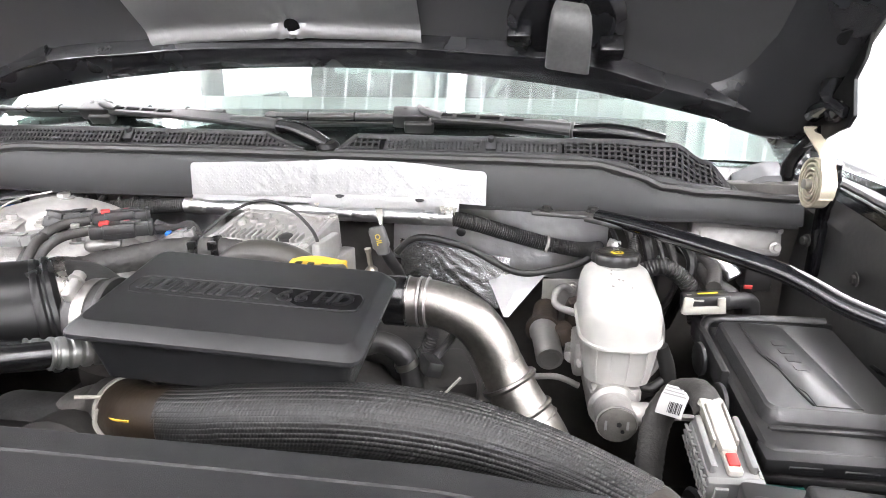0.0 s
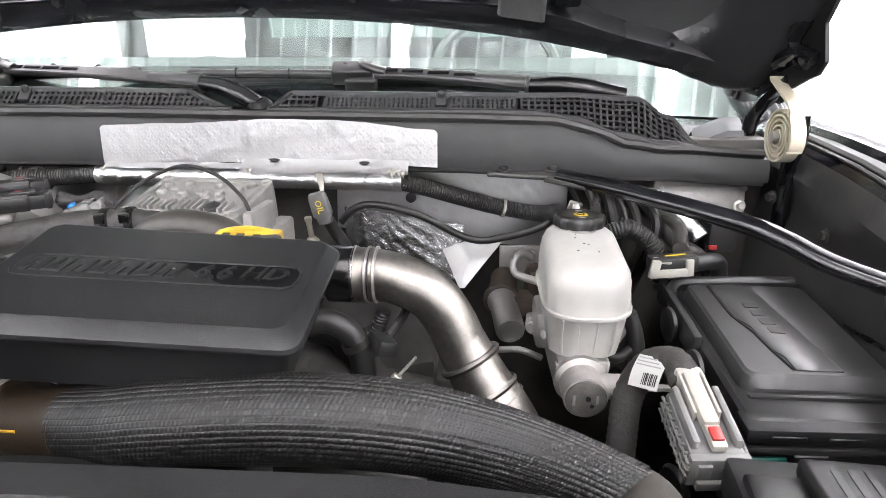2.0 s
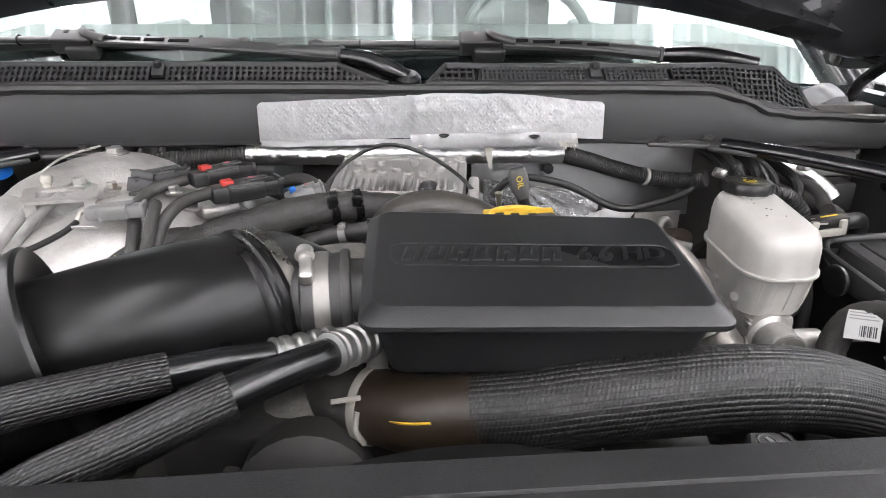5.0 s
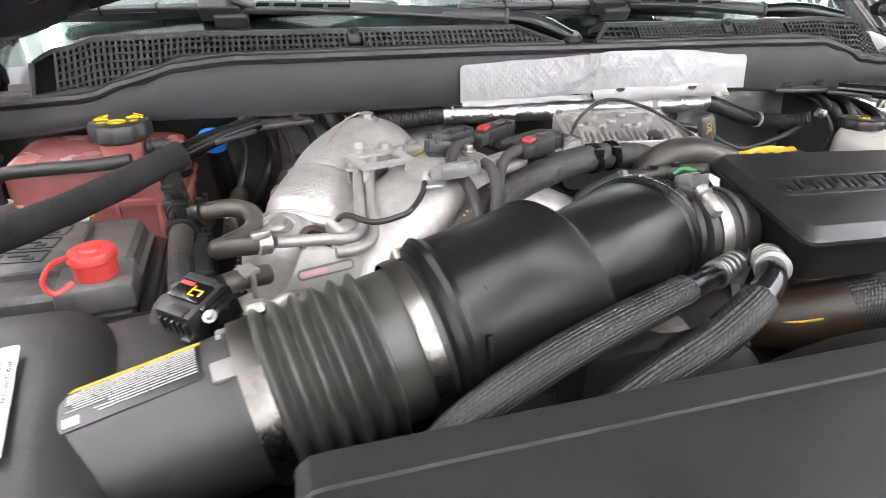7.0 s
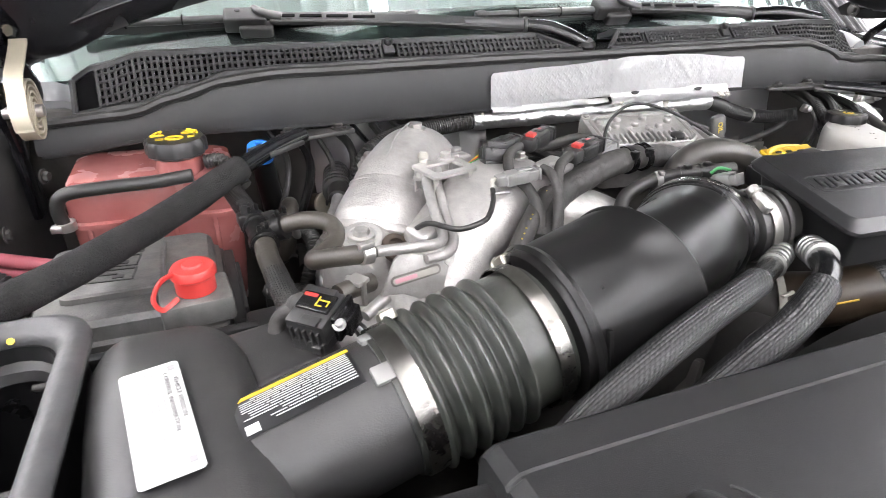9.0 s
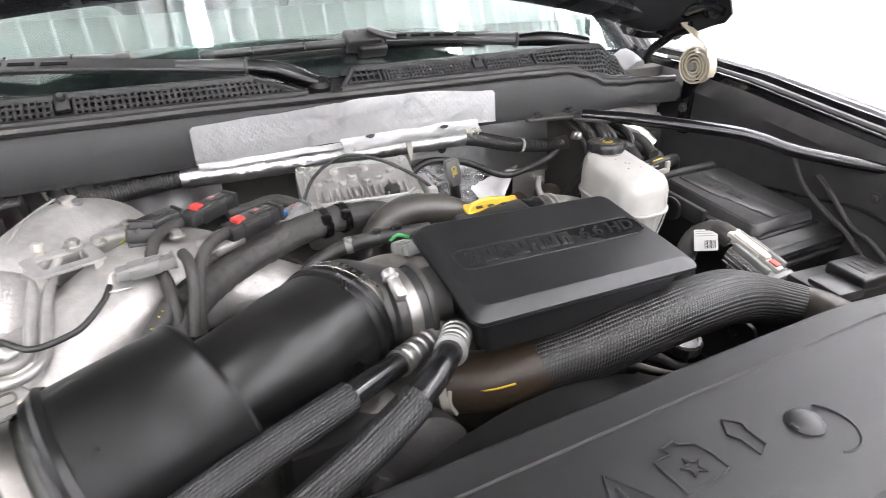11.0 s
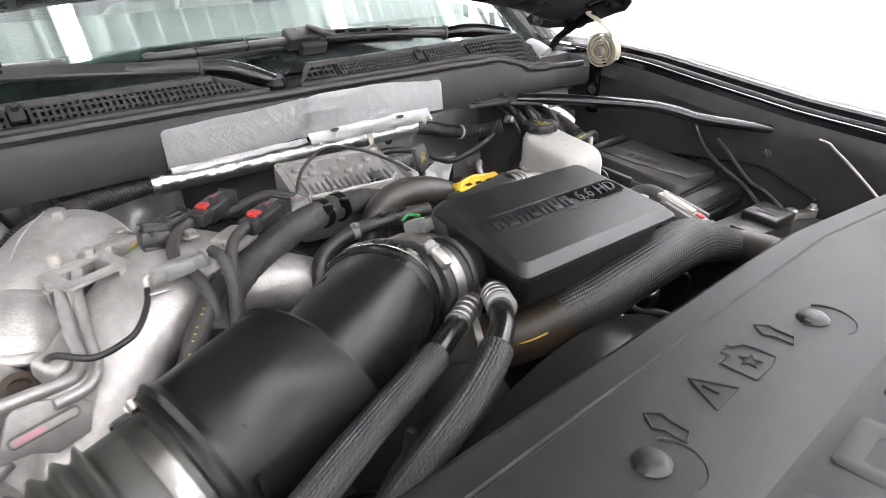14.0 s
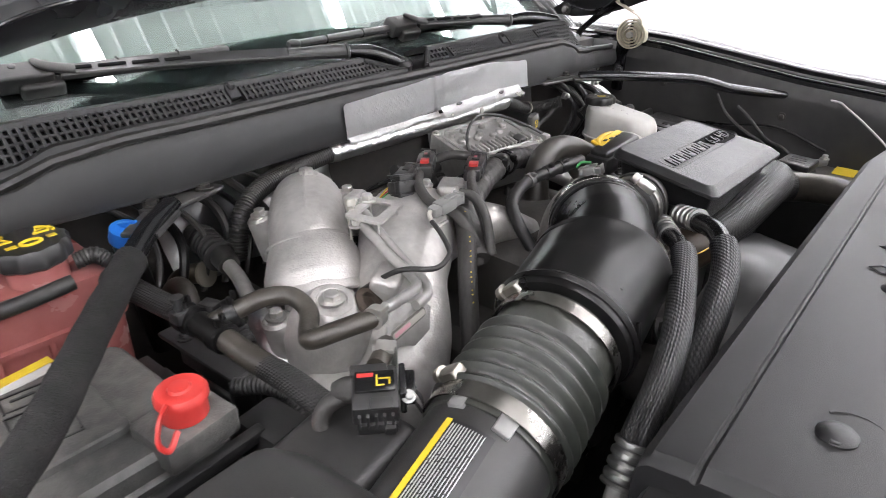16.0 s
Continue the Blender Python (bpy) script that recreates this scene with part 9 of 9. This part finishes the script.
for k, (pts, r) in enumerate((([(-0.500, 0.640, 1.245), (-0.480, 0.610, 1.250), (-0.472, 0.580, 1.240), (-0.480, 0.555, 1.215), (-0.495, 0.545, 1.17)], 0.0085), ([(-0.485, 0.650, 1.235), (-0.462, 0.622, 1.240), (-0.456, 0.590, 1.228), (-0.466, 0.562, 1.200), (-0.48, 0.55, 1.15)], 0.0085), ([(-0.455, 0.790, 1.235), (-0.445, 0.760, 1.250), (-0.440, 0.720, 1.245), (-0.452, 0.690, 1.225), (-0.47, 0.68, 1.17)], 0.0095))):
    cable("ribbed_line", pts, r, RUBBER, "black ribbed line in the gap beside the manifold", "hose", 14, "ribbed lines", corrugated(0.0042), 0.0011)
cable("grey_pipe", [(-0.470, 0.780, 1.240), (-0.462, 0.750, 1.256), (-0.458, 0.722, 1.262), (-0.462, 0.700, 1.285)], 0.0042, ALLOY, "thin bare metal pipe rising to the tee", "pipe", 12)
cable("brown_hose", [(-0.462, 0.850, 1.225), (-0.455, 0.825, 1.256), (-0.456, 0.800, 1.262), (-0.462, 0.780, 1.250), (-0.470, 0.765, 1.21)], 0.0105, HEATHOSE, "worn brown hose bend behind the tee", "hose", 16)
# small wires by the airflow sensor
for k in range(3):
    solid("thin_wire", tube([(-0.452 + 0.004 * k, 0.480, 1.300), (-0.444 + 0.004 * k, 0.470, 1.292), (-0.440, 0.462, 1.280)], 0.0016, 6, 6), (RUBBER, GREYINK, RUBBER)[k], "thin wire at the airflow sensor", "wire", "thin wires")

# front casting below the refrigerant lines
fc = thing("front_casting", (-0.09, 0.47, 1.05), "grimy cast alloy front housing with a hexagon bolt", "engine housing")
part("casting", merge(blob([(-0.14, 0.470, 1.10), (-0.11, 0.478, 1.17), (-0.07, 0.485, 1.20), (-0.02, 0.49, 1.21)], [0.05, 0.045, 0.04, 0.035], wob=0.06), box((-0.08, 0.50, 1.16), (0.14, 0.05, 0.10), (0, 0, 8), 0.015, 3)), GRIME, fc)
part("bolt", bolt((-0.090, 0.452, 1.212), 0.010, 0.010, (0, -0.7, 0.7)), BRASSY, fc, "plated hexagon bolt")
part("web", box((-0.13, 0.455, 1.16), (0.012, 0.05, 0.09), (0, 10, 20), 0.004), GRIME, fc)
part("pulley", lathe([(0.035, 0), (0.045, 0.002), (0.045, 0.006), (0.040, 0.009), (0.045, 0.012), (0.045, 0.020), (0.02, 0.022)], (-0.19, 0.44, 1.12), (0, -1, 0.1), 36), SMOOTH, fc, "black grooved pulley")
# leads and brackets on the inner fender
for k, (y0, z0) in enumerate(((0.52, 1.225),)):
    cable("fender_lead", [(0.748, y0 - 0.10, z0 - 0.03), (0.750, y0, z0), (0.752, y0 + 0.10, z0 + 0.012 * (k - 1)), (0.748, y0 + 0.18, z0 - 0.02)], 0.003, SMOOTH, "thin black lead clipped to the inner fender", "cable", 8)

# small parts in the gap between the large hose and the radiator cover
gb = thing("front_bracket", (0.175, 0.50, 1.06), "small bare aluminium bracket below the large hose", "bracket")
part("plate", merge(box((0.176, 0.497, 1.150), (0.030, 0.006, 0.034), (-20, 0, 6), 0.002), box((0.152, 0.500, 1.150), (0.008, 0.012, 0.040), (-20, 0, 6), 0.002), box((0.176, 0.510, 1.125), (0.034, 0.030, 0.03), (0, 0, 6), 0.004)), ALLOY, gb)
part("ring_boss", lathe([(0.010, 0), (0.010, 0.003), (0.006, 0.0035), (0.006, -0.002)], (0.178, 0.4935, 1.156), (0, -0.94, 0.34), 20), CAST, gb, "round boss with a hole")
part("bolt", bolt((0.205, 0.490, 1.138), 0.007, 0.008, (0, -0.8, 0.6)), ZINC, gb, "plated bolt")
part("foot", tube([(0.176, 0.515, 1.13), (0.18, 0.53, 1.10), (0.185, 0.54, 1.04)], 0.012, 10, 5), GRIME, gb)
for k in range(3):
    cable("front_lead", [(0.22 + 0.03 * k, 0.52, 1.10), (0.235 + 0.03 * k, 0.490, 1.125 + 0.006 * k), (0.262 + 0.028 * k, 0.470, 1.128), (0.300 + 0.03 * k, 0.455, 1.112), (0.34 + 0.03 * k, 0.45, 1.08)], 0.0045 + 0.0012 * k, (RUBBER, HEATHOSE, TAPE)[k], "dark lead looping below the large hose", "hose", 10, "front leads")
# leads down the inner fender behind the fuse box
for k in range(2):
    cable("fender_lead", [(0.750, 0.66 - 0.05 * k, 1.275 - 0.02 * k), (0.747, 0.63 - 0.05 * k, 1.235), (0.748, 0.585 - 0.05 * k, 1.205 - 0.01 * k), (0.745, 0.54 - 0.04 * k, 1.185), (0.748, 0.50 - 0.05 * k, 1.15)], 0.0042, (TAPE, RUBBER)[k], "thin black lead clipped to the inner fender", "cable", 8)
